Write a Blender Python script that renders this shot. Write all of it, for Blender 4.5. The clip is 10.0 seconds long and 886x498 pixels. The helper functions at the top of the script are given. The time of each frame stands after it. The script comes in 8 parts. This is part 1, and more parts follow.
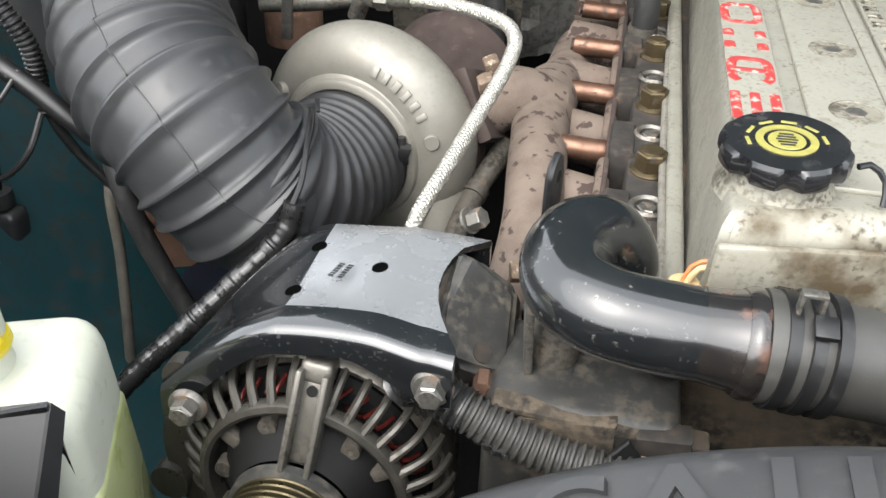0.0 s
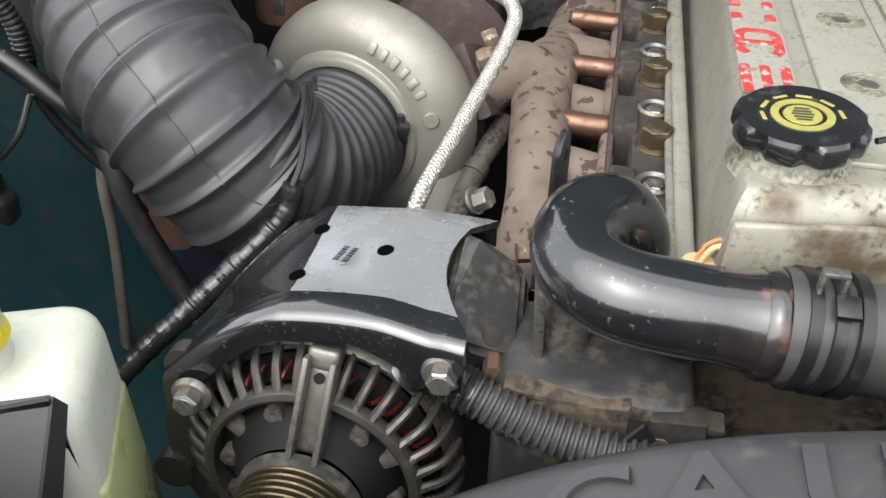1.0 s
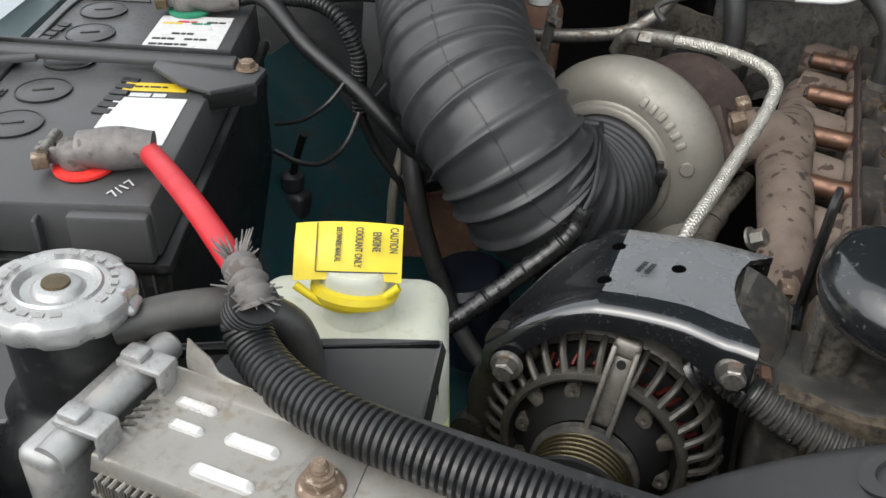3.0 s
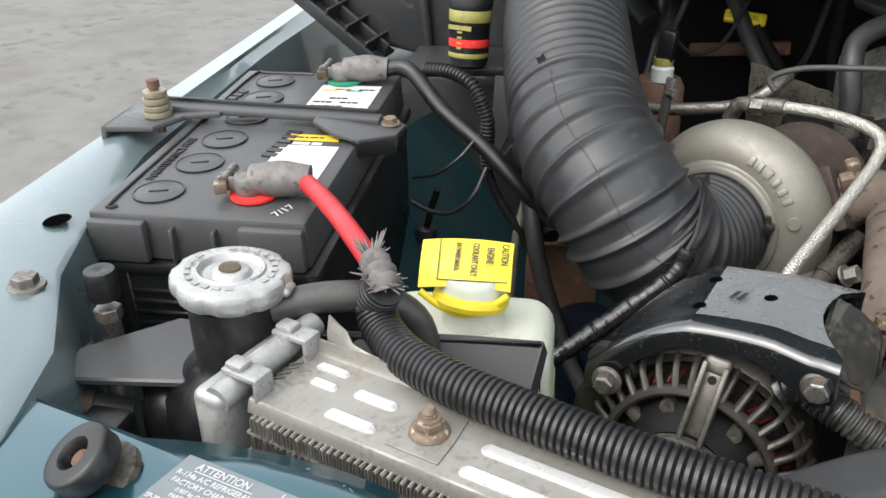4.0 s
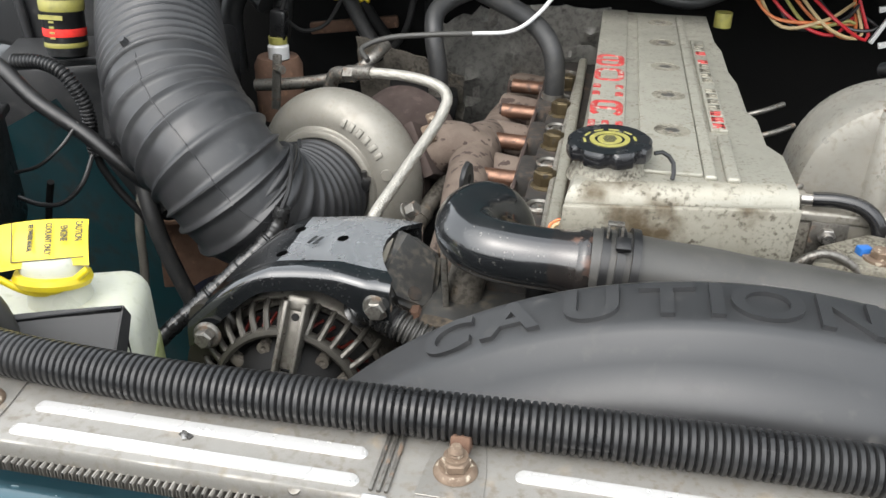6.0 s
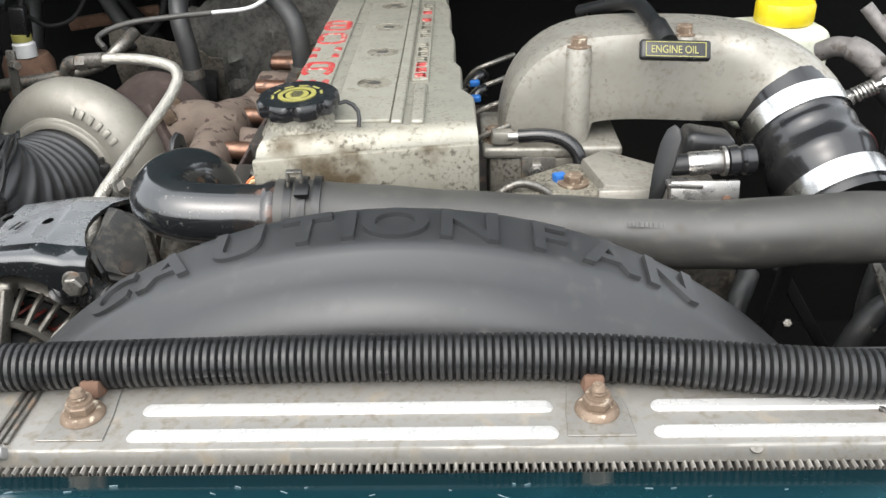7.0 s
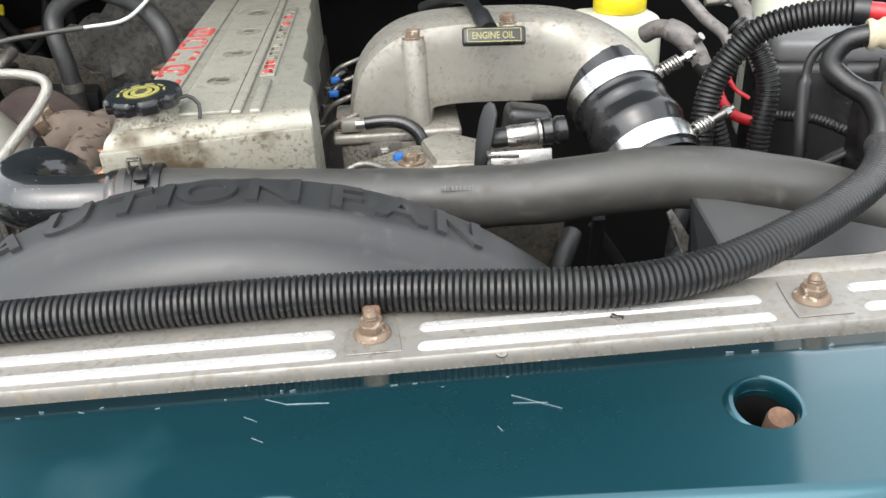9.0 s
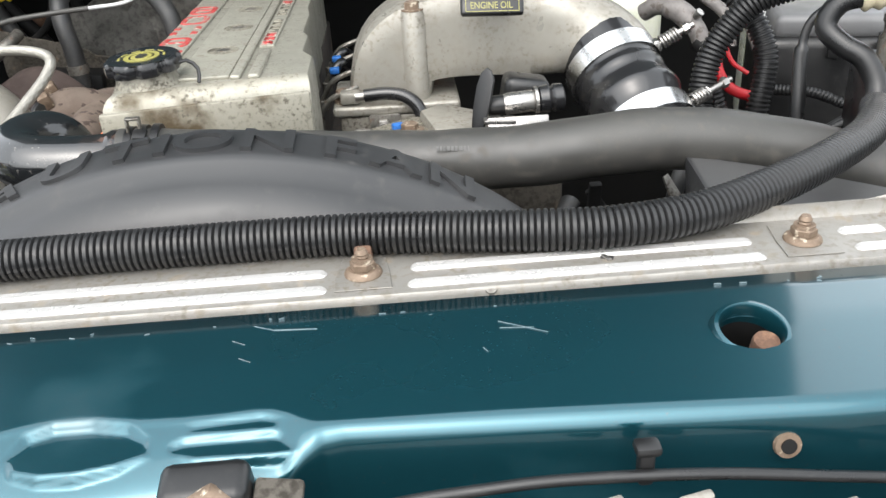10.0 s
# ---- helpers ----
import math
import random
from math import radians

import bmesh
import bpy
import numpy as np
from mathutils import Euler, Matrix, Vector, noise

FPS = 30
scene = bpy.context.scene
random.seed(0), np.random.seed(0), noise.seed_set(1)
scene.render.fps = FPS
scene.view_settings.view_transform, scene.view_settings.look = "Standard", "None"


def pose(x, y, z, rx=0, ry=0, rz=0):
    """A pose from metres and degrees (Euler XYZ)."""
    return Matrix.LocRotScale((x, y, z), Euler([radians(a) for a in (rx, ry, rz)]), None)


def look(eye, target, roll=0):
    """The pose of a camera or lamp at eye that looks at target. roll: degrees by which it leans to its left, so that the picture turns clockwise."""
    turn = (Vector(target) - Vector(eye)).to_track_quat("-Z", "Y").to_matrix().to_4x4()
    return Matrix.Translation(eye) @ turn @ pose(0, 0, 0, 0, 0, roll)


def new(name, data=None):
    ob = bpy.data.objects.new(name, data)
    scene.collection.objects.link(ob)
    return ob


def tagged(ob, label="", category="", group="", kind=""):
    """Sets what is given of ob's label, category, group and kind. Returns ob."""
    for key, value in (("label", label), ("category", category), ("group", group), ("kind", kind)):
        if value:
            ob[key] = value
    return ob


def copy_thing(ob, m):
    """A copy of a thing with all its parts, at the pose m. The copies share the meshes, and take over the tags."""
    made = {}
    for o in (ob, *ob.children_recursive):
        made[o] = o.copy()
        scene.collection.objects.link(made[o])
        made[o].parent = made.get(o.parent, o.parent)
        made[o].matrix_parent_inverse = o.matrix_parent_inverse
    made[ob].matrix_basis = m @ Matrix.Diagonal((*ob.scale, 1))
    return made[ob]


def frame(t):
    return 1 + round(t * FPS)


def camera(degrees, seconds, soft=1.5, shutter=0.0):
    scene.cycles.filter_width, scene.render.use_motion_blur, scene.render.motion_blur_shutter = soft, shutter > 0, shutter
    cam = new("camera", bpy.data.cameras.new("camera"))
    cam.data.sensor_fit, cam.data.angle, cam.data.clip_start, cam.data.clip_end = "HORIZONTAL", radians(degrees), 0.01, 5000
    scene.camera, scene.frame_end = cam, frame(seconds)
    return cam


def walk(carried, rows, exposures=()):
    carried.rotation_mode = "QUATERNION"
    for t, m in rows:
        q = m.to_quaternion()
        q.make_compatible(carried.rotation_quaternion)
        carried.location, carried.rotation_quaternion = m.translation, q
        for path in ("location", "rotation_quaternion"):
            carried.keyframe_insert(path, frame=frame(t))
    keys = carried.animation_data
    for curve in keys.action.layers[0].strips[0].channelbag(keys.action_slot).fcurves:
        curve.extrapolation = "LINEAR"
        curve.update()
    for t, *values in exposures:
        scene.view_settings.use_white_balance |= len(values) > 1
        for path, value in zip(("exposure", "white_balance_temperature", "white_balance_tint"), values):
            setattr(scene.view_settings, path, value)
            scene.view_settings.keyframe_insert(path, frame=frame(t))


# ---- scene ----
cam = camera(54.9, 10.0)
PATH = [
    (0, (-0.165, -0.099, 1.415), (-0.495, 1.49, 0.246), 1.5),
    (0.5, (-0.19, -0.083, 1.41), (-0.496, 1.487, 0.211), 2.1),
    (1, (-0.178, -0.09, 1.411), (-0.473, 1.471, 0.196), 1.3),
    (1.5, (-0.182, -0.108, 1.403), (-0.456, 1.451, 0.181), 1.3),
    (2, (-0.239, -0.127, 1.407), (-0.528, 1.421, 0.174), 1.5),
    (2.5, (-0.287, -0.174, 1.425), (-0.576, 1.372, 0.189), 4.5),
    (3, (-0.265, -0.224, 1.447), (-0.852, 1.323, 0.323), 2.7),
    (3.2, (-0.252, -0.246, 1.453), (-0.987, 1.286, 0.399), 1.2),
    (4.3, (-0.187, -0.316, 1.439), (-1.122, 1.192, 0.515), -1.0),
    (4.5, (-0.175, -0.319, 1.441), (-1.07, 1.207, 0.508), -1.4),
    (5, (-0.153, -0.319, 1.439), (-0.913, 1.274, 0.499), -0.7),
    (5.5, (-0.125, -0.321, 1.442), (-0.699, 1.347, 0.499), 0.9),
    (6, (-0.080, -0.327, 1.448), (-0.407, 1.402, 0.496), 0.9),
    (6.2, (-0.049, -0.326, 1.446), (-0.307, 1.407, 0.482), 0.4),
    (7.3, (0.091, -0.355, 1.426), (0.086, 1.395, 0.459), -2.2),
    (7.5, (0.101, -0.356, 1.426), (0.1, 1.398, 0.466), -2.8),
    (8, (0.126, -0.363, 1.427), (0.142, 1.393, 0.471), -3.9),
    (8.5, (0.146, -0.374, 1.42), (0.203, 1.383, 0.468), -3.8),
    (9, (0.159, -0.431, 1.424), (0.241, 1.332, 0.483), -3.3),
    (9.5, (0.147, -0.444, 1.423), (0.208, 1.328, 0.499), -3.1),
    (10, (0.166, -0.454, 1.387), (0.231, 1.322, 0.47), -3.4),
]
walk(cam, [(t, look(eye, target, roll)) for t, eye, target, roll in PATH],
     exposures=[(0, 1.90), (0.5, 1.79), (1, 1.67), (1.5, 1.70), (2, 1.79), (2.5, 1.54), (3, 0.85), (4.5, 1.36), (5, 1.30), (5.5, 1.37), (6, 1.45), (7.5, 1.50), (8, 1.50), (8.5, 1.50), (9, 1.48), (10, 1.50)])

# ---- world and light: overcast daylight, bonnet raised behind the engine ----
world = bpy.data.worlds.new("overcast_sky")
scene.world = world
world.use_nodes = True
wt = world.node_tree
sky = wt.nodes.new("ShaderNodeTexSky")
sky.sky_type, sky.sun_disc = "NISHITA", False
sky.sun_elevation, sky.sun_rotation = radians(52), radians(200)
sky.air_density, sky.dust_density, sky.ozone_density = 1.0, 6.0, 0.6
soften = wt.nodes.new("ShaderNodeHueSaturation")
soften.inputs["Saturation"].default_value = 0.36
wt.links.new(sky.outputs[0], soften.inputs["Color"])
veil = wt.nodes.new("ShaderNodeMix")          # cloud layer evens the sky out
veil.data_type = "RGBA"
veil.inputs[0].default_value = 0.55
veil.inputs[7].default_value = (7.2, 7.6, 7.9, 1)
wt.links.new(soften.outputs[0], veil.inputs[6])
wt.links.new(veil.outputs[2], wt.nodes["Background"].inputs[0])
wt.nodes["Background"].inputs[1].default_value = 0.15
sun_data = bpy.data.lights.new("sun", "SUN")
sun_data.energy, sun_data.angle, sun_data.color = 0.6, radians(80), (1.0, 1.0, 0.985)
sun = new("sun", sun_data)
sun.matrix_world = look((-0.9, -2.0, 3.9), (0, 0.2, 1.1))


# ---- materials ----
def material(name, a, b=None, rough=0.5, metal=0.0, scale=60.0, mix=0.5, bump=0.15, fine=900.0, spots=None, spot_amount=0.0,
             spot_scale=25.0, spot_rough=0.8, coat=0.0, rough_var=0.12, pieces=0.0, stretch=(1, 1, 1), spot_soft=0.08, metal_spots=False, through_light=0.0, sheen=0.5, dust=None, dust_amount=0.3, dust_scale=170.0, coat_ior=1.5, coat_rough=0.06):
    """Two tones mixed by two sizes of grain, optional stains of a third tone, fine relief."""
    m = bpy.data.materials.new(name)
    m.use_nodes = True
    nt = m.node_tree
    N, L = nt.nodes, nt.links
    p = N["Principled BSDF"]
    b = b or tuple(c * 0.7 for c in a)
    co = N.new("ShaderNodeTexCoord")
    mp = N.new("ShaderNodeMapping")
    mp.inputs["Scale"].default_value = stretch
    L.new(co.outputs["Object"], mp.inputs[0])

    def grain(s, d=4.0):
        n = N.new("ShaderNodeTexNoise")
        n.inputs["Scale"].default_value, n.inputs["Detail"].default_value = s, d
        L.new(mp.outputs[0], n.inputs["Vector"])
        return n.outputs["Fac"]

    def ramp(x, lo, hi):
        r = N.new("ShaderNodeMapRange")
        r.inputs["From Min"].default_value, r.inputs["From Max"].default_value = lo, hi
        L.new(x, r.inputs["Value"])
        return r.outputs[0]

    def blend(f, x, y):
        mx = N.new("ShaderNodeMix")
        mx.data_type = "RGBA"
        L.new(f, mx.inputs[0])
        for k, v in ((6, x), (7, y)):
            if isinstance(v, tuple):
                mx.inputs[k].default_value = (*v, 1)
            else:
                L.new(v, mx.inputs[k])
        return mx.outputs[2]

    coarse, small = grain(scale), grain(fine, 3.0)
    both = N.new("ShaderNodeMath")
    both.operation = "ADD"
    s1 = N.new("ShaderNodeMath"); s1.operation = "MULTIPLY"; s1.inputs[1].default_value = 0.7
    s2 = N.new("ShaderNodeMath"); s2.operation = "MULTIPLY"; s2.inputs[1].default_value = 0.3
    L.new(coarse, s1.inputs[0]); L.new(small, s2.inputs[0])
    L.new(s1.outputs[0], both.inputs[0]); L.new(s2.outputs[0], both.inputs[1])
    col = blend(ramp(both.outputs[0], 0.62 - mix * 0.34, 0.95 - mix * 0.34), a, b)
    rgh = ramp(coarse, 0.3, 0.7)
    rr = N.new("ShaderNodeMapRange")
    rr.inputs["To Min"].default_value, rr.inputs["To Max"].default_value = max(0.02, rough - rough_var), min(1, rough + rough_var)
    L.new(rgh, rr.inputs["Value"])
    rough_out = rr.outputs[0]
    if spots:
        st = grain(spot_scale, 6.0)
        f = ramp(st, 0.72 - spot_amount * 0.4, 0.72 - spot_amount * 0.4 + spot_soft)
        col = blend(f, col, spots)
        rm = N.new("ShaderNodeMix")
        L.new(f, rm.inputs[0]); L.new(rough_out, rm.inputs[2]); rm.inputs[3].default_value = spot_rough
        rough_out = rm.outputs[0]
        if metal > 0.3 and not metal_spots:
            mm = N.new("ShaderNodeMix")
            L.new(f, mm.inputs[0]); mm.inputs[2].default_value = metal; mm.inputs[3].default_value = 0.0
            L.new(mm.outputs[0], p.inputs["Metallic"])
    if dust:
        patch, speck = grain(dust_scale * 0.16, 3.0), grain(dust_scale, 8.0)
        pm = N.new("ShaderNodeMath"); pm.operation = "MULTIPLY"
        L.new(ramp(patch, 0.35, 0.62), pm.inputs[0]); L.new(ramp(speck, 0.62 - dust_amount * 0.45, 0.80 - dust_amount * 0.45), pm.inputs[1])
        col = blend(pm.outputs[0], col, dust)
        dm_ = N.new("ShaderNodeMix")
        L.new(pm.outputs[0], dm_.inputs[0]); L.new(rough_out, dm_.inputs[2]); dm_.inputs[3].default_value = min(0.95, rough + 0.3)
        rough_out = dm_.outputs[0]
    if pieces:
        info = N.new("ShaderNodeObjectInfo")
        hs = N.new("ShaderNodeHueSaturation")
        v = N.new("ShaderNodeMapRange")
        v.inputs["To Min"].default_value, v.inputs["To Max"].default_value = 1 - pieces, 1 + pieces
        L.new(info.outputs["Random"], v.inputs["Value"]); L.new(v.outputs[0], hs.inputs["Value"]); L.new(col, hs.inputs["Color"])
        col = hs.outputs[0]
    L.new(col, p.inputs["Base Color"])
    L.new(rough_out, p.inputs["Roughness"])
    if not p.inputs["Metallic"].is_linked:
        p.inputs["Metallic"].default_value = metal
    p.inputs["Coat Weight"].default_value = coat
    p.inputs["Specular IOR Level"].default_value = sheen
    p.inputs["Coat Roughness"].default_value = coat_rough
    p.inputs["Coat IOR"].default_value = coat_ior
    if through_light:
        p.inputs["Subsurface Weight"].default_value = through_light
        p.inputs["Subsurface Radius"].default_value = (0.02, 0.02, 0.012)
    if bump:
        bp = N.new("ShaderNodeBump")
        bp.inputs["Strength"].default_value, bp.inputs["Distance"].default_value = bump, 0.001
        L.new(both.outputs[0], bp.inputs["Height"])
        L.new(bp.outputs[0], p.inputs["Normal"])
    return m


M = {}
M["concrete"] = material("concrete", (0.145, 0.140, 0.131), (0.105, 0.100, 0.093), 0.9, scale=3, fine=60, bump=0.3, dust=(0.085, 0.08, 0.072), dust_amount=0.2, dust_scale=9, spots=(0.11, 0.10, 0.083), spot_amount=0.42, spot_scale=1.6, spot_soft=0.3)
M["teal"] = material("teal_paint", (0.010, 0.078, 0.102), (0.011, 0.068, 0.093), 0.29, 0.75, scale=6, fine=300, bump=0.02, coat=1.0, coat_ior=1.55, coat_rough=0.09, dust=(0.06, 0.075, 0.08), dust_amount=-0.06, dust_scale=420, rough_var=0.05, spots=(0.032, 0.056, 0.064), spot_amount=0.34, spot_scale=11, spot_soft=0.3, spot_rough=0.34)
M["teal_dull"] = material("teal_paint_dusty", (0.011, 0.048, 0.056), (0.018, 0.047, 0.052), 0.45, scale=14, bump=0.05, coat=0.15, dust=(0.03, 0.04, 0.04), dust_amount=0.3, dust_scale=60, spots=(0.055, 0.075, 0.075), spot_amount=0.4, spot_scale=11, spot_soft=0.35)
# teal paint made paler: the reflected sky is part of this base colour
M["fender"] = material("fender_paint_sky_sheen", (0.125, 0.170, 0.180), (0.150, 0.195, 0.203), 0.32, 0.2, scale=8, bump=0.02, coat=0.8)
M["alu"] = material("cooler_aluminium", dust=(0.18, 0.155, 0.125), dust_amount=0.28, dust_scale=200, a=(0.27, 0.258, 0.235), b=(0.205, 0.195, 0.175), rough=0.40, metal=0.45, scale=40, fine=1200, bump=0.12, spots=(0.20, 0.165, 0.12), spot_amount=0.3, spot_scale=70, spot_soft=0.15)
M["alu_fin"] = material("fin_aluminium", (0.36, 0.34, 0.31), (0.21, 0.195, 0.175), 0.45, 0.6, scale=80, bump=0.1, pieces=0.25)
M["alu_tank"] = material("tank_aluminium", dust=(0.26, 0.25, 0.235), dust_amount=0.3, dust_scale=260, a=(0.36, 0.36, 0.355), b=(0.28, 0.28, 0.275), rough=0.42, metal=0.5, scale=90, bump=0.2, spots=(0.30, 0.29, 0.27), spot_amount=0.3, spot_scale=50)
M["cast"] = material("cast_aluminium", dust=(0.17, 0.15, 0.12), dust_amount=0.26, dust_scale=210, a=(0.30, 0.285, 0.25), b=(0.22, 0.205, 0.175), rough=0.38, metal=0.4, scale=45, fine=1600, bump=0.35, spots=(0.17, 0.15, 0.12), spot_amount=0.32, spot_scale=45, spot_soft=0.25)
M["cast_cover"] = material("valve_cover_casting", dust=(0.15, 0.135, 0.10), dust_amount=0.2, dust_scale=300, a=(0.30, 0.29, 0.245), b=(0.25, 0.24, 0.20), rough=0.40, metal=0.3, scale=38, fine=1500, bump=0.25, spots=(0.14, 0.125, 0.095), spot_amount=0.27, spot_scale=55, spot_soft=0.22)
M["cast_oily"] = material("oily_casting", dust=(0.055, 0.047, 0.034), dust_amount=0.42, dust_scale=330, a=(0.25, 0.235, 0.19), b=(0.165, 0.15, 0.115), rough=0.45, metal=0.2, scale=40, fine=1500, bump=0.3, spots=(0.05, 0.042, 0.03), spot_amount=0.45, spot_scale=38, spot_soft=0.2)
M["cast_turbo"] = material("compressor_casting", dust=(0.22, 0.20, 0.165), dust_amount=0.25, dust_scale=260, a=(0.228, 0.216, 0.187), b=(0.182, 0.172, 0.147), rough=0.42, metal=0.3, scale=60, fine=1800, bump=0.3, spots=(0.22, 0.195, 0.155), spot_amount=0.25, spot_scale=40, spot_soft=0.25)
M["block_cast"] = material("weathered_block_casting", dust=(0.05, 0.043, 0.033), dust_amount=0.36, dust_scale=240, a=(0.19, 0.176, 0.148), b=(0.12, 0.108, 0.088), rough=0.5, metal=0.3, scale=40, fine=1200, bump=0.4, spots=(0.09, 0.075, 0.055), spot_amount=0.3, spot_scale=40, spot_soft=0.25)
M["cast_dark"] = material("grimy_casting", dust=(0.03, 0.026, 0.02), dust_amount=0.42, dust_scale=220, a=(0.09, 0.08, 0.066), b=(0.05, 0.044, 0.035), rough=0.65, metal=0.15, scale=35, fine=700, bump=0.6, spots=(0.14, 0.11, 0.08), spot_amount=0.3, spot_scale=50)
M["block"] = material("engine_block", dust=(0.07, 0.05, 0.036), dust_amount=0.36, dust_scale=150, a=(0.022, 0.020, 0.018), b=(0.012, 0.011, 0.010), rough=0.75, scale=25, bump=0.5, spots=(0.17, 0.11, 0.07), spot_amount=0.3, spot_scale=30, spot_soft=0.2)
M["tan_grime"] = material("tan_grime", dust=(0.015, 0.013, 0.011), dust_amount=0.5, dust_scale=130, a=(0.098, 0.076, 0.052), b=(0.048, 0.038, 0.027), rough=0.8, scale=50, bump=0.7, spots=(0.035, 0.03, 0.025), spot_amount=0.42, spot_scale=40, spot_soft=0.2)
M["rust"] = material("rust", (0.135, 0.075, 0.048), (0.075, 0.042, 0.028), 0.85, scale=70, bump=0.6, spots=(0.20, 0.11, 0.065), spot_amount=0.3, spot_scale=90)
M["manifold"] = material("manifold_iron", (0.150, 0.115, 0.092), (0.092, 0.066, 0.052), 0.85, scale=40, bump=0.6, spots=(0.045, 0.028, 0.022), spot_amount=0.37, spot_scale=75, spot_soft=0.03)
M["manifold_dark"] = material("manifold_iron_dark", (0.046, 0.031, 0.026), (0.030, 0.020, 0.017), 0.85, scale=40, bump=0.5, spots=(0.06, 0.04, 0.035), spot_amount=0.36, spot_scale=70)
M["copper_bolt"] = material("heated_bolt", (0.19, 0.105, 0.070), (0.09, 0.052, 0.040), 0.38, 0.7, scale=120, bump=0.15, spots=(0.08, 0.05, 0.04), spot_amount=0.32, spot_scale=110)
M["brass"] = material("yellowed_bolt", (0.115, 0.088, 0.048), (0.058, 0.045, 0.028), 0.4, 0.7, scale=90, bump=0.2, spots=(0.05, 0.04, 0.03), spot_amount=0.35, spot_scale=120)
M["pale_nut"] = material("weathered_pale_nut", (0.30, 0.265, 0.19), (0.20, 0.17, 0.115), 0.5, 0.4, scale=110, bump=0.3)
M["steel"] = material("zinc_steel", (0.42, 0.405, 0.385), (0.32, 0.305, 0.285), 0.3, 0.9, scale=90, bump=0.08)
M["steel_old"] = material("dull_steel", dust=(0.09, 0.078, 0.062), dust_amount=0.3, dust_scale=280, a=(0.22, 0.21, 0.19), b=(0.145, 0.135, 0.118), rough=0.42, metal=0.8, scale=120, bump=0.2, spots=(0.14, 0.10, 0.07), spot_amount=0.35, spot_scale=130)
M["alu_rib"] = material("rubbed_aluminium", (0.70, 0.69, 0.67), (0.58, 0.57, 0.545), 0.25, 0.5, scale=60, bump=0.05, spots=(0.45, 0.42, 0.37), spot_amount=0.2, spot_scale=60, spot_soft=0.2)
M["cap_steel"] = material("pressed_cap", (0.40, 0.40, 0.39), (0.33, 0.33, 0.32), 0.32, 0.5, scale=90, bump=0.08)
M["band"] = material("clamp_band", (0.74, 0.74, 0.73), (0.66, 0.66, 0.65), 0.26, 1.0, scale=60, bump=0.02, rough_var=0.05)
M["rusty_bolt"] = material("rusty_bolt", (0.190, 0.138, 0.098), (0.105, 0.072, 0.05), 0.6, 0.35, scale=160, bump=0.4, spots=(0.42, 0.36, 0.28), spot_amount=0.32, spot_scale=200)
M["black_gloss"] = material("gloss_black_paint", coat_ior=1.6, sheen=0.6, dust=(0.05, 0.048, 0.044), dust_amount=0.08, dust_scale=300, a=(0.008, 0.009, 0.010), b=(0.012, 0.013, 0.014), rough=0.20, scale=30, fine=500, bump=0.10, coat=1.0, rough_var=0.06, spots=(0.07, 0.065, 0.055), spot_amount=0.03, spot_scale=140, spot_soft=0.1)
M["black_elbow"] = material("chipped_black_paint", coat_ior=1.5, sheen=0.5, dust=(0.17, 0.16, 0.145), dust_amount=0.01, dust_scale=260, a=(0.010, 0.011, 0.012), b=(0.018, 0.019, 0.019), rough=0.19, scale=24, fine=400, bump=0.13, coat=0.8, rough_var=0.08, spots=(0.16, 0.085, 0.062), spot_amount=0.09, spot_scale=30, spot_soft=0.10)
M["rubber"] = material("duct_rubber", dust=(0.05, 0.05, 0.05), dust_amount=0.12, dust_scale=120, a=(0.027, 0.0275, 0.029), b=(0.035, 0.035, 0.036), rough=0.4, scale=30, fine=800, bump=0.06, spots=(0.045, 0.044, 0.043), spot_amount=0.18, spot_scale=22, spot_soft=0.25, spot_rough=0.65)
M["rubber_hose"] = material("dusty_hose_rubber", dust=(0.075, 0.069, 0.060), dust_amount=0.19, dust_scale=110, a=(0.042, 0.041, 0.038), b=(0.055, 0.053, 0.048), rough=0.46, scale=18, fine=700, bump=0.12, spots=(0.085, 0.077, 0.066), spot_amount=0.24, spot_scale=28, spot_soft=0.3, spot_rough=0.75)
M["hose_old"] = material("old_heater_hose", (0.020, 0.0205, 0.021), (0.030, 0.030, 0.029), 0.5, scale=22, fine=700, bump=0.15, dust=(0.05, 0.047, 0.042), dust_amount=0.24, dust_scale=170)
M["blue_can"] = material("dark_blue_can", (0.004, 0.007, 0.016), (0.003, 0.005, 0.011), 0.4, scale=40, bump=0.1)
M["silicone"] = material("boot_rubber", (0.012, 0.012, 0.013), (0.018, 0.018, 0.018), 0.22, scale=20, bump=0.04, coat=0.25)
M["conduit"] = material("conduit_plastic", (0.014, 0.014, 0.0145), (0.019, 0.019, 0.019), 0.33, sheen=0.4, scale=30, fine=600, bump=0.05, spots=(0.035, 0.034, 0.031), spot_amount=0.12, spot_scale=40, spot_soft=0.2)
M["plastic"] = material("black_plastic", dust=(0.03, 0.029, 0.027), dust_amount=0.14, dust_scale=180, a=(0.009, 0.009, 0.0095), b=(0.014, 0.014, 0.014), rough=0.36, scale=25, fine=1500, bump=0.15, spots=(0.045, 0.042, 0.039), spot_amount=0.24, spot_scale=20, spot_soft=0.3, spot_rough=0.6)
M["shroud"] = material("shroud_plastic", dust=(0.058, 0.056, 0.053), dust_amount=0.10, dust_scale=90, a=(0.027, 0.0275, 0.0285), b=(0.036, 0.036, 0.037), rough=0.40, scale=14, fine=1300, bump=0.12, spots=(0.048, 0.047, 0.045), spot_amount=0.24, spot_scale=26, spot_soft=0.35, spot_rough=0.6)
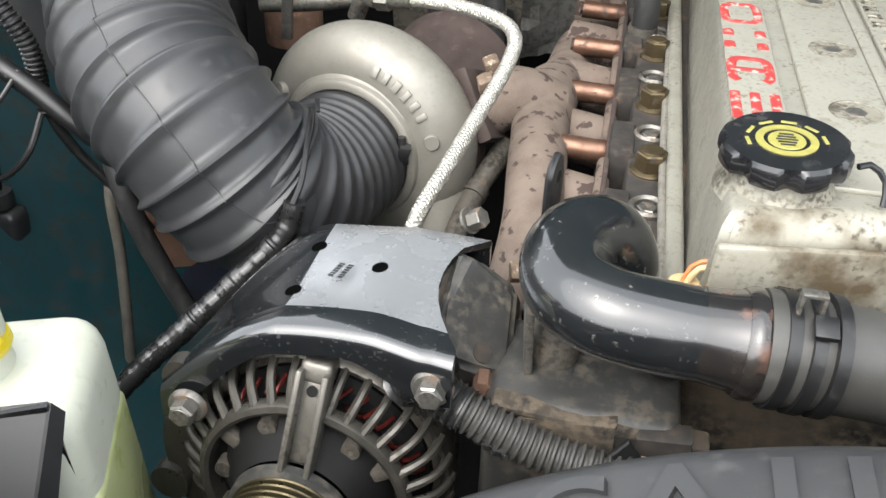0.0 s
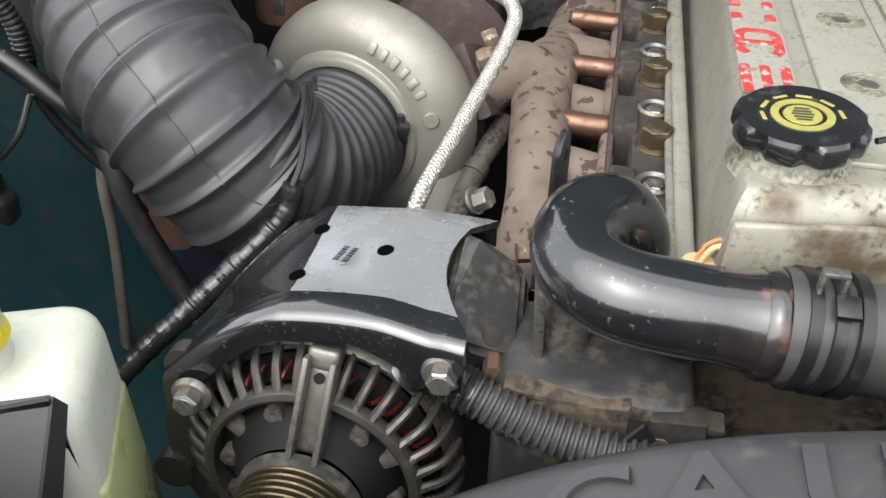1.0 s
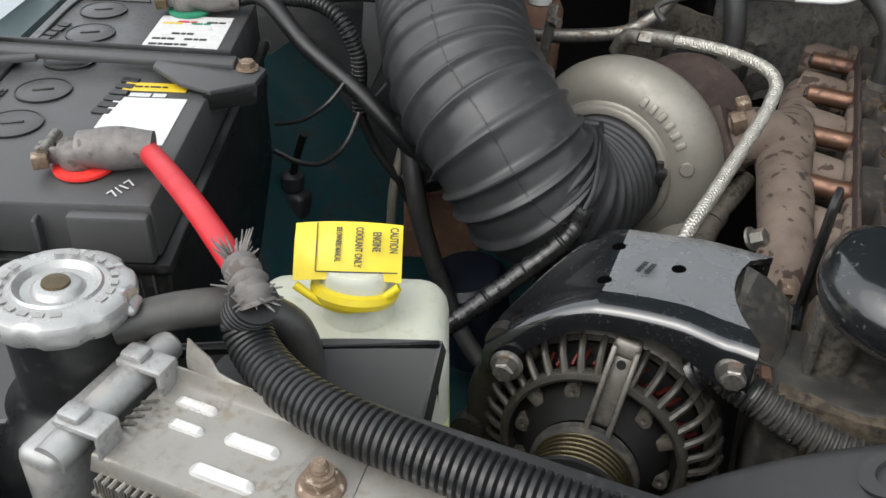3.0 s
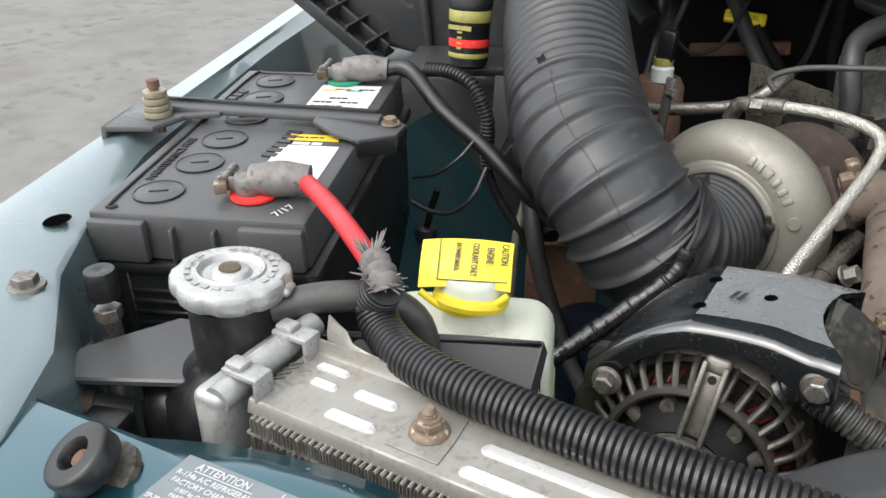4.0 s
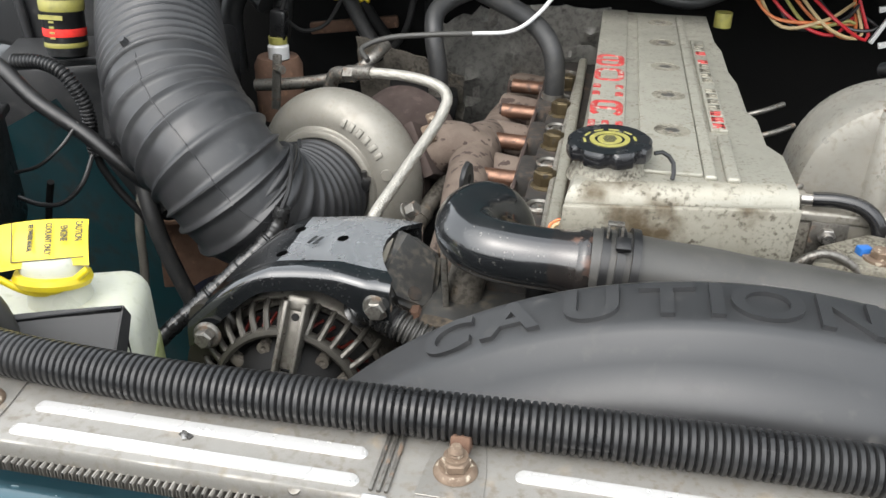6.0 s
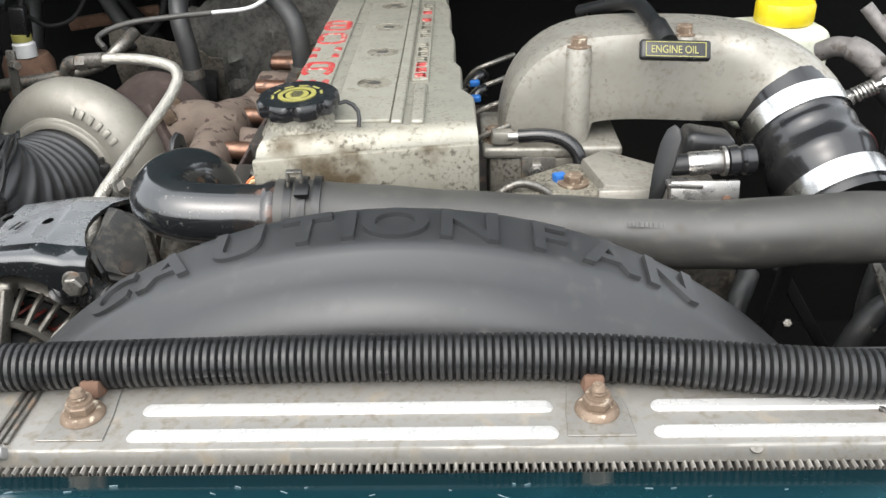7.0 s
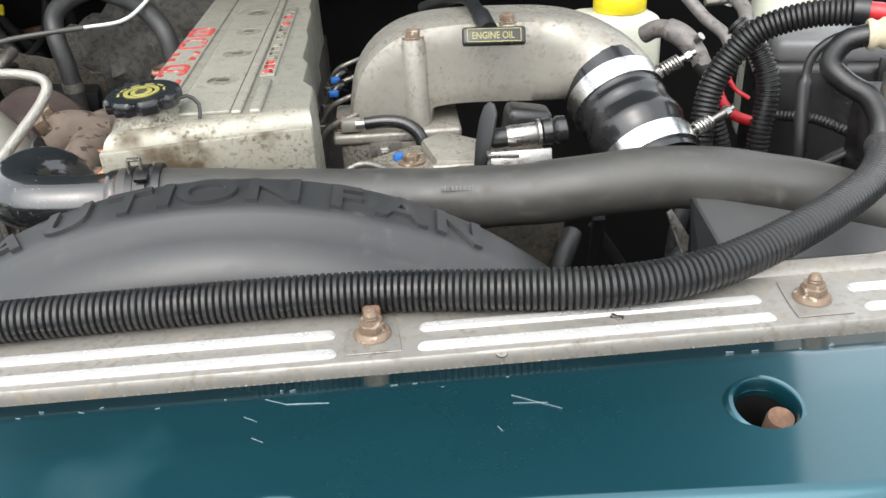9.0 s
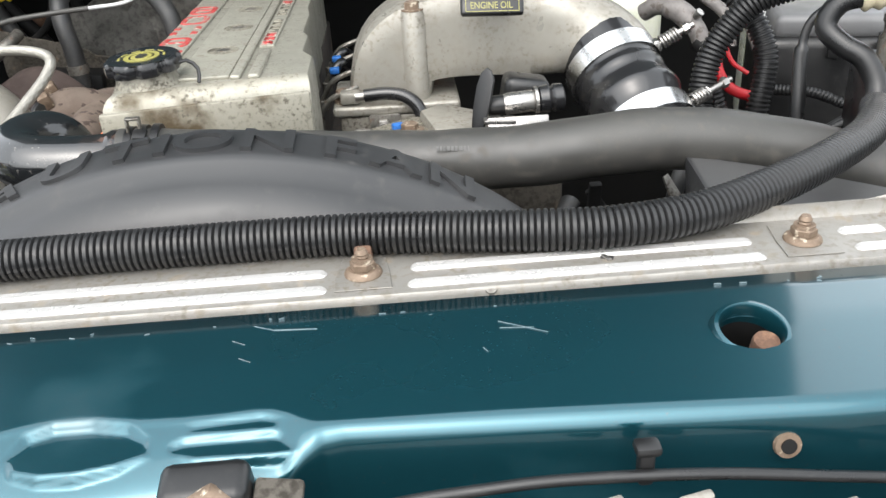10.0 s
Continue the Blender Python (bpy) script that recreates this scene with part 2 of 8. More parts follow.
# shroud plastic lightened, with the sky's light on the wing plates painted in
M["wing_skylit"] = material("skylit_wing_plastic", (0.050, 0.050, 0.050), (0.064, 0.063, 0.061), 0.5, scale=16, fine=1300, bump=0.1, spots=(0.080, 0.077, 0.072), spot_amount=0.26, spot_scale=22, spot_soft=0.3)
M["plastic_dull"] = material("dull_black", (0.007, 0.007, 0.007), (0.012, 0.0115, 0.011), 0.7, scale=25, bump=0.2, sheen=0.25)
M["bat_lid"] = material("battery_lid", dust=(0.075, 0.071, 0.066), dust_amount=0.16, dust_scale=200, a=(0.054, 0.054, 0.055), b=(0.066, 0.0655, 0.065), rough=0.40, scale=18, fine=1500, bump=0.1, spots=(0.08, 0.075, 0.07), spot_amount=0.22, spot_scale=24, spot_soft=0.3)
M["lead"] = material("lead_clamp", (0.17, 0.158, 0.15), (0.10, 0.092, 0.088), 0.6, 0.3, scale=110, bump=0.6, spots=(0.10, 0.085, 0.075), spot_amount=0.36, spot_scale=90)
M["red_wire"] = material("red_cable", (0.46, 0.018, 0.025), (0.36, 0.015, 0.02), 0.42, scale=40, bump=0.08)
M["red_felt"] = material("red_felt", (0.75, 0.03, 0.02), (0.6, 0.02, 0.02), 0.85, scale=200, bump=0.5)
M["green_felt"] = material("green_felt", (0.02, 0.20, 0.11), (0.015, 0.14, 0.08), 0.85, scale=200, bump=0.5)
M["paper_white"] = material("white_label", (0.56, 0.56, 0.55), (0.48, 0.48, 0.47), 0.35, scale=60, bump=0.03)
M["paper_yellow"] = material("yellow_label", (0.62, 0.43, 0.02), (0.55, 0.38, 0.03), 0.4, scale=60, bump=0.03)
M["yellow"] = material("yellow_plastic", (0.66, 0.52, 0.015), (0.58, 0.45, 0.02), 0.38, scale=40, bump=0.05, spots=(0.40, 0.32, 0.04), spot_amount=0.2, spot_scale=40, spot_soft=0.2)
M["emblem"] = material("yellow_print", (0.27, 0.250, 0.065), (0.18, 0.168, 0.055), 0.45, scale=150, bump=0.1)
M["bottle"] = material("milky_plastic", dust=(0.42, 0.43, 0.33), dust_amount=0.1, dust_scale=120, a=(0.54, 0.55, 0.465), b=(0.50, 0.515, 0.41), rough=0.35, scale=12, fine=400, bump=0.06, spots=(0.44, 0.46, 0.30), spot_amount=0.14, spot_scale=14, spot_soft=0.35, through_light=0.3)
M["bottle_low"] = material("stained_milky_plastic", (0.42, 0.45, 0.23), (0.34, 0.39, 0.14), 0.35, scale=20, fine=400, bump=0.06, spots=(0.22, 0.26, 0.06), spot_amount=0.34, spot_scale=40, spot_soft=0.15, through_light=0.3)
M["label_grey"] = material("grey_foil_label", (0.150, 0.172, 0.180), (0.128, 0.148, 0.155), 0.35, scale=40, bump=0.03)
M["ink_white"] = material("white_print", (0.50, 0.50, 0.50), (0.42, 0.42, 0.42), 0.5, scale=300, bump=0.0)
M["scratch"] = material("bare_primer", (0.22, 0.27, 0.29), (0.10, 0.15, 0.17), 0.6, scale=300, bump=0.0)
M["ink_black"] = material("black_print", (0.02, 0.02, 0.02), (0.03, 0.03, 0.03), 0.5, scale=300, bump=0.0)
M["red_paint"] = material("worn_red_paint", (0.36, 0.034, 0.032), (0.26, 0.04, 0.036), 0.5, scale=60, bump=0.2, spots=(0.30, 0.26, 0.22), spot_amount=0.44, spot_scale=170)
M["braid"] = material("steel_braid", (0.40, 0.385, 0.345), (0.35, 0.335, 0.30), 0.40, 0.7, scale=500, fine=1500, bump=0.1)
M["copper"] = material("copper_winding", (0.14, 0.018, 0.013), (0.06, 0.008, 0.006), 0.4, 0.4, scale=200, bump=0.3)
M["pulley"] = material("worn_pulley", (0.075, 0.062, 0.034), (0.04, 0.034, 0.022), 0.35, 0.8, scale=150, bump=0.2)
# near-black: the bay's deep shade is put into this colour
M["firewall"] = material("shaded_firewall", (0.007, 0.007, 0.0068), (0.012, 0.0115, 0.011), 0.9, scale=8, bump=0.3, sheen=0.1)
M["foil"] = material("crinkled_shield", (0.21, 0.205, 0.19), (0.035, 0.033, 0.03), 0.40, 0.5, scale=110, fine=300, bump=1.0)
M["blue"] = material("blue_plastic", (0.02, 0.13, 0.42), (0.02, 0.10, 0.34), 0.4)
M["wire_tan"] = material("tan_wire", (0.48, 0.36, 0.19), (0.38, 0.27, 0.13), 0.45, scale=100)
M["orange"] = material("orange_wire", (0.60, 0.17, 0.05), (0.5, 0.13, 0.04), 0.45, scale=100)
M["tape"] = material("shiny_tape", (0.012, 0.012, 0.012), (0.02, 0.02, 0.02), 0.28, scale=90, fine=300, bump=0.7, coat=0.2)
# shade between the fins and in the plate's slots, as a dark colour
M["core_shade"] = material("core_shadow", (0.03, 0.028, 0.026), (0.05, 0.045, 0.04), 0.7, scale=60, bump=0.3)
M["alt_cast"] = material("alternator_casting", (0.052, 0.048, 0.041), (0.030, 0.027, 0.023), 0.36, 0.45, scale=90, fine=1500, bump=0.3, spots=(0.05, 0.042, 0.032), spot_amount=0.36, spot_scale=90, spot_soft=0.15)
M["alt_bar"] = material("alternator_cage_bars", (0.078, 0.073, 0.063), (0.042, 0.039, 0.033), 0.36, 0.5, scale=90, fine=1500, bump=0.25, spots=(0.06, 0.05, 0.038), spot_amount=0.34, spot_scale=110, spot_soft=0.15)
M["tab_cast"] = material("tab_casting", dust=(0.08, 0.07, 0.055), dust_amount=0.3, dust_scale=240, a=(0.17, 0.16, 0.14), b=(0.10, 0.093, 0.08), rough=0.38, metal=0.5, scale=80, fine=1500, bump=0.3)
M["arm_cast"] = material("dusty_black_casting", dust=(0.10, 0.088, 0.07), dust_amount=0.36, dust_scale=150, a=(0.032, 0.032, 0.031), b=(0.046, 0.045, 0.042), rough=0.42, scale=30, fine=900, bump=0.35, spots=(0.062, 0.056, 0.047), spot_amount=0.22, spot_scale=38, spot_soft=0.25)
M["old_pipe"] = material("old_tan_pipe", (0.135, 0.125, 0.105), (0.085, 0.078, 0.066), 0.55, scale=60, bump=0.2)
M["old_wrap"] = material("yellowed_wrap", (0.42, 0.37, 0.26), (0.34, 0.29, 0.19), 0.6, scale=70, bump=0.2, spots=(0.22, 0.18, 0.12), spot_amount=0.3, spot_scale=80, spot_soft=0.2)
M["cover_front"] = material("stained_cover_front", dust=(0.06, 0.05, 0.034), dust_amount=0.24, dust_scale=240, a=(0.30, 0.285, 0.235), b=(0.22, 0.205, 0.16), rough=0.42, metal=0.25, scale=30, fine=1500, bump=0.3, spots=(0.075, 0.054, 0.028), spot_amount=0.50, spot_scale=20, spot_soft=0.14)
M["hole_black"] = material("open_hole", (0.002, 0.002, 0.002), (0.003, 0.003, 0.003), 1.0, scale=40, bump=0.0, sheen=0.0)
# pale stand-in for the sky mirrored in the bracket's black paint
M["glare_plate"] = material("sky_glare_plate", (0.45, 0.46, 0.475), (0.39, 0.40, 0.41), 0.28, 0.7, scale=50, fine=900, bump=0.05, spots=(0.12, 0.12, 0.12), spot_amount=0.02, spot_scale=260, spot_soft=0.05)
M["rusty_elbow"] = material("rust_streaked_black", (0.013, 0.012, 0.012), (0.03, 0.024, 0.02), 0.2, scale=40, bump=0.2, coat=0.7, spots=(0.13, 0.065, 0.042), spot_amount=0.36, spot_scale=60, spot_soft=0.2)
M["faded_print"] = material("faded_print", (0.085, 0.084, 0.08), (0.055, 0.054, 0.052), 0.6, scale=300, bump=0.0)
M["grey_lid"] = material("grey_box_lid", (0.115, 0.116, 0.118), (0.090, 0.090, 0.092), 0.42, scale=25, fine=900, bump=0.08, spots=(0.10, 0.098, 0.094), spot_amount=0.2, spot_scale=20, spot_soft=0.3)
M["cap_plastic"] = material("worn_cap_plastic", (0.011, 0.011, 0.012), (0.018, 0.018, 0.019), 0.24, scale=40, fine=900, bump=0.08, coat=0.3, spots=(0.11, 0.108, 0.105), spot_amount=0.36, spot_scale=60, spot_soft=0.3, spot_rough=0.5)
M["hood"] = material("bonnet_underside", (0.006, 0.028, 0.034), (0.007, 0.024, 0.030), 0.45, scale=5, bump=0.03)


# ---- mesh helpers ----
def mesh_ob(name, bm, mat, sharp=38.0):
    me = bpy.data.meshes.new(name)
    bmesh.ops.recalc_face_normals(bm, faces=bm.faces)
    bm.to_mesh(me)
    bm.free()
    me.polygons.foreach_set("use_smooth", [True] * len(me.polygons))
    me.set_sharp_from_angle(angle=radians(sharp))
    me.materials.append(M[mat])
    return new(name, me)


def thing(name, at, label, category, group="", kind=""):
    """An empty at the thing's base; its parts are built in world coordinates."""
    e = new(name)
    e.location = at
    e.empty_display_size = 0.02
    return tagged(e, label, category, group, kind)


def part(name, bm, mat, parent, label="", sharp=38.0):
    ob = mesh_ob(name, bm, mat, sharp)
    ob.parent = parent
    root = parent
    while root.parent:
        root = root.parent
    if parent is root:
        ob.matrix_parent_inverse = Matrix.Translation(root.location).inverted() if root.type == "EMPTY" else Matrix()
    return tagged(ob, label)


def single(name, bm, mat, label, category, group="", kind="", sharp=38.0):
    return tagged(mesh_ob(name, bm, mat, sharp), label, category, group, kind)


def bm_join(*bms):
    out = bmesh.new()
    for b in bms:
        me = bpy.data.meshes.new("tmp")
        b.to_mesh(me)
        b.free()
        out.from_mesh(me)
        bpy.data.meshes.remove(me)
    return out


def rbox(size, m=Matrix(), bevel=0.002, seg=2, taper=None):
    """A rounded box about the origin, moved by m. taper: the top's share of the bottom's width and depth."""
    bm = bmesh.new()
    bmesh.ops.create_cube(bm, size=1.0)
    for v in bm.verts:
        if taper and v.co.z > 0:
            v.co.x *= taper[0]
            v.co.y *= taper[1]
        v.co = Vector((v.co.x * size[0], v.co.y * size[1], v.co.z * size[2]))
    if bevel:
        bmesh.ops.bevel(bm, geom=bm.edges[:], offset=bevel, segments=seg, affect="EDGES", profile=0.5)
    bm.transform(m)
    return bm


def prism(poly, depth, m=Matrix(), bevel=0.0, seg=2):
    """A flat outline in xy, extruded from z = 0 to depth."""
    bm = bmesh.new()
    f = bm.faces.new([bm.verts.new((x, y, 0)) for x, y in poly])
    r = bmesh.ops.extrude_face_region(bm, geom=[f])
    for v in r["geom"]:
        if isinstance(v, bmesh.types.BMVert):
            v.co.z = depth
    if bevel:
        es = [e for e in bm.edges if abs(e.verts[0].co.z - e.verts[1].co.z) < 1e-6]
        bmesh.ops.bevel(bm, geom=es, offset=bevel, segments=seg, affect="EDGES", profile=0.5)
    bm.transform(m)
    return bm


def lathe(profile, m=Matrix(), seg=40, lobes=0, lobe_depth=0.0, lobe_from=0.0, caps=True):
    """Turns (radius, height) pairs round z. Lobes: scallops on what lies beyond lobe_from. caps: whether open ends are closed."""
    caps = caps and profile[0] != profile[-1]
    bm = bmesh.new()
    rings = []
    for r, h in profile:
        ring = []
        for k in range(seg):
            a = 2 * math.pi * k / seg
            rr = r
            if lobes and r > lobe_from:
                rr = r - lobe_depth * max(0.0, math.cos(lobes * a)) ** 1.5
            ring.append(bm.verts.new((rr * math.cos(a), rr * math.sin(a), h)))
        rings.append(ring)
    for p, q in zip(rings, rings[1:]):
        for k in range(seg):
            bm.faces.new((p[k], p[(k + 1) % seg], q[(k + 1) % seg], q[k]))
    if caps and profile[0][0] > 1e-6:
        bm.faces.new(rings[0][::-1])
    if caps and profile[-1][0] > 1e-6:
        bm.faces.new(rings[-1])
    bmesh.ops.remove_doubles(bm, verts=bm.verts, dist=1e-6)
    bm.transform(m)
    return bm


def spline(pts, step=0.006):
    """Points at even steps along a smooth line through pts, and the length so far at each."""
    P = [Vector(p) for p in pts]
    P = [2 * P[0] - P[1]] + P + [2 * P[-1] - P[-2]]
    fine = []
    for i in range(1, len(P) - 2):
        a, b, c, d = P[i - 1 : i + 3]
        for k in range(24):
            t = k / 24
            fine.append(0.5 * (2 * b + (c - a) * t + (2 * a - 5 * b + 4 * c - d) * t * t + (3 * b - a - 3 * c + d) * t**3))
    fine.append(P[-2])
    far = [0.0]
    for p, q in zip(fine, fine[1:]):
        far.append(far[-1] + (q - p).length)
    n = max(2, round(far[-1] / step))
    out, s = [], []
    arr = np.array([tuple(p) for p in fine])
    for k in range(n + 1):
        d = far[-1] * k / n
        out.append(Vector([float(np.interp(d, far, arr[:, i])) for i in range(3)]))
        s.append(d)
    return out, s


def tube(pts, radius, step=0.006, seg=16, cap=True, flat=1.0):
    """A round tube along a smooth line; radius: a number, or a function of the length so far and the whole length."""
    line, s = spline(pts, step)
    bm = bmesh.new()
    t0 = (line[1] - line[0]).normalized()
    up = Vector((0, 0, 1)) if abs(t0.z) < 0.9 else Vector((0, 1, 0))
    side = t0.cross(up).normalized()
    rings = []
    for i, p in enumerate(line):
        t = (line[min(i + 1, len(line) - 1)] - line[max(i - 1, 0)]).normalized()
        side = (side - t * side.dot(t)).normalized()
        other = side.cross(t)
        r = radius(s[i], s[-1]) if callable(radius) else radius
        rings.append([bm.verts.new(p + side * (r * math.cos(a)) + other * (r * flat * math.sin(a))) for a in [2 * math.pi * k / seg for k in range(seg)]])
    for p, q in zip(rings, rings[1:]):
        for k in range(seg):
            bm.faces.new((p[k], p[(k + 1) % seg], q[(k + 1) % seg], q[k]))
    if cap:
        bm.faces.new(rings[0][::-1])
        bm.faces.new(rings[-1])
    return bm


def hoop(pts, at, r, thick, seg=8):
    """A thin ring round a line at a length along it, and the line's point and direction there."""
    line, s = spline(pts, 0.003)
    i = min(range(len(s)), key=lambda k: abs(s[k] - at))
    t = (line[min(i + 1, len(line) - 1)] - line[max(i - 1, 0)]).normalized()
    a = t.cross(Vector((0, 0, 1))).normalized()
    b = a.cross(t)
    out = [line[i] + a * (r * math.cos(k)) + b * (r * math.sin(k)) for k in np.linspace(0, 2 * math.pi, 49)]
    return tube(out, thick, 0.006, seg)


def woven(pts, r, strands, pitch, wide):
    """Crossing flat strands wound both ways round a line."""
    line, s = spline(pts, 0.0016)
    side, frames = Vector((0, 0, 1)), []
    for i, p in enumerate(line):
        t = (line[min(i + 1, len(line) - 1)] - line[max(i - 1, 0)]).normalized()
        side = (side - t * side.dot(t)).normalized()
        frames.append((p, side.copy(), t.cross(side), t))
    bm = bmesh.new()
    for way in (1, -1):
        for n in range(strands):
            rail = []
            for (p, a, b, t), d in zip(frames, s):
                ang = way * (2 * math.pi * d / pitch) + 2 * math.pi * n / strands
                lift = r + 0.00035 * way * math.sin(ang * strands * way + n)
                out = a * math.cos(ang) + b * math.sin(ang)
                across = (t - (b * math.cos(ang) - a * math.sin(ang)) * (way * 0.9)).normalized() * (wide / 2)
                rail.append((bm.verts.new(p + out * lift - across), bm.verts.new(p + out * (lift + 0.0005)), bm.verts.new(p + out * lift + across)))
            for q, w in zip(rail, rail[1:]):
                bm.faces.new((q[0], q[1], w[1], w[0]))
                bm.faces.new((q[1], q[2], w[2], w[1]))
    return bm


def grid_sheet(rows, thick=0.003):
    """A sheet through rows of points, with thickness along its normals."""
    bm = bmesh.new()
    vs = [[bm.verts.new(p) for p in row] for row in rows]
    for r, q in zip(vs, vs[1:]):
        for k in range(len(r) - 1):
            bm.faces.new((r[k], r[k + 1], q[k + 1], q[k]))
    bmesh.ops.recalc_face_normals(bm, faces=bm.faces)
    if thick:
        bmesh.ops.solidify(bm, geom=bm.faces[:], thickness=thick)
    return bm


def hexa(r, h, m=Matrix(), bevel=0.0006):
    return prism([(r * math.cos(math.pi / 3 * k), r * math.sin(math.pi / 3 * k)) for k in range(6)], h, m, bevel, 1)


def axis(at, way, spin=0.0):
    """A pose whose z points along way."""
    return Matrix.Translation(at) @ Vector(way).to_track_quat("Z", "Y").to_matrix().to_4x4() @ Matrix.Rotation(spin, 4, "Z")


def frame_of(at, x_way, up):
    """A pose with x along x_way and z near up."""
    x = Vector(x_way).normalized()
    z = Vector(up)
    z = (z - x * z.dot(x)).normalized()
    y = z.cross(x)
    m = Matrix((x, y, z)).transposed().to_4x4()
    m.translation = at
    return m


def lettering(text, height, m, depth=0.0006, spacing=1.0, squeeze=1.0, bold=0.0):
    """Raised writing in the built-in font, its baseline start at m, as a bmesh."""
    cu = bpy.data.curves.new("writing", "FONT")
    cu.body, cu.size, cu.extrude, cu.space_character, cu.offset = text, height * 1.38, depth, spacing, bold
    ob = bpy.data.objects.new("writing", cu)
    me = bpy.data.meshes.new_from_object(ob)
    bm = bmesh.new()
    bm.from_mesh(me)
    bpy.data.objects.remove(ob)
    bpy.data.meshes.remove(me)
    bpy.data.curves.remove(cu)
    bm.transform(m @ Matrix.Diagonal((squeeze, 1, 1, 1)))
    return bm


def bars(widths, height, m, gap=0.25, depth=0.0006):
    """Plain bars for writing that is not lettered."""
    out, x = [], 0.0
    for w in widths:
        out.append(rbox((w, height, depth), m @ pose(x + w / 2, height / 2, depth / 2), 0))
        x += w + gap * height
    return bm_join(*out)

# ---- setting: ground, bonnet, wings, firewall, front panel ----
single("ground", rbox((60, 60, 0.1), pose(0, 0, -0.05), 0), "concrete", "weathered grey concrete yard with stains", "ground", kind="structure")

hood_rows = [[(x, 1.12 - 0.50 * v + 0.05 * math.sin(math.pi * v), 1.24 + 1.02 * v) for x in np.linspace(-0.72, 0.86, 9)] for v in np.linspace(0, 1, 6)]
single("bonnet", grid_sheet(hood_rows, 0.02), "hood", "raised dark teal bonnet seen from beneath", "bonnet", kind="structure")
single("wall_firewall", rbox((2.1, 0.04, 1.26), pose(0.05, 1.15, 0.63), 0.004), "firewall", "bulkhead behind the engine, deep shade put into its near-black colour", "bulkhead", kind="structure")
# out of view: added to keep sky light off the bulkhead
cowl_shade_rows = [[(x, 1.16 - 0.34 * v, 1.243 + 0.030 * v * v) for x in np.linspace(-0.74, 0.95, 7)] for v in np.linspace(0, 1, 5)]
single("cowl_panel", grid_sheet(cowl_shade_rows, 0.012), "hood", "unseen dark teal cowl panel added to shade the bulkhead", "cowl", kind="structure")
single("floor_bay", rbox((2.1, 1.6, 0.02), pose(0.05, 0.45, 0.42), 0), "firewall", "underside of the engine bay, painted near-black as shade", "floor", kind="structure")
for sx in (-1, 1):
    single("wall_bay_side", rbox((0.03, 1.5, 1.02), pose(sx * 1.08 + 0.03, 0.5, 0.51), 0.003), "firewall", "inner side of the engine bay, painted near-black as shade", "wall", kind="structure")


def fender(side):
    """The wing's top rail with its turned-down edges, holes left to the bolts; side -1 or 1."""
    rows = []
    for k in range(25):
        v = k / 24
        y = -0.32 + v * 1.55
        xo = 0.720 + 0.405 * (y + 0.25)
        xi = min(float(np.interp(y, (-0.32, -0.074, -0.01, 0.045, 0.20, 0.55, 1.25), (0.46, 0.600, 0.683, 0.733, 0.83, 0.982, 1.23))), xo - 0.06)
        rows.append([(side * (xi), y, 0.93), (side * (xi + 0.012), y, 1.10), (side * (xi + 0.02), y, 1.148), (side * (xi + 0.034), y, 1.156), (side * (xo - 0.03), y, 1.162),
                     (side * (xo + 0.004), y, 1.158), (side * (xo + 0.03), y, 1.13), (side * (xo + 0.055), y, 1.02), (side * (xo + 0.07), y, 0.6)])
    ob = single("fender", grid_sheet(rows, 0.0015), "fender", "teal steel wing rail with the sky's sheen painted into its pale colour", "wing", kind="structure")
    return ob


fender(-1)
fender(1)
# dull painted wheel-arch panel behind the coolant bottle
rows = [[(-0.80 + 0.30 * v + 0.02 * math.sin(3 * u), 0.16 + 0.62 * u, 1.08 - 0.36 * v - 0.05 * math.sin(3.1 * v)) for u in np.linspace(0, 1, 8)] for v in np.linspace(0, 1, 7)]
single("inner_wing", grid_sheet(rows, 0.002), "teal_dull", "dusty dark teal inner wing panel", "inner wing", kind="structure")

# front panel (upper tie bar): top sheet with a rolled front edge and a raised pressing
HOLE, HOLE_R = (0.3245, -0.1165), 0.0158


def panel_z(x, y):
    z = 1.1560 - 0.07 * max(0.0, y + 0.105)
    # both ends fall away to the wings
    z -= 0.018 * max(0.0, (-x - 0.46) / 0.2) ** 1.5 + 0.01 * max(0.0, (x - 0.42) / 0.2) ** 1.5
    return z


# where the raised top ends, and where the front lip turns down, along the panel
FOLD_X = (-0.9, -0.30, -0.16, -0.09, -0.05, -0.020, -0.010, 0.002, 0.014, 0.027, 0.041, 0.060, 0.078, 0.090, 0.098, 0.105, 0.111, 0.117, 0.130, 0.20, 0.34, 0.9)
FOLD_Y = (-0.1600, -0.1600, -0.1600, -0.1570, -0.1530, -0.1465, -0.1430, -0.1405, -0.1400, -0.1425, -0.1460, -0.1470, -0.1465, -0.1455, -0.1465, -0.1500, -0.1545, -0.1575, -0.1580, -0.1600, -0.1680, -0.1680)
LIP_X = (-0.9, -0.30, -0.12, -0.05, 0.0, 0.05, 0.09, 0.106, 0.114, 0.121, 0.130, 0.20, 0.34, 0.9)
LIP_Y = (-0.1740, -0.1740, -0.1760, -0.1800, -0.1830, -0.1820, -0.1790, -0.1755, -0.1705, -0.1670, -0.1660, -0.1690, -0.1765, -0.1765)
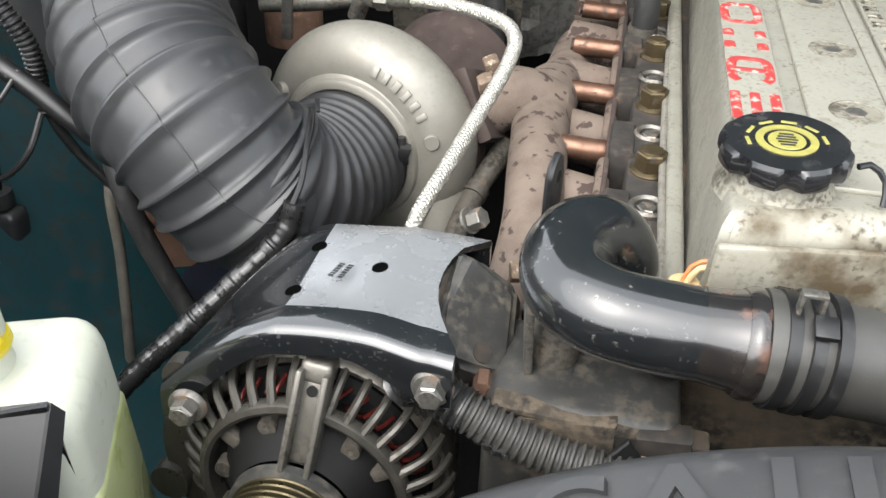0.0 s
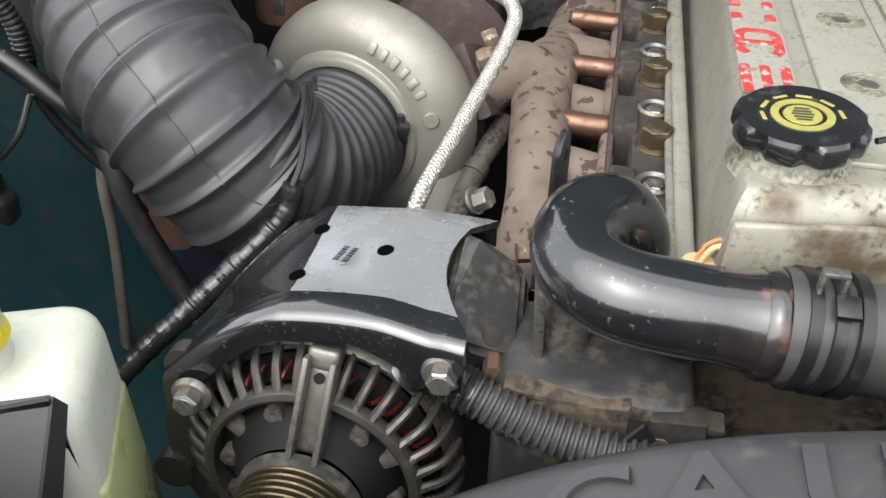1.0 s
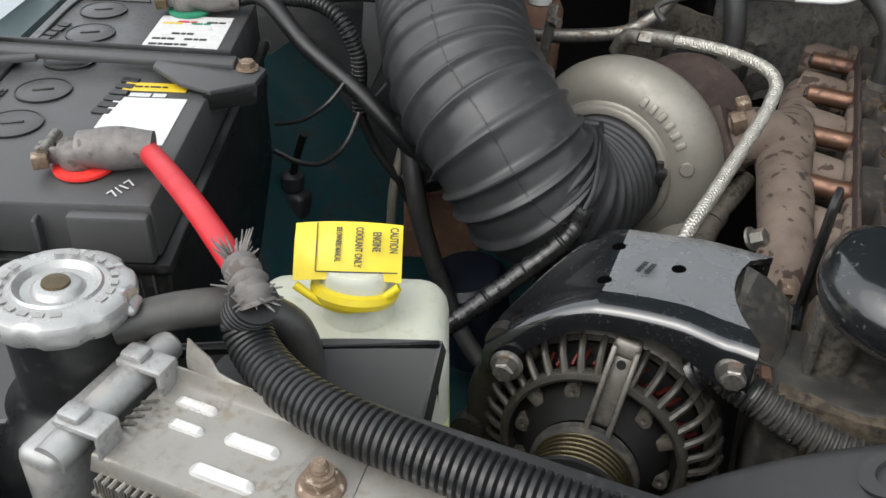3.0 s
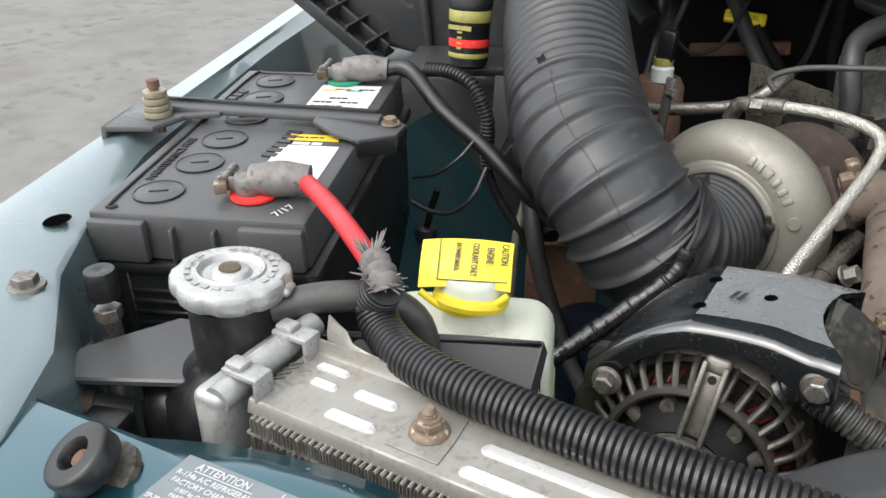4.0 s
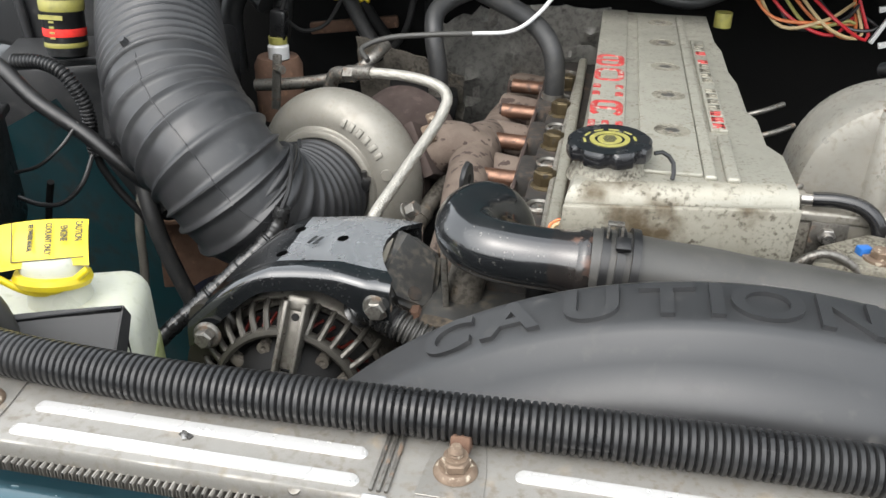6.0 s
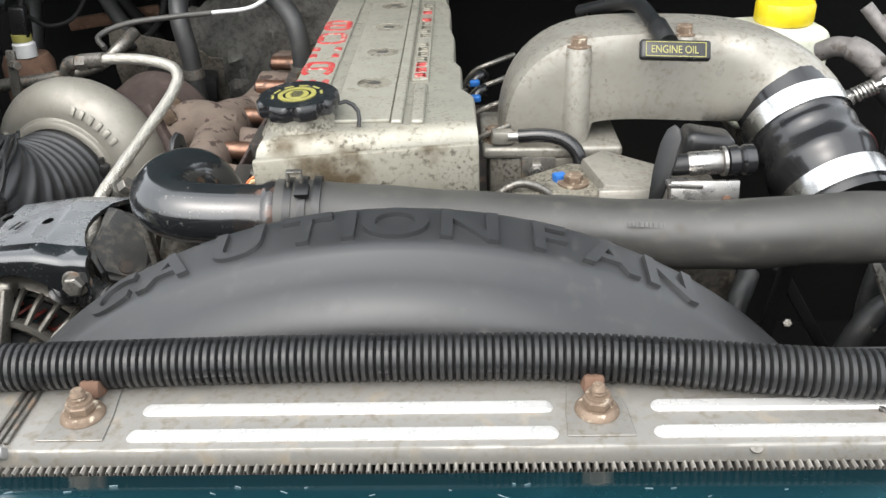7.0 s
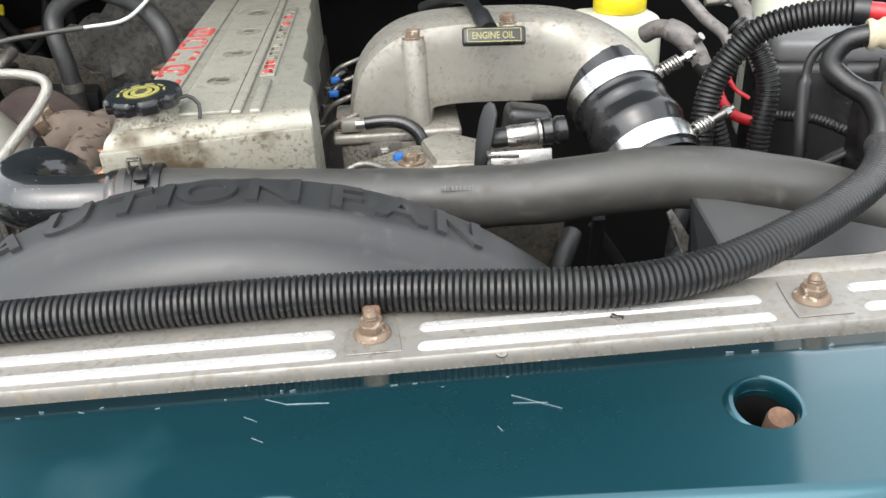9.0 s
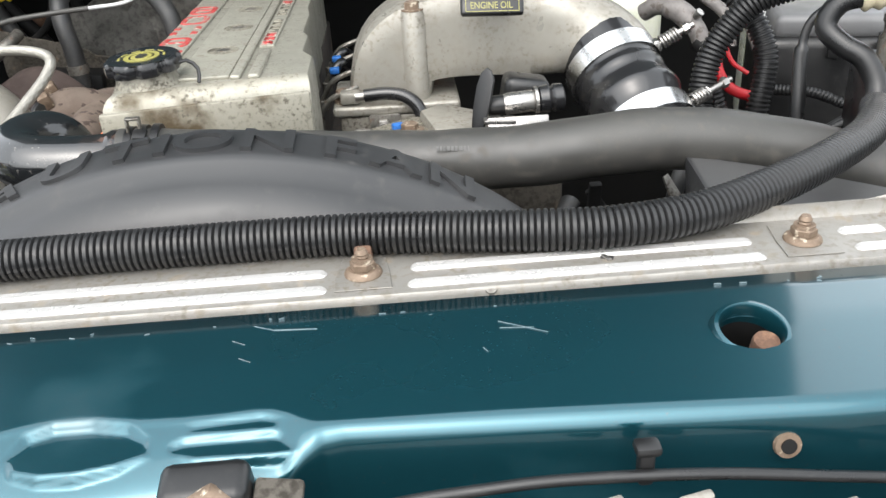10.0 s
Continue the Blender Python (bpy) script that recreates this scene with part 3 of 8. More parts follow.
# flat sunk fields within the fold: an oval, a thin bar and a slanting loop
FIELDS = [[(-0.013, -0.161), (-0.008, -0.152), (0.002, -0.1475), (0.018, -0.1475), (0.034, -0.1515), (0.043, -0.158), (0.044, -0.164), (0.033, -0.169), (0.017, -0.172), (0.002, -0.1715), (-0.009, -0.168)],
          [(0.064, -0.1545), (0.078, -0.1530), (0.093, -0.1518), (0.0985, -0.1540), (0.0985, -0.1560), (0.083, -0.1568)],
          [(0.057, -0.1625), (0.061, -0.1608), (0.078, -0.1608), (0.097, -0.1606), (0.1015, -0.1620), (0.1065, -0.1680), (0.098, -0.1686), (0.066, -0.1672)]]


def inside(poly, x, y):
    """Distance in from the rim of a polygon, negative outside."""
    best, odd = 1.0, False
    for (x0, y0), (x1, y1) in zip(poly, poly[1:] + poly[:1]):
        dx, dy = x1 - x0, y1 - y0
        k = min(1.0, max(0.0, ((x - x0) * dx + (y - y0) * dy) / (dx * dx + dy * dy)))
        best = min(best, math.hypot(x - x0 - k * dx, y - y0 - k * dy))
        if (y0 > y) != (y1 > y) and x < x0 + (y - y0) * dx / dy:
            odd = not odd
    return best if odd else -best


def fold_drop(x, y):
    """How far the sheet has fallen below the flat top, between the fold and the lip."""
    a, b = float(np.interp(x, FOLD_X, FOLD_Y)), float(np.interp(x, LIP_X, LIP_Y))
    u = min(1.0, max(0.0, (a - y) / (a - b)))
    wide = min(1.0, max(0.0, (a - b - 0.008) / 0.02))
    return (0.0088 + 0.0085 * wide) * ((1 - 0.62 * wide) * (1 - math.sqrt(1 - u * u)) + 0.62 * wide * u * min(1.0, u / 0.14))


FIELD_DROP = [sum(fold_drop(*p) for p in f) / len(f) for f in FIELDS]


def front_panel():
    bm = bmesh.new()
    steps = [-1, -0.5, 0, 0.5, 1]
    fine = [round(x, 4) for x in np.arange(-0.13, 0.145, 0.0014)]
    xs = sorted(set([round(x, 4) for x in np.linspace(-0.86, 0.90, 111) if abs(x - HOLE[0]) > 0.02 and not -0.131 < x < 0.146] + fine + [HOLE[0] + HOLE_R * k for k in steps]))
    prof = [(-0.060, -0.030), (-0.0610, -0.004), (-0.0625, 0.0), (-0.08, 0.0), (-0.095, 0.0)] + [(HOLE[1] - HOLE_R * k, 0.0) for k in steps]
    grid = []
    for x in xs:
        back = 0.003 - 0.022 * min(1.25, max(0.0, (-x - 0.40) / 0.1)) ** 1.6
        base = panel_z(x, -0.13)
        col = [(y + (back if y > -0.09 else 0), panel_z(x, y) + dz) for y, dz in prof]
        lip = float(np.interp(x, LIP_X, LIP_Y))
        for k in range(1, 41):
            y = -0.1345 + (lip + 0.1345) * (1 - (1 - k / 40) ** 1.35)
            d = fold_drop(x, y)
            for f, fd in zip(FIELDS, FIELD_DROP):
                w = min(1.0, max(0.0, inside(f, x, y) / 0.0027 + 1.2))
                w = w * w * (3 - 2 * w)
                d += (fd - d) * w
            col.append((y, base - d))
        z = col[-1][1]
        col += [(lip, z - 0.004), (lip + 0.0003, z - 0.014), (lip + 0.0010, z - 0.05), (lip + 0.0015, z - 0.14)]
        grid.append([bm.verts.new((x, y, z)) for y, z in col])
    for p, q in zip(grid, grid[1:]):
        for k in range(len(p) - 1):
            bm.faces.new((p[k], p[k + 1], q[k + 1], q[k]))
    gone = [f for f in bm.faces if max(abs(c) for c in (f.calc_center_median().xy - Vector(HOLE))) < HOLE_R]
    bmesh.ops.delete(bm, geom=gone, context="FACES")
    for v in bm.verts:
        d = v.co.xy - Vector(HOLE)
        if max(abs(d.x), abs(d.y)) < HOLE_R * 1.01:
            d = d.normalized() * HOLE_R
            v.co.x, v.co.y = HOLE[0] + d.x, HOLE[1] + d.y
    # underside, 1.5 mm below
    top = bm.faces[:]
    under = bmesh.ops.duplicate(bm, geom=top)
    for g in under["geom"]:
        if isinstance(g, bmesh.types.BMVert):
            g.co.z -= 0.0015
            g.co.y += 0.0015 if g.co.y < -0.15 else -0.0015 if g.co.y > -0.07 else 0.0
    return bm


single("front_panel", front_panel(), "teal", "glossy dark teal front panel with scratches and chips", "panel", kind="structure", sharp=70)


def on_panel(x, y, up=0.0):
    return (x, y, panel_z(x, y) + up)


hz = panel_z(*HOLE)
HM = pose(*HOLE, hz, 15)          # the rim leans towards the front
hole = thing("latch_hole", (*HOLE, hz), "round hole in the teal panel with a rolled pale rim", "hole", kind="structure")
part("hole_rim", lathe([(0.0150, -0.010), (0.0150, 0.0016), (0.0160, 0.0030), (0.0178, 0.0024), (0.0200, -0.0020), (0.0206, -0.0075)], HM, 48, caps=False), "teal", hole)
part("hole_well", lathe([(0.0151, -0.004), (0.0151, -0.045), (0.0, -0.046)], HM, 40, caps=False), "plastic_dull", hole)
part("hole_stud", lathe([(0.0, 0.0), (0.0062, 0.0), (0.0068, -0.002), (0.0068, -0.03), (0.0, -0.03)], HM @ pose(0.0072, -0.0035, -0.004), 24), "rust", hole)
# scratches and chips on the teal paint: thin slivers of bare primer
rnd = random.Random(4)
scr = []


def sliver(x0, y0, x1, y1, w):
    a, b = Vector((x0, y0)), Vector((x1, y1))
    n = Vector((-(b - a).y, (b - a).x)).normalized() * w / 2
    bm = bmesh.new()
    vs = [bm.verts.new((*p, panel_z(*p) + 0.0005)) for p in (a - n, b - n * 0.5, b + n * 0.5, a + n)]
    bm.faces.new(vs)
    bm.normal_update()
    bmesh.ops.solidify(bm, geom=bm.faces[:], thickness=0.0003)
    return bm


for x0, y0, x1, y1 in ((0.091, -0.080, 0.113, -0.082), (0.080, -0.074, 0.091, -0.080), (0.071, -0.088, 0.078, -0.093), (0.077, -0.106, 0.083, -0.110), (0.205, -0.089, 0.228, -0.104), (0.205, -0.096, 0.222, -0.098),
                       (0.195, -0.113, 0.197, -0.117)):
    scr.append(sliver(x0, y0, x1, y1, 0.0006 if abs(x1 - x0) > 0.015 and x0 < 0.16 else 0.00022))
for k in range(58):
    x = rnd.uniform(-0.45, 0.55)
    y = -0.0662 - abs(rnd.gauss(0, 0.004)) if k < 48 else rnd.uniform(-0.15, -0.066)
    a = rnd.uniform(-0.5, 0.5)
    l = rnd.uniform(0.0008, 0.004)
    if (Vector((x, y)) - Vector(HOLE)).length > 0.035:
        scr.append(sliver(x, y, x + l * math.cos(a), y + l * math.sin(a), rnd.uniform(0.00010, 0.00030)))
single("paint_chips", bm_join(*scr), "scratch", "pale scratches and chips along the teal paint", "scratch", kind="stuff")

# grey foil label with white print
la, lb, lc = (Vector(on_panel(*p, 0.0012)) for p in ((-0.487, -0.092), (-0.30, -0.080), (-0.45, -0.13)))
lm = frame_of(la, lb - la, (lc - la).cross(lb - la))
lab = thing("refrigerant_label", on_panel(-0.45, -0.10), "grey refrigerant label with white print on the teal panel", "label")
part("foil", rbox((0.200, 0.042, 0.0006), lm @ pose(0.100, -0.0205, 0), 0.0002, 1), "label_grey", lab)
txt = [("ATTENTION", 0.0058, 0.012, -0.0085), ("R-134a A/C REFRIGERANT", 0.0042, 0.004, -0.0160), ("FACTORY CHARGE:", 0.0042, 0.006, -0.0225),
       ("0.907 kg (2.00 lb)", 0.0032, 0.014, -0.0280), ("PART NO. 82300101", 0.0032, 0.014, -0.0330), ("SP-20 PAG COMPRESSOR OIL", 0.0036, 0.002, -0.0388), ("PART NO. 82300249", 0.0032, 0.003, -0.0440),
       ("WARNING: HIGH-PRESSURE REFRIGERANT SYSTEM", 0.0042, 0.075, -0.0085), ("TO BE SERVICED BY QUALIFIED PERSONNEL ONLY.", 0.0042, 0.075, -0.0155),
       ("CONSULT SERVICE MANUAL. IMPROPER SERVICE", 0.0036, 0.075, -0.0235), ("METHODS MAY CAUSE PERSONAL INJURY.", 0.0036, 0.075, -0.0295), ("MEETS SAFETY REQUIREMENTS", 0.0036, 0.075, -0.0355)]
for s, h, x, y in txt:
    part("print_line", lettering(s, h * 0.84, lm @ pose(x * 0.84, y * 0.84, 0.0006), 0.0001, squeeze=0.86, bold=0.00006), "ink_white", lab)
part("underline", rbox((0.035, 0.0005, 0.0002), lm @ pose(0.0285, -0.0084, 0.0006), 0), "ink_white", lab)
part("divider", rbox((0.0007, 0.037, 0.0002), lm @ pose(0.060, -0.020, 0.0006), 0), "ink_white", lab)
part("mark", bars([0.005, 0.03], 0.004, lm @ pose(0.063, -0.0385, 0.0005), 0.3, 0.0002), "ink_white", lab)

# rubber bonnet stop on its rusty stud
stop_at = Vector((-0.5165, -0.120, 1.150))
stop_m = axis(stop_at, (-0.24, -0.44, 0.87))
stop = thing("bonnet_stop", stop_at, "black rubber bonnet stop on a rusty threaded stud", "rubber stop")
part("rubber_disc", lathe([(0.0078, 0.010), (0.0078, 0.0215), (0.0092, 0.0235), (0.0160, 0.0235), (0.0176, 0.0225), (0.0182, 0.021), (0.0182, 0.0115), (0.0176, 0.010), (0.0078, 0.010)], stop_m, 48), "plastic", stop)
part("stud", lathe([(0.0045, 0.0), (0.0046, 0.019), (0.003, 0.020), (0.0, 0.018)], stop_m, 16), "rust", stop)
part("base_nut", hexa(0.010, 0.008, stop_m), "rust", stop)
part("flange", lathe([(0.019, -0.003), (0.019, 0.0015), (0.010, 0.004)], stop_m, 28), "cast_dark", stop)

# low in front: grille brackets behind the panel's rolled edge
low = thing("grille_frame", (0.2, -0.235, 1.07), "black plastic grille frame below the panel", "grille frame")
part("rail", tube([(0.02, -0.196, 1.112), (0.10, -0.194, 1.128), (0.15, -0.192, 1.137), (0.185, -0.192, 1.1405), (0.22, -0.192, 1.142), (0.278, -0.192, 1.139), (0.339, -0.191, 1.130), (0.42, -0.186, 1.115), (0.55, -0.17, 1.09)], 0.0026, 0.006, 10), "plastic", low)
part("backing", rbox((1.3, 0.012, 0.12), pose(0.1, -0.236, 1.03, -4), 0.003), "plastic_dull", low)
part("clip", bm_join(rbox((0.007, 0.007, 0.020), pose(0.254, -0.187, 1.143), 0.002), rbox((0.011, 0.009, 0.005), pose(0.254, -0.188, 1.152), 0.002)), "plastic", low)
for x, z in ((0.235, 1.131), (0.272, 1.130), (0.335, 1.119), (0.375, 1.112)):
    part("tab", rbox((0.016, 0.005, 0.009), pose(x, -0.198, z, 20, 0, 14), 0.0018), "cast", low)
catch = thing("bonnet_catch", (0.075, -0.205, 1.12), "rusty bonnet catch with a dark cover", "catch")
part("post", rbox((0.020, 0.012, 0.11), pose(0.076, -0.188, 1.09), 0.002), "plastic_dull", catch)
part("cover", rbox((0.036, 0.020, 0.022), pose(0.076, -0.1900, 1.1490, 14), 0.005, 3), "plastic", catch)
part("hook", tube([(0.070, -0.201, 1.148), (0.079, -0.199, 1.155), (0.089, -0.201, 1.147)], 0.0058, seg=12), "rusty_bolt", catch)
part("plate", rbox((0.020, 0.018, 0.006), pose(0.104, -0.194, 1.146, 20, 10), 0.002), "cast_dark", catch)
bolt_f = thing("panel_bolt", (0.319, -0.1757, 1.1365), "flat washered bolt in the panel's lower face", "bolt")
part("washer", lathe([(0.003, 0.0), (0.003, 0.002), (0.0058, 0.002), (0.0062, 0.0)], axis((0.319, -0.1757, 1.1365), (0, -0.97, 0.2)), 28), "rusty_bolt", bolt_f)
part("bolt_head", lathe([(0.0034, 0.0), (0.0034, 0.003), (0.0, 0.003)], axis((0.319, -0.1757, 1.1365), (0, -0.97, 0.2)), 16), "plastic_dull", bolt_f)

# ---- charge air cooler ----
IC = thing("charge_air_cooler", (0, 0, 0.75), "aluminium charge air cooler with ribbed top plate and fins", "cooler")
TOP = 1.1410


def cooler_plate():
    """Top plate: front lip turned down, low steps, run along x."""
    prof = [(-0.0316, TOP - 0.0085), (-0.0315, TOP - 0.0076), (-0.0292, TOP - 0.0012), (-0.0285, TOP - 0.0003), (-0.0272, TOP), (0.020, TOP), (0.0245, TOP + 0.001), (0.0265, TOP + 0.004), (0.027, TOP + 0.010)]
    rows = []
    rr = random.Random(9)
    for x in np.linspace(-0.508, 0.508, 120):
        w = rr.gauss(0, 0.00012)
        rows.append([(x, y + (w if k < 2 else 0), z + (rr.gauss(0, 0.0001) if 0 < k < 3 else 0)) for k, (y, z) in enumerate(prof)])
    return grid_sheet(rows, 0.0016)


plate = part("top_plate", cooler_plate(), "alu", IC)


def rib(x0, x1, y, w=0.0086, h=0.0024):
    bm = bmesh.new()
    n, rows = 10, []
    ends = [w * 0.5 * (1 - math.cos(math.pi / 2 * k / 6)) for k in range(7)]
    for x in [x0 + e for e in ends] + [x0 + (x1 - x0) * k / 12 for k in range(2, 11)] + [x1 - e for e in ends[::-1]]:
        e = min(1.0, min(x - x0, x1 - x) / (w * 0.5) if min(x - x0, x1 - x) < w * 0.5 else 1.0)
        half = w / 2 * math.sqrt(max(0.02, 1 - (1 - e) ** 2))
        rows.append([bm.verts.new((x, y + half * math.cos(a), TOP - 0.0004 + h * min(1.0, 1.5 * math.sin(a)) * math.sqrt(max(0.02, e)))) for a in np.linspace(math.pi, 0, n)])
    for p, q in zip(rows, rows[1:]):
        for k in range(n - 1):
            bm.faces.new((p[k], p[k + 1], q[k + 1], q[k]))
    return bm


for x0, x1 in ((-0.372, -0.180), (-0.103, 0.112), (0.162, 0.372)):
    part("rib", rib(x0, x1, 0.0005), "alu_rib", plate)
    part("rib", rib(x0 - 0.002, x1 + 0.001, -0.0195), "alu_rib", plate)
for sx in (-1, 1):
    for x0, x1, y, w in ((-0.494, -0.470, 0.016, 0.006), (-0.488, -0.468, 0.002, 0.006), (-0.458, -0.428, 0.005, 0.008), (-0.462, -0.428, -0.017, 0.008)):
        part("rib", rib(*sorted((x0 * -sx, x1 * -sx)), y, w), "alu_rib", plate)
for x in (-0.279, 0.281):
    part("slot", rbox((0.008, 0.0035, 0.0012), pose(x, -0.0055, TOP + 0.0004, 0, 0, -20), 0.0005), "core_shade", plate)
    part("slot_lip", rbox((0.003, 0.009, 0.0018), pose(x - 0.001, -0.0055, TOP + 0.0008, 0, 0, 25), 0.0006), "steel", plate)
for x in (0.208, -0.21):
    part("rivet", lathe([(0.0036, 0), (0.0033, 0.0008), (0.0, 0.0009)], axis((x, -0.0285, TOP - 0.0020), (0, -0.5, 0.86)), 20), "steel_old", plate)
# tabs under the bolts and joints between the bays
for x in (-0.402, -0.133, 0.134, 0.402):
    part("bolt_tab", prism([(-0.017, -0.0195), (0.017, -0.0195), (0.016, 0.0), (0.013, 0.022), (-0.013, 0.022), (-0.016, 0.0)], 0.0006, pose(x, -0.003, TOP + 0.0003), 0.0002, 1), "alu", plate)
part("band_clip", rbox((0.013, 0.006, 0.014), pose(-0.168, -0.0290, TOP - 0.002, 40), 0.0015), "alu_tank", plate)
for k in range(3):
    part("joint_strip", rbox((0.0022, 0.046, 0.002), pose(-0.172 + 0.004 * k, -0.002, TOP + 0.0012), 0.0006), "steel_old", plate)
# thin raised flange with a swept cut-out near both ends
for sx in (-1, 1):
    rows = []
    for k in range(25):
        u = k / 24
        x = -sx * (-0.497 + 0.095 * u)
        h = 0.016 * (1 - u) ** 2 + 0.003 + (0.006 if u < 0.2 else 0)
        y = 0.030 + 0.004 * u - 0.008 * math.sin(math.pi * min(1, u * 1.3)) * (1 - u)
        rows.append([(x, y, TOP - 0.002), (x, y + 0.001, TOP + h * 0.6), (x, y + 0.004, TOP + h)])
    part("flange", grid_sheet(rows, 0.0012), "alu", plate)

# dark box behind the fins, painted as the shade in their gaps
core = part("core", rbox((1.016, 0.050, 0.40), pose(0, 0.000, TOP - 0.214), 0), "core_shade", IC)
fin_bm = bmesh.new()
# one folded fin: a thin leaf bent back on itself
pts = [(-0.0021, 0.0), (-0.0013, 0.0006), (-0.0011, 0.0096), (-0.0004, 0.0108), (0.0004, 0.0108), (0.0011, 0.0096), (0.0013, 0.0006), (0.0021, 0.0)]
for (x0, z0), (x1, z1) in zip(pts, pts[1:]):
    a = [fin_bm.verts.new(c) for c in ((x0, 0, z0), (x1, 0, z1), (x1, 0.010, z1), (x0, 0.010, z0))]
    fin_bm.faces.new(a)
bmesh.ops.remove_doubles(fin_bm, verts=fin_bm.verts, dist=1e-6)
bmesh.ops.solidify(fin_bm, geom=fin_bm.faces[:], thickness=0.0005)
fin_me = bpy.data.meshes.new("fin")
fin_bm.to_mesh(fin_me)
fin_bm.free()
fin_me.materials.append(M["alu_fin"])
fr = random.Random(2)
for row, n in ((0, 234), (1, 66)):
    for k in range(n):
        f = new("fin", fin_me)
        f.parent = core
        x = -0.502 + 0.0043 * k
        f.location = (x, -0.0365 + fr.gauss(0, 0.0003), TOP - 0.0184 - 0.0128 * row)
        f.rotation_euler = (fr.gauss(0, 0.015), fr.gauss(0, 0.015), fr.gauss(0, 0.03))
for row in range(3):
    part("tube", rbox((1.014, 0.014, 0.0024), pose(0, -0.0290, TOP - 0.0197 - 0.0128 * row), 0.0009), "alu_fin", core)


def cooler_tank(side):
    t = part("end_tank", rbox((0.024, 0.090, 0.43), pose(side * 0.5285, 0.001, TOP + 0.004 - 0.215), 0.006, 3), "alu_tank", IC)
    part("tank_pipe", tube([(side * 0.522, -0.040, TOP + 0.000), (side * 0.5205, 0.0, TOP + 0.004), (side * 0.519, 0.044, TOP + 0.0055)], 0.0088, seg=20), "alu_tank", t)
    part("pipe_cap", lathe([(0.0088, 0.0), (0.0074, 0.0016), (0.0, 0.0018)], axis((side * 0.519, 0.044, TOP + 0.0055), (0, 1, 0.03)), 24), "alu_tank", t)
    for y in (-0.022, 0.022):
        z = TOP + 0.0125 + 0.03 * y
        part("strap", bm_join(rbox((0.027, 0.015, 0.004), pose(side * 0.5145, y, z), 0.0014), rbox((0.013, 0.011, 0.0055), pose(side * 0.520, y, z + 0.003), 0.0020)), "alu_tank", t)
        part("strap_leg", rbox((0.003, 0.015, 0.018), pose(side * 0.5025, y, z - 0.0075), 0.001), "alu_tank", t)
    for k in range(4):
        part("spring_leaf", rbox((0.012, 0.0018, 0.0012), pose(side * 0.502, -0.010 + 0.0055 * k, TOP + 0.004, 0, side * 25), 0), "steel_old", t)


cooler_tank(-1)
cooler_tank(1)


def flange_bolt():
    b = thing("flange_bolt", (0, 0, 0), "rusty flange nut on a pale threaded stud", "bolt", group="bolts along the cooler")
    part("washer", lathe([(0.0110, 0), (0.0116, 0.0008), (0.0110, 0.0024), (0.0088, 0.0042), (0.0, 0.0042)], Matrix(), 28), "rusty_bolt", b)
    part("nut", bm_join(hexa(0.0078, 0.0062, pose(0, 0, 0.0034), 0.0012), lathe([(0.0066, 0.0), (0.0064, 0.0014), (0, 0.0014)], pose(0, 0, 0.0096), 20)), "rusty_bolt", b)
    thread = [(0.0041 if k % 2 else 0.0036, 0.0092 + 0.0010 * k) for k in range(7)]
    part("stud", lathe([(0.0036, 0.009)] + thread + [(0.0028, 0.0168), (0, 0.0168)], Matrix(), 18), "rusty_bolt", b)
    return b


fb = flange_bolt()
fb.location = (-0.402, -0.003, TOP + 0.0005)
for x in (-0.133, 0.134, 0.402):
    copy_thing(fb, pose(x, -0.003, TOP + 0.0005, 0, 0, 37 * x * 10))
for x, y in ((-0.133, 0.013), (0.134, 0.013)):
    b = thing("rusty_bracket", (x, y, TOP + 0.0005), "small rusty bracket tab under the conduit", "bracket", group="conduit brackets")
    part("tab", rbox((0.011, 0.022, 0.010), pose(x, y + 0.005, TOP + 0.0035, -25), 0.002), "rust", b)

# ---- radiator end tank with filler ----
RAD = thing("radiator", (-0.58, 0.03, 0.75), "black plastic radiator end tank with pressed steel cap", "radiator")
CAP = Vector((-0.569, 0.027, 1.172))
tank = part("end_tank", rbox((0.098, 0.090, 0.40), pose(-0.598, 0.024, 0.900, 0, 0, 30), 0.024, 5, (0.92, 0.92)), "plastic", RAD)
part("dome", lathe([(0.052, -0.125), (0.056, -0.092), (0.054, -0.078), (0.044, -0.064), (0.0335, -0.056), (0.0300, -0.050), (0.0300, -0.008), (0.0, -0.008)], Matrix.Translation(CAP), 40), "plastic", tank)
part("arm", prism([(-0.03, -0.035), (0.055, -0.03), (0.06, 0.04), (0.02, 0.045), (-0.035, 0.0)], 0.006, pose(-0.648, -0.004, 1.105, 0, 0, 24), 0.0015, 1), "bat_lid", tank)
part("bracket", bm_join(rbox((0.026, 0.004, 0.03), pose(-0.668, -0.050, 1.093, 0, 0, 25), 0.001), rbox((0.004, 0.05, 0.026), pose(-0.676, -0.028, 1.094, 0, 0, 20), 0.001), rbox((0.03, 0.02, 0.016), pose(-0.622, -0.048, 1.088, 0, 0, 18), 0.003)), "plastic", tank)
part("overflow_hose", tube([(-0.545, 0.035, 1.156), (-0.518, 0.058, 1.160), (-0.492, 0.078, 1.156), (-0.472, 0.092, 1.138), (-0.465, 0.096, 1.10)], 0.0105, seg=16), "rubber_hose", RAD)
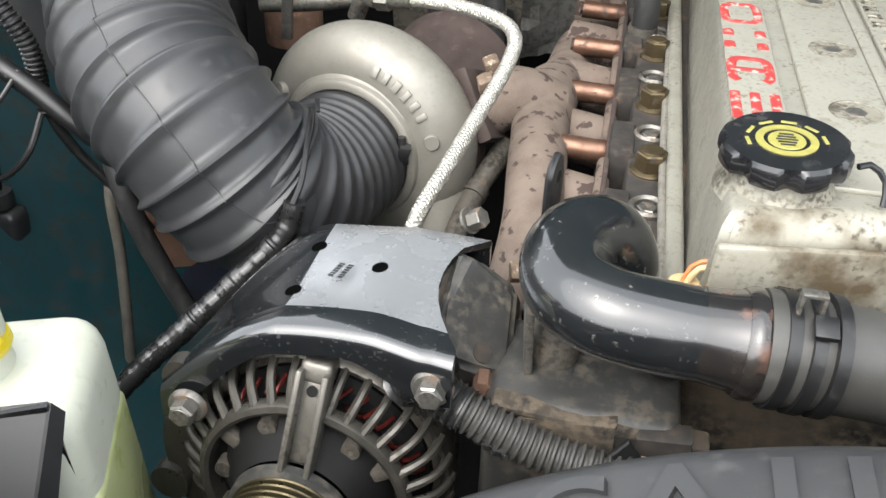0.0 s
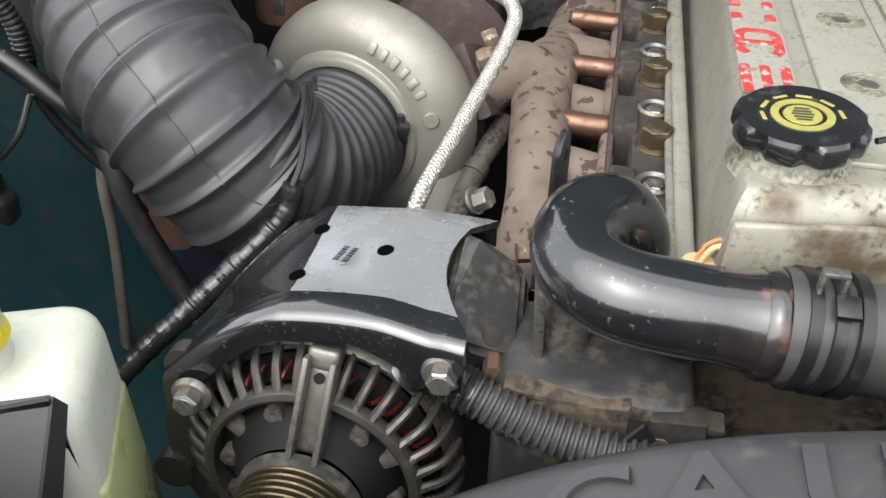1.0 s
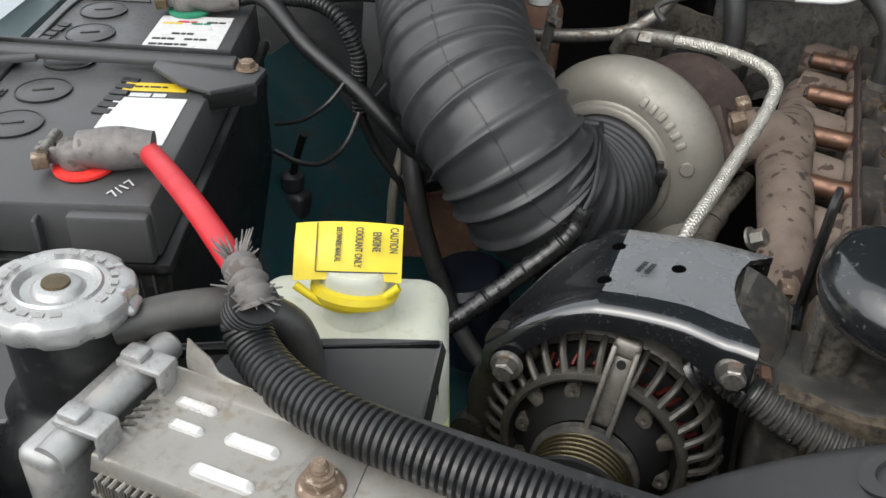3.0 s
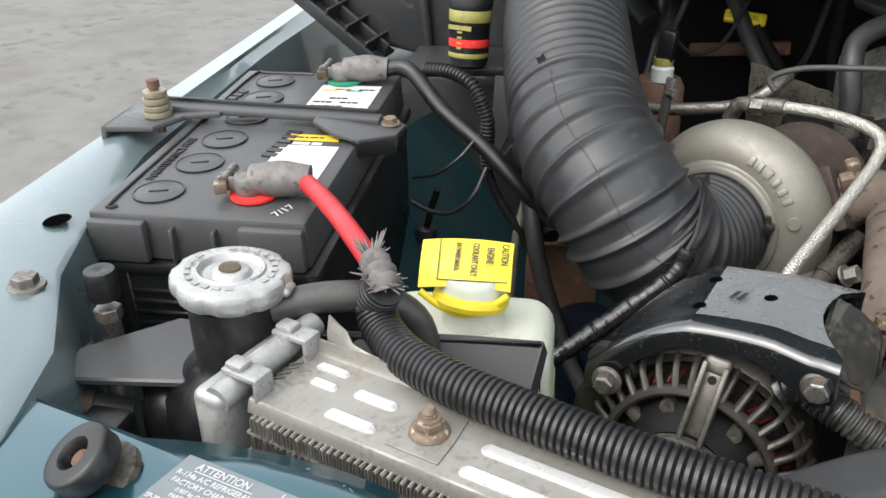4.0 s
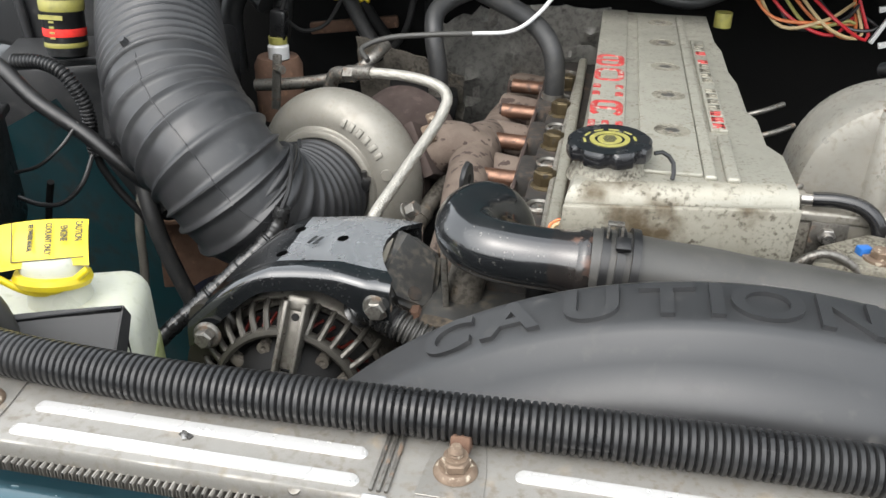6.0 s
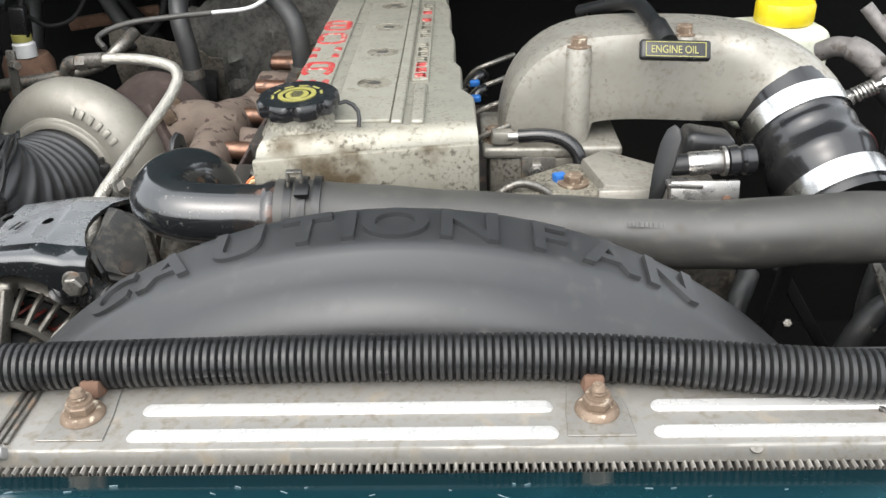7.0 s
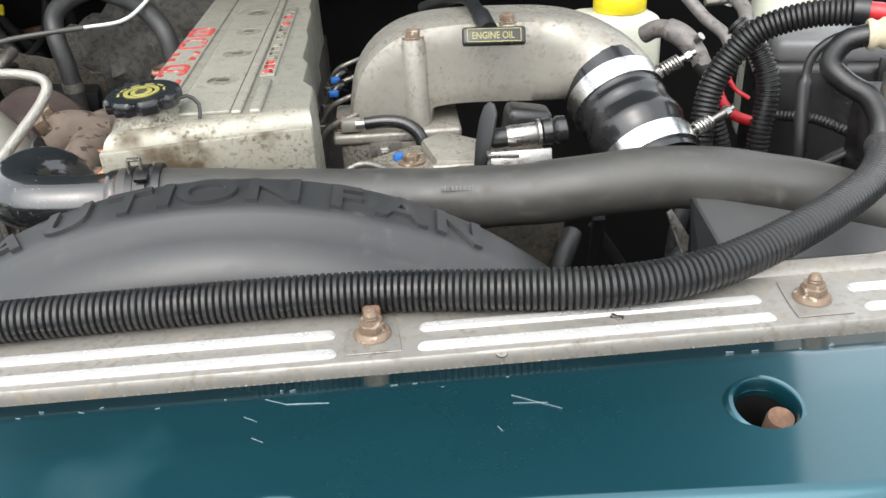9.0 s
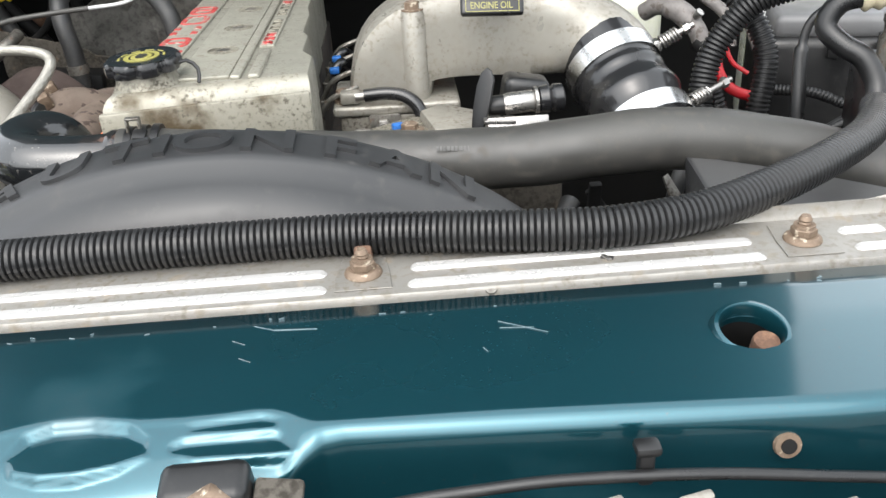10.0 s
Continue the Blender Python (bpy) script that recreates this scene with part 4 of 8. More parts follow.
cap = part("cap", lathe([(0.0350, -0.006), (0.0372, -0.003), (0.0385, 0.001), (0.0385, 0.005), (0.0374, 0.0078), (0.0340, 0.0095), (0.0225, 0.0095), (0.0212, 0.0108), (0.0196, 0.0095), (0.0178, 0.0075), (0.0135, 0.0070), (0.0122, 0.0088), (0.0105, 0.0100), (0.0, 0.0105)],
                         Matrix.Translation(CAP) @ pose(0, 0, 0, -3, 3, 20), 96, 8, 0.0020, 0.0345), "cap_steel", RAD, "pressed steel pressure cap with stamped ring")
part("rivet", lathe([(0.0072, 0), (0.0068, 0.0012), (0.0, 0.0016)], Matrix.Translation(CAP) @ pose(0, 0, 0.0106, -3, 3), 20), "brass", cap)
for k in range(22):
    if k % 11 > 8:
        continue
    a = k * 2 * math.pi / 22
    part("stamp", rbox((0.0035, 0.0050, 0.0006), Matrix.Translation(CAP) @ pose(0, 0, 0, -3, 3) @ pose(0.0275 * math.cos(a), 0.0275 * math.sin(a), 0.0106, 0, 0, math.degrees(a)), 0), "steel", cap)
for sx in (-1, 1):
    part("cap_ear", rbox((0.012, 0.015, 0.006), Matrix.Translation(CAP) @ pose(0, 0, 0, -3, 3, 20) @ pose(sx * 0.0350, 0, 0.0015, 0, sx * 18), 0.0028, 3), "cap_steel", cap)

valve = thing("service_valve", (-0.645, 0.0, 1.05), "grey capped refrigerant service valve on a pale pipe", "valve")
part("cap", lathe([(0.0105, 0.0), (0.0115, 0.002), (0.0115, 0.018), (0.0105, 0.022), (0.003, 0.0225), (0.0, 0.021)], pose(-0.683, 0.012, 1.135), 28), "plastic", valve)
part("fitting", bm_join(hexa(0.010, 0.010, pose(-0.683, 0.012, 1.117)), lathe([(0.0075, 0), (0.0075, 0.02)], pose(-0.683, 0.012, 1.10), 20)), "steel_old", valve)
part("pipe", tube([(-0.683, 0.012, 1.105), (-0.678, 0.006, 1.08), (-0.668, -0.004, 1.05), (-0.655, -0.01, 0.98)], 0.0072, seg=14), "cast", valve)
elb = thing("pipe_elbow", (-0.65, -0.03, 1.05), "grimy brown pipe joint beside the radiator", "pipe")
part("elbow", tube([(-0.69, -0.06, 1.07), (-0.66, -0.04, 1.08), (-0.635, -0.02, 1.07)], 0.012, seg=16), "rubber_hose", elb)
part("collar", tube([(-0.662, -0.042, 1.0805), (-0.652, -0.034, 1.079)], 0.0145, seg=18), "tan_grime", elb)
wing_bolt = thing("wing_bolt", (-0.706, -0.028, 1.158), "hex flange bolt in the teal wing rail", "bolt")
part("head", bm_join(hexa(0.009, 0.008, pose(-0.706, -0.028, 1.158)), lathe([(0.013, 0), (0.0125, 0.002), (0.009, 0.003), (0, 0.003)], pose(-0.706, -0.028, 1.157), 24)), "steel_old", wing_bolt)
for x, y in ((-0.772, 0.046),):
    single("wing_slot", lathe([(0.009, 0), (0.0085, 0.0008), (0, 0.0006)], pose(x, y, 1.1600) @ Matrix.Diagonal((1, 1.3, 1, 1)), 24), "hole_black", "oval hole in the wing rail", "hole", kind="structure")

# ---- battery ----
BX = Vector((math.cos(radians(22)), math.sin(radians(22)), 0))
BM = frame_of((-0.598, 0.135, 1.160), BX, (0.0, -0.035, 1))      # front inner corner of the lid
BAT = thing("battery", BM @ Vector((-0.09, 0.17, -0.22)), "black battery with a ribbed case, labels and felt rings", "battery")
W, LB = 0.182, 0.365
part("case", rbox((W + 0.004, LB, 0.190), BM @ pose(-W / 2, LB / 2, -0.135), 0.006, 2), "plastic", BAT)
for k in range(9):
    part("case_rib", rbox((W - 0.04, 0.004, 0.0045), BM @ pose(-W / 2 - 0.008, 0.0, -0.070 - 0.0105 * k), 0.0012, 1), "plastic", BAT)
for x in (-0.012, -W / 2 + 0.02, -W + 0.022):
    part("case_post", rbox((0.010, 0.005, 0.16), BM @ pose(x, 0.0, -0.13), 0.0015, 1), "plastic", BAT)
part("flange", rbox((W + 0.014, LB + 0.012, 0.010), BM @ pose(-W / 2, LB / 2, -0.046), 0.003), "plastic", BAT)
lid = part("lid", rbox((W, LB, 0.040), BM @ pose(-W / 2, LB / 2, -0.020), 0.003, 2, (0.985, 0.99)), "bat_lid", BAT)
for x, w in ((-0.028, 0.052), (-0.155, 0.048)):
    part("lid_block", rbox((w, 0.010, 0.036), BM @ pose(x, -0.003, -0.022), 0.003), "bat_lid", lid)
for x in (-0.075, -0.11):
    part("lid_web", rbox((0.003, 0.009, 0.030), BM @ pose(x, -0.002, -0.024), 0.001, 1), "bat_lid", lid)
part("panel_rim", tube([BM @ Vector(p) for p in ((-0.160, 0.012, 0.0008), (-0.168, 0.02, 0.0008), (-0.168, 0.18, 0.0008), (-0.168, 0.34, 0.0008), (-0.150, 0.352, 0.0008), (-0.10, 0.352, 0.0008))], 0.0016, seg=8), "plastic", lid)
for k, (x, y) in enumerate(((-0.138, 0.040), (-0.128, 0.100), (-0.127, 0.155), (-0.127, 0.213), (-0.130, 0.270), (-0.136, 0.325))):
    cp = part("vent_cap", lathe([(0.0205, 0), (0.0205, 0.0008), (0.0190, 0.0016), (0.0, 0.0016)], BM @ pose(x, y, 0.0), 36), "bat_lid", lid)
    part("cap_ring", lathe([(0.0212, 0), (0.0212, 0.0019), (0.0198, 0.0019), (0.0198, 0)], BM @ pose(x, y, 0.0), 40), "plastic", cp)
    part("cap_slot", rbox((0.016, 0.0022, 0.0012), BM @ pose(x, y, 0.0022, 0, 0, 14), 0.0004, 1), "plastic", cp)
part("embossed_line", lettering("MAINTENANCE FREE", 0.0078, BM @ pose(-0.158, 0.062, 0.0006, 0, 0, 90) @ pose(0, -0.004, 0), 0.0008, squeeze=0.92), "plastic", lid)
for k in range(6):
    part("embossed_mark", rbox((0.0075, 0.014, 0.0014), BM @ pose(-0.066, 0.120, 0.0004, 0, 0, 84) @ pose(0.004 + 0.0108 * k, 0.014 / 2, 0.0006), 0.0004, 1), "plastic", lid)
for k in range(4):
    part("embossed_mark", rbox((0.0075, 0.010, 0.0014), BM @ pose(-0.160, 0.250, 0.0004, 0, 0, 80) @ pose(0.004 + 0.0108 * k, 0.010 / 2, 0.0006), 0.0004, 1), "plastic", lid)
part("label", rbox((0.055, 0.072, 0.0008), BM @ pose(-0.042, 0.113, 0.0006), 0.0003, 1), "paper_white", lid, "white paper label")
part("label", rbox((0.050, 0.014, 0.0009), BM @ pose(-0.044, 0.168, 0.0006), 0.0003, 1), "paper_yellow", lid, "yellow warning label")
part("print", bars([0.006, 0.003, 0.008, 0.004], 0.0025, BM @ pose(-0.060, 0.166, 0.0013), 0.6, 0.0002), "ink_black", lid)
part("print", bars([0.016, 0.010], 0.006, BM @ pose(-0.060, 0.150, 0.0011), 0.3, 0.0002), "ink_white", lid)
part("label", rbox((0.066, 0.088, 0.0008), BM @ pose(-0.046, 0.274, 0.0006), 0.0003, 1), "paper_white", lid, "white recycling label")
part("label", rbox((0.062, 0.012, 0.0009), BM @ pose(-0.046, 0.232, 0.0012), 0.0003, 1), "paper_yellow", lid)
for k in range(5):
    part("print", bars([0.007, 0.004, 0.006], 0.004, BM @ pose(-0.074 + 0.014 * (k % 3), 0.250 + 0.012 * (k // 2), 0.0012), 0.3, 0.0002), "ink_black", lid)
for k, mat in enumerate(("paper_yellow", "red_wire", "green_felt", "ink_black")):
    part("print", bars([0.010, 0.006], 0.0035, BM @ pose(-0.074 + 0.013 * k, 0.298 + 0.004 * (k % 2), 0.0012), 0.3, 0.0002), mat, lid)
part("date_mark", lettering("7/17", 0.0085, BM @ pose(-0.026, 0.008, 0.0012, 0, 0, 62), 0.0002), "ink_white", lid)


def battery_clamp(at, spin, name, label, felt, nut):
    """Lead clamp lying on its post: barrel, split ears, square bolt; a felt ring under it."""
    m = BM @ pose(*at, 0, 0, spin) @ Matrix.Scale(0.84, 4)
    c = thing(name, m.translation, label, "battery clamp")
    part("ring", lathe([(0.0235, 0.0006), (0.0240, 0.002), (0.0235, 0.0038), (0.011, 0.0038)], m @ pose(0.004, 0, 0), 36), felt, c)
    part("collar", lathe([(0.0135, 0.004), (0.0145, 0.006), (0.0145, 0.019), (0.0125, 0.022), (0.009, 0.0235), (0, 0.0235)], m, 28), "lead", c)
    part("barrel", tube([m @ Vector(p) for p in ((0.004, 0, 0.017), (0.025, 0.000, 0.018), (0.046, 0.001, 0.018), (0.060, 0.002, 0.017))], lambda s, l: 0.0135 - 0.0025 * math.cos(6.28 * s / l) * 0.5, 0.004, 20), "lead", c)
    part("ear", bm_join(rbox((0.022, 0.005, 0.014), m @ pose(-0.018, 0.005, 0.014, 0, 0, 8), 0.0012), rbox((0.022, 0.005, 0.014), m @ pose(-0.018, -0.005, 0.014, 0, 0, -6), 0.0012)), "lead", c)
    part("bolt", rbox((0.012, 0.012, 0.011), m @ pose(-0.024, -0.012, 0.013, 0, 0, 20), 0.0015), nut, c)
    part("bolt_tip", tube([m @ Vector((-0.022, -0.01, 0.018)), m @ Vector((-0.018, 0.016, 0.022))], 0.004, seg=12), "steel_old", c)
    return m


mp = battery_clamp((-0.060, 0.043, 0.001), 2, "positive_clamp", "corroded grey lead clamp on a red felt ring", "red_felt", "rusty_bolt")
mn = battery_clamp((-0.060, 0.330, 0.001), 2, "negative_clamp", "grey lead clamp on a green felt ring", "green_felt", "brass")

hold = thing("battery_hold_down", BM @ Vector((-0.09, 0.205, 0.0)), "black steel hold-down strap across the battery", "bracket")
part("strap", rbox((0.225, 0.018, 0.007), BM @ pose(-0.100, 0.203, 0.0105, 0, 1.5), 0.0022), "bat_lid", hold)
part("strap_rib", rbox((0.215, 0.004, 0.010), BM @ pose(-0.100, 0.212, 0.0125, 0, 1.5), 0.0015), "plastic", hold)
part("foot", prism([(-0.004, -0.028), (0.022, -0.036), (0.052, -0.012), (0.056, 0.016), (0.030, 0.030), (0.0, 0.012), (-0.03, 0.008), (-0.03, -0.006)], 0.005, BM @ pose(-0.020, 0.190, 0.004, 0, 6), 0.0015), "bat_lid", hold)
part("foot_edge", prism([(0.014, -0.036), (0.052, -0.012), (0.056, 0.014), (0.05, -0.012)], 0.016, BM @ pose(-0.020, 0.190, -0.010, 0, 6), 0.001), "plastic", hold)
part("nut", bm_join(hexa(0.0065, 0.006, BM @ pose(0.022, 0.200, 0.006)), lathe([(0.0095, 0), (0.009, 0.0015), (0, 0.0015)], BM @ pose(0.022, 0.200, 0.0055), 20)), "rusty_bolt", hold)
part("outer_foot", bm_join(prism([(-0.075, -0.040), (-0.020, -0.044), (0.0, -0.014), (0.034, -0.010), (0.034, 0.012), (0.0, 0.016), (-0.02, 0.030), (-0.075, 0.022)], 0.006, BM @ pose(-0.178, 0.200, 0.0055, 0, -4), 0.0018), rbox((0.006, 0.062, 0.022), BM @ pose(-0.252, 0.190, -0.004, 0, 8), 0.002)), "bat_lid", hold)
stud = thing("hold_down_stud", (-0.86, 0.22, 1.16), "rusty long stud with yellowed nuts by the battery", "bolt")
sm = BM @ pose(-0.205, 0.185, 0.008)
part("rod", lathe([(0.006, -0.02), (0.006, 0.042), (0.0085, 0.043), (0.0085, 0.053), (0.0, 0.054)], sm @ Matrix.Scale(0.72, 4), 18), "rust", stud)
for z, r in ((0.004, 0.0185), (0.0130, 0.0175), (0.0220, 0.0170), (0.0310, 0.0150)):
    part("nut", lathe([(r, 0), (r + 0.0008, 0.003), (r, 0.0075), (0.006, 0.0085)], sm @ Matrix.Scale(0.72, 4) @ pose(0, 0, z), 24), "pale_nut", stud)

# cables from the clamps
red = thing("red_battery_cable", (-0.53, 0.11, 1.18), "thick bright red cable with frayed grey braid", "cable")
pe = mp @ Vector((0.056, 0.002, 0.017))
part("jacket", tube([pe + Vector((-0.012, 0, 0)), pe + Vector((0.002, -0.003, 0.0)), pe.lerp(Vector((-0.487, 0.071, 1.184)), 0.5) + Vector((0, 0, 0.004)), (-0.487, 0.071, 1.184)], 0.0074, seg=18), "red_wire", red)
part("sleeve", tube([(-0.492, 0.075, 1.187), (-0.482, 0.067, 1.186), (-0.475, 0.061, 1.182), (-0.472, 0.059, 1.178)], lambda s, l: 0.0080 + 0.0016 * math.sin(s * 900) + 0.0025 * (s / l), 0.002, 18), "lead", red)
rnd = random.Random(7)
fray = []
for k in range(56):
    a, u = rnd.uniform(0, 6.28), rnd.choice((0.05, 0.1, 0.75, 0.9))
    base = Vector((-0.492, 0.075, 1.187)).lerp(Vector((-0.473, 0.060, 1.180)), u)
    way = Vector((math.cos(a) * 0.8, math.sin(a) * 0.6, rnd.uniform(-0.2, 0.9))) + Vector((-0.6, 0.5, 0.3)) * (1 if u < 0.5 else -0.4)
    way.normalize()
    p1 = base + way * 0.008
    fray.append(tube([p1, p1 + way * rnd.uniform(0.004, 0.013) + Vector((0, 0, rnd.uniform(-0.003, 0.003)))], lambda s, l: 0.0011 * (1 - 0.7 * s / l), 0.004, 5))
for b in fray:
    part("strand", b, "lead", red)
nc = thing("negative_cable", (-0.62, 0.45, 1.1), "black battery cable with ribbed conduit beside it", "cable")
ne = mn @ Vector((0.056, 0.002, 0.017))
part("jacket", tube([ne, ne + Vector((0.03, 0.004, 0.002)), (-0.660, 0.435, 1.153), (-0.606, 0.43, 1.122), (-0.566, 0.43, 1.089), (-0.53, 0.45, 1.04)], 0.0085, seg=16), "plastic", nc)


def ribbed(r, pitch=0.0042, depth=0.0016):
    """Radius of split conduit: square-shouldered rings."""
    def f(s, l):
        u = (s / pitch) % 1.0
        return r if u < 0.62 else r - depth
    return f


part("conduit", tube([(-0.690, 0.452, 1.189), (-0.660, 0.452, 1.190), (-0.634, 0.45, 1.181), (-0.617, 0.45, 1.155), (-0.613, 0.45, 1.135), (-0.614, 0.45, 1.110), (-0.612, 0.45, 1.090)], ribbed(0.0080), 0.0014, 14), "conduit", nc)
part("cable_tail", tube([(-0.612, 0.45, 1.094), (-0.610, 0.452, 1.078), (-0.598, 0.456, 1.050), (-0.576, 0.462, 1.015), (-0.555, 0.47, 0.97)], 0.0046, seg=12), "plastic", nc)
wl = thing("thin_wires", (-0.6, 0.4, 1.05), "thin grey wires looping beside the battery", "wire")
part("wire", tube([(-0.677, 0.40, 1.085), (-0.655, 0.40, 1.092), (-0.639, 0.40, 1.101), (-0.622, 0.41, 1.117), (-0.613, 0.43, 1.135)], 0.0020, seg=8), "plastic", wl)
part("wire", tube([(-0.680, 0.40, 1.056), (-0.655, 0.40, 1.050), (-0.628, 0.40, 1.055), (-0.608, 0.41, 1.075), (-0.603, 0.43, 1.10)], 0.0026, seg=8), "plastic", wl)

# ---- coolant bottle ----
BOT = thing("coolant_bottle", (-0.47, 0.165, 0.85), "milky white coolant bottle with green stains", "bottle")
bmx = pose(-0.4725, 0.158, 0.985, 0, 0, 22)
part("body", rbox((0.138, 0.110, 0.235), bmx, 0.020, 5, (0.94, 0.92)), "bottle", BOT)
part("stained_side", rbox((0.012, 0.084, 0.175), bmx @ pose(0.0628, -0.002, -0.028, 0, -1.0), 0.005, 3), "bottle_low", BOT)
NECK = Vector((-0.4685, 0.162, 1.10))
part("neck", lathe([(0.024, 0), (0.022, 0.012), (0.022, 0.030), (0.020, 0.033), (0, 0.033)], Matrix.Translation(NECK), 32), "bottle", BOT)
TAGM = frame_of((-0.4965, 0.133, 1.138), (0.93, 0.36, 0.02), (0.12, -0.55, 0.83))
tag = part("cap_ring", lathe([(0.0268, 0), (0.0282, 0.004), (0.0268, 0.008), (0.0225, 0.009), (0.0225, 0)], Matrix.Translation(NECK) @ pose(0, -0.004, 0.018, -14, 0, 0), 40), "yellow", BOT)
part("cap_top", lathe([(0.0238, 0.0), (0.0238, 0.016), (0.021, 0.020), (0, 0.020)], Matrix.Translation(NECK) @ pose(0, 0, 0.022), 32), "bottle", BOT)
rows = []
for v in np.linspace(0, 1, 7):
    rows.append([TAGM @ Vector((0.064 * u, 0.036 * v, 0.006 * math.sin(math.pi * v * 0.6) - 0.004 * abs(2 * u - 1) ** 2)) for u in np.linspace(-0.02, 1.02, 10)])
part("tag", grid_sheet(rows, 0.0014), "yellow", tag, "curved yellow caution tag")
part("tag_border", tube([TAGM @ Vector(p) for p in ((0.013, 0.004, 0.0022), (0.063, 0.004, 0.0022))], 0.0004, seg=6), "ink_black", tag)
part("tag_border", tube([TAGM @ Vector(p) for p in ((0.013, 0.004, 0.0022), (0.013, 0.034, 0.0072))], 0.0004, seg=6), "ink_black", tag)
for s, x, h in (("CAUTION", 0.058, 0.0052), ("ENGINE", 0.0475, 0.0052), ("COOLANT ONLY", 0.037, 0.0047), ("SEE OWNERS MANUAL", 0.025, 0.0035)):
    part("tag_print", lettering(s, h, TAGM @ pose(x, 0.0315 if s != "ENGINE" else 0.0285, 0.0076, 4, 0, -90), 0.0002, bold=0.00012, squeeze=0.52 if s != "SEE OWNERS MANUAL" else 0.46), "ink_black", tag)
part("tag_lip", tube([TAGM @ Vector((u * 0.064, -0.002 - 0.012 * math.sin(math.pi * u), -0.006 - 0.010 * math.sin(math.pi * u))) for u in np.linspace(0, 1, 9)], 0.0028, seg=10), "yellow", tag)


def air_dam(side):
    """Black plastic wing of the fan shroud: a slanting plate with a turned edge and a triangular cheek."""
    d = thing("shroud_wing", (side * 0.45, 0.10, 1.0), "black plastic shroud wing panel with a folded edge", "shroud panel", group="shroud wings")
    if side < 0:
        tl, tr, br, bl = Vector((-0.545, 0.0590, 1.1235)), Vector((-0.402, 0.138, 1.1185)), Vector((-0.398, 0.070, 1.035)), Vector((-0.545, 0.035, 1.055))
    else:
        tl, tr, br, bl = Vector((0.3965, 0.192, 1.1225)), Vector((0.60, 0.119, 1.0930)), Vector((0.60, 0.040, 1.090)), Vector((0.388, 0.084, 1.120))
    rows = [[(tl.lerp(bl, v)).lerp(tr.lerp(br, v), u) + Vector((0, 0, 0.003 * math.sin(math.pi * u))) for u in np.linspace(0, 1, 9)] for v in np.linspace(0, 1, 5)]
    part("plate", grid_sheet(rows, 0.003), "wing_skylit", d)
    if side < 0:
        part("edge", grid_sheet([[tr, br], [tr + Vector((0.0005, 0.006, -0.012)), br + Vector((0.0005, 0.02, -0.01))]], 0.002), "shroud", d)
        part("back", grid_sheet([[tl, tr], [tl + Vector((0, 0.006, -0.08)), tr + Vector((0, 0.004, -0.08))]], 0.003), "plastic", d)
    else:
        part("cheek", grid_sheet([[tl, bl], [tl + Vector((-0.004, -0.03, -0.06)), bl + Vector((-0.008, 0.0, -0.05))]], 0.003), "shroud", d)
        part("back", grid_sheet([[tl, tr], [tl + Vector((0, 0.004, -0.09)), tr + Vector((0, 0.004, -0.09))]], 0.003), "plastic", d)


air_dam(-1)
air_dam(1)

# ---- main wiring conduit across the cooler ----
CZ = TOP + 0.0130
MC = thing("wiring_conduit", (0, 0.02, TOP), "long black ribbed wiring conduit lying along the cooler", "conduit")
path = [(-0.472, 0.059, 1.181), (-0.4785, 0.061, 1.171), (-0.480, 0.060, 1.161), (-0.468, 0.051, 1.153), (-0.442, 0.037, 1.152), (-0.408, 0.027, 1.1535), (-0.371, 0.023, CZ), (-0.301, 0.020, CZ), (-0.242, 0.021, CZ), (-0.150, 0.024, CZ), (-0.052, 0.027, CZ),
        (0.041, 0.028, CZ), (0.134, 0.026, CZ), (0.223, 0.013, CZ + 0.001), (0.286, 0.006, CZ + 0.002), (0.340, 0.014, CZ + 0.003), (0.385, 0.034, CZ + 0.004), (0.438, 0.068, CZ + 0.004), (0.499, 0.118, CZ + 0.004), (0.535, 0.165, CZ + 0.004),
        (0.556, 0.205, CZ - 0.006)]
part("ribbed_tube", tube(path, ribbed(0.0132, 0.0042, 0.0018), 0.00105, 20), "conduit", MC)
part("smooth_sleeve", tube([(0.556, 0.205, CZ - 0.006), (0.558, 0.216, CZ + 0.012), (0.550, 0.226, CZ + 0.030), (0.535, 0.236, CZ + 0.040), (0.524, 0.247, CZ + 0.054), (0.533, 0.247, CZ + 0.072), (0.552, 0.240, CZ + 0.079)], 0.0092, 0.004, 18), "plastic", MC)

# ---- air intake: box, gauge, ribbed duct ----
BOX = thing("air_filter_box", (-0.80, 0.72, 0.9), "black plastic air filter box with ribbed lid", "air filter box")
box_m = Matrix(((1, 0, 0, 0), (0, 0, 1, 0.640), (0, 1, 0, 0), (0, 0, 0, 1)))
part("lid", prism([(-1.045, 1.42), (-1.020, 1.225), (-0.895, 1.150), (-0.800, 1.140), (-0.655, 1.140), (-0.620, 1.42)], 0.24, box_m, 0.010, 3), "shroud", BOX)
part("lower_case", rbox((0.28, 0.24, 0.24), pose(-0.765, 0.76, 1.01, 0, 0, 6), 0.015, 3, (1.05, 1.0)), "shroud", BOX)
flange_m = frame_of((-1.015, 0.628, 1.222), (0.125, 0, -0.075), (0.5, -0.2, 0.85))
part("lid_flange", bm_join(rbox((0.175, 0.050, 0.005), flange_m @ pose(0.080, 0, 0.0), 0.0015), rbox((0.175, 0.005, 0.020), flange_m @ pose(0.080, -0.024, 0.008), 0.0015), rbox((0.175, 0.005, 0.026), flange_m @ pose(0.080, 0.004, 0.010), 0.0015)), "shroud", BOX)
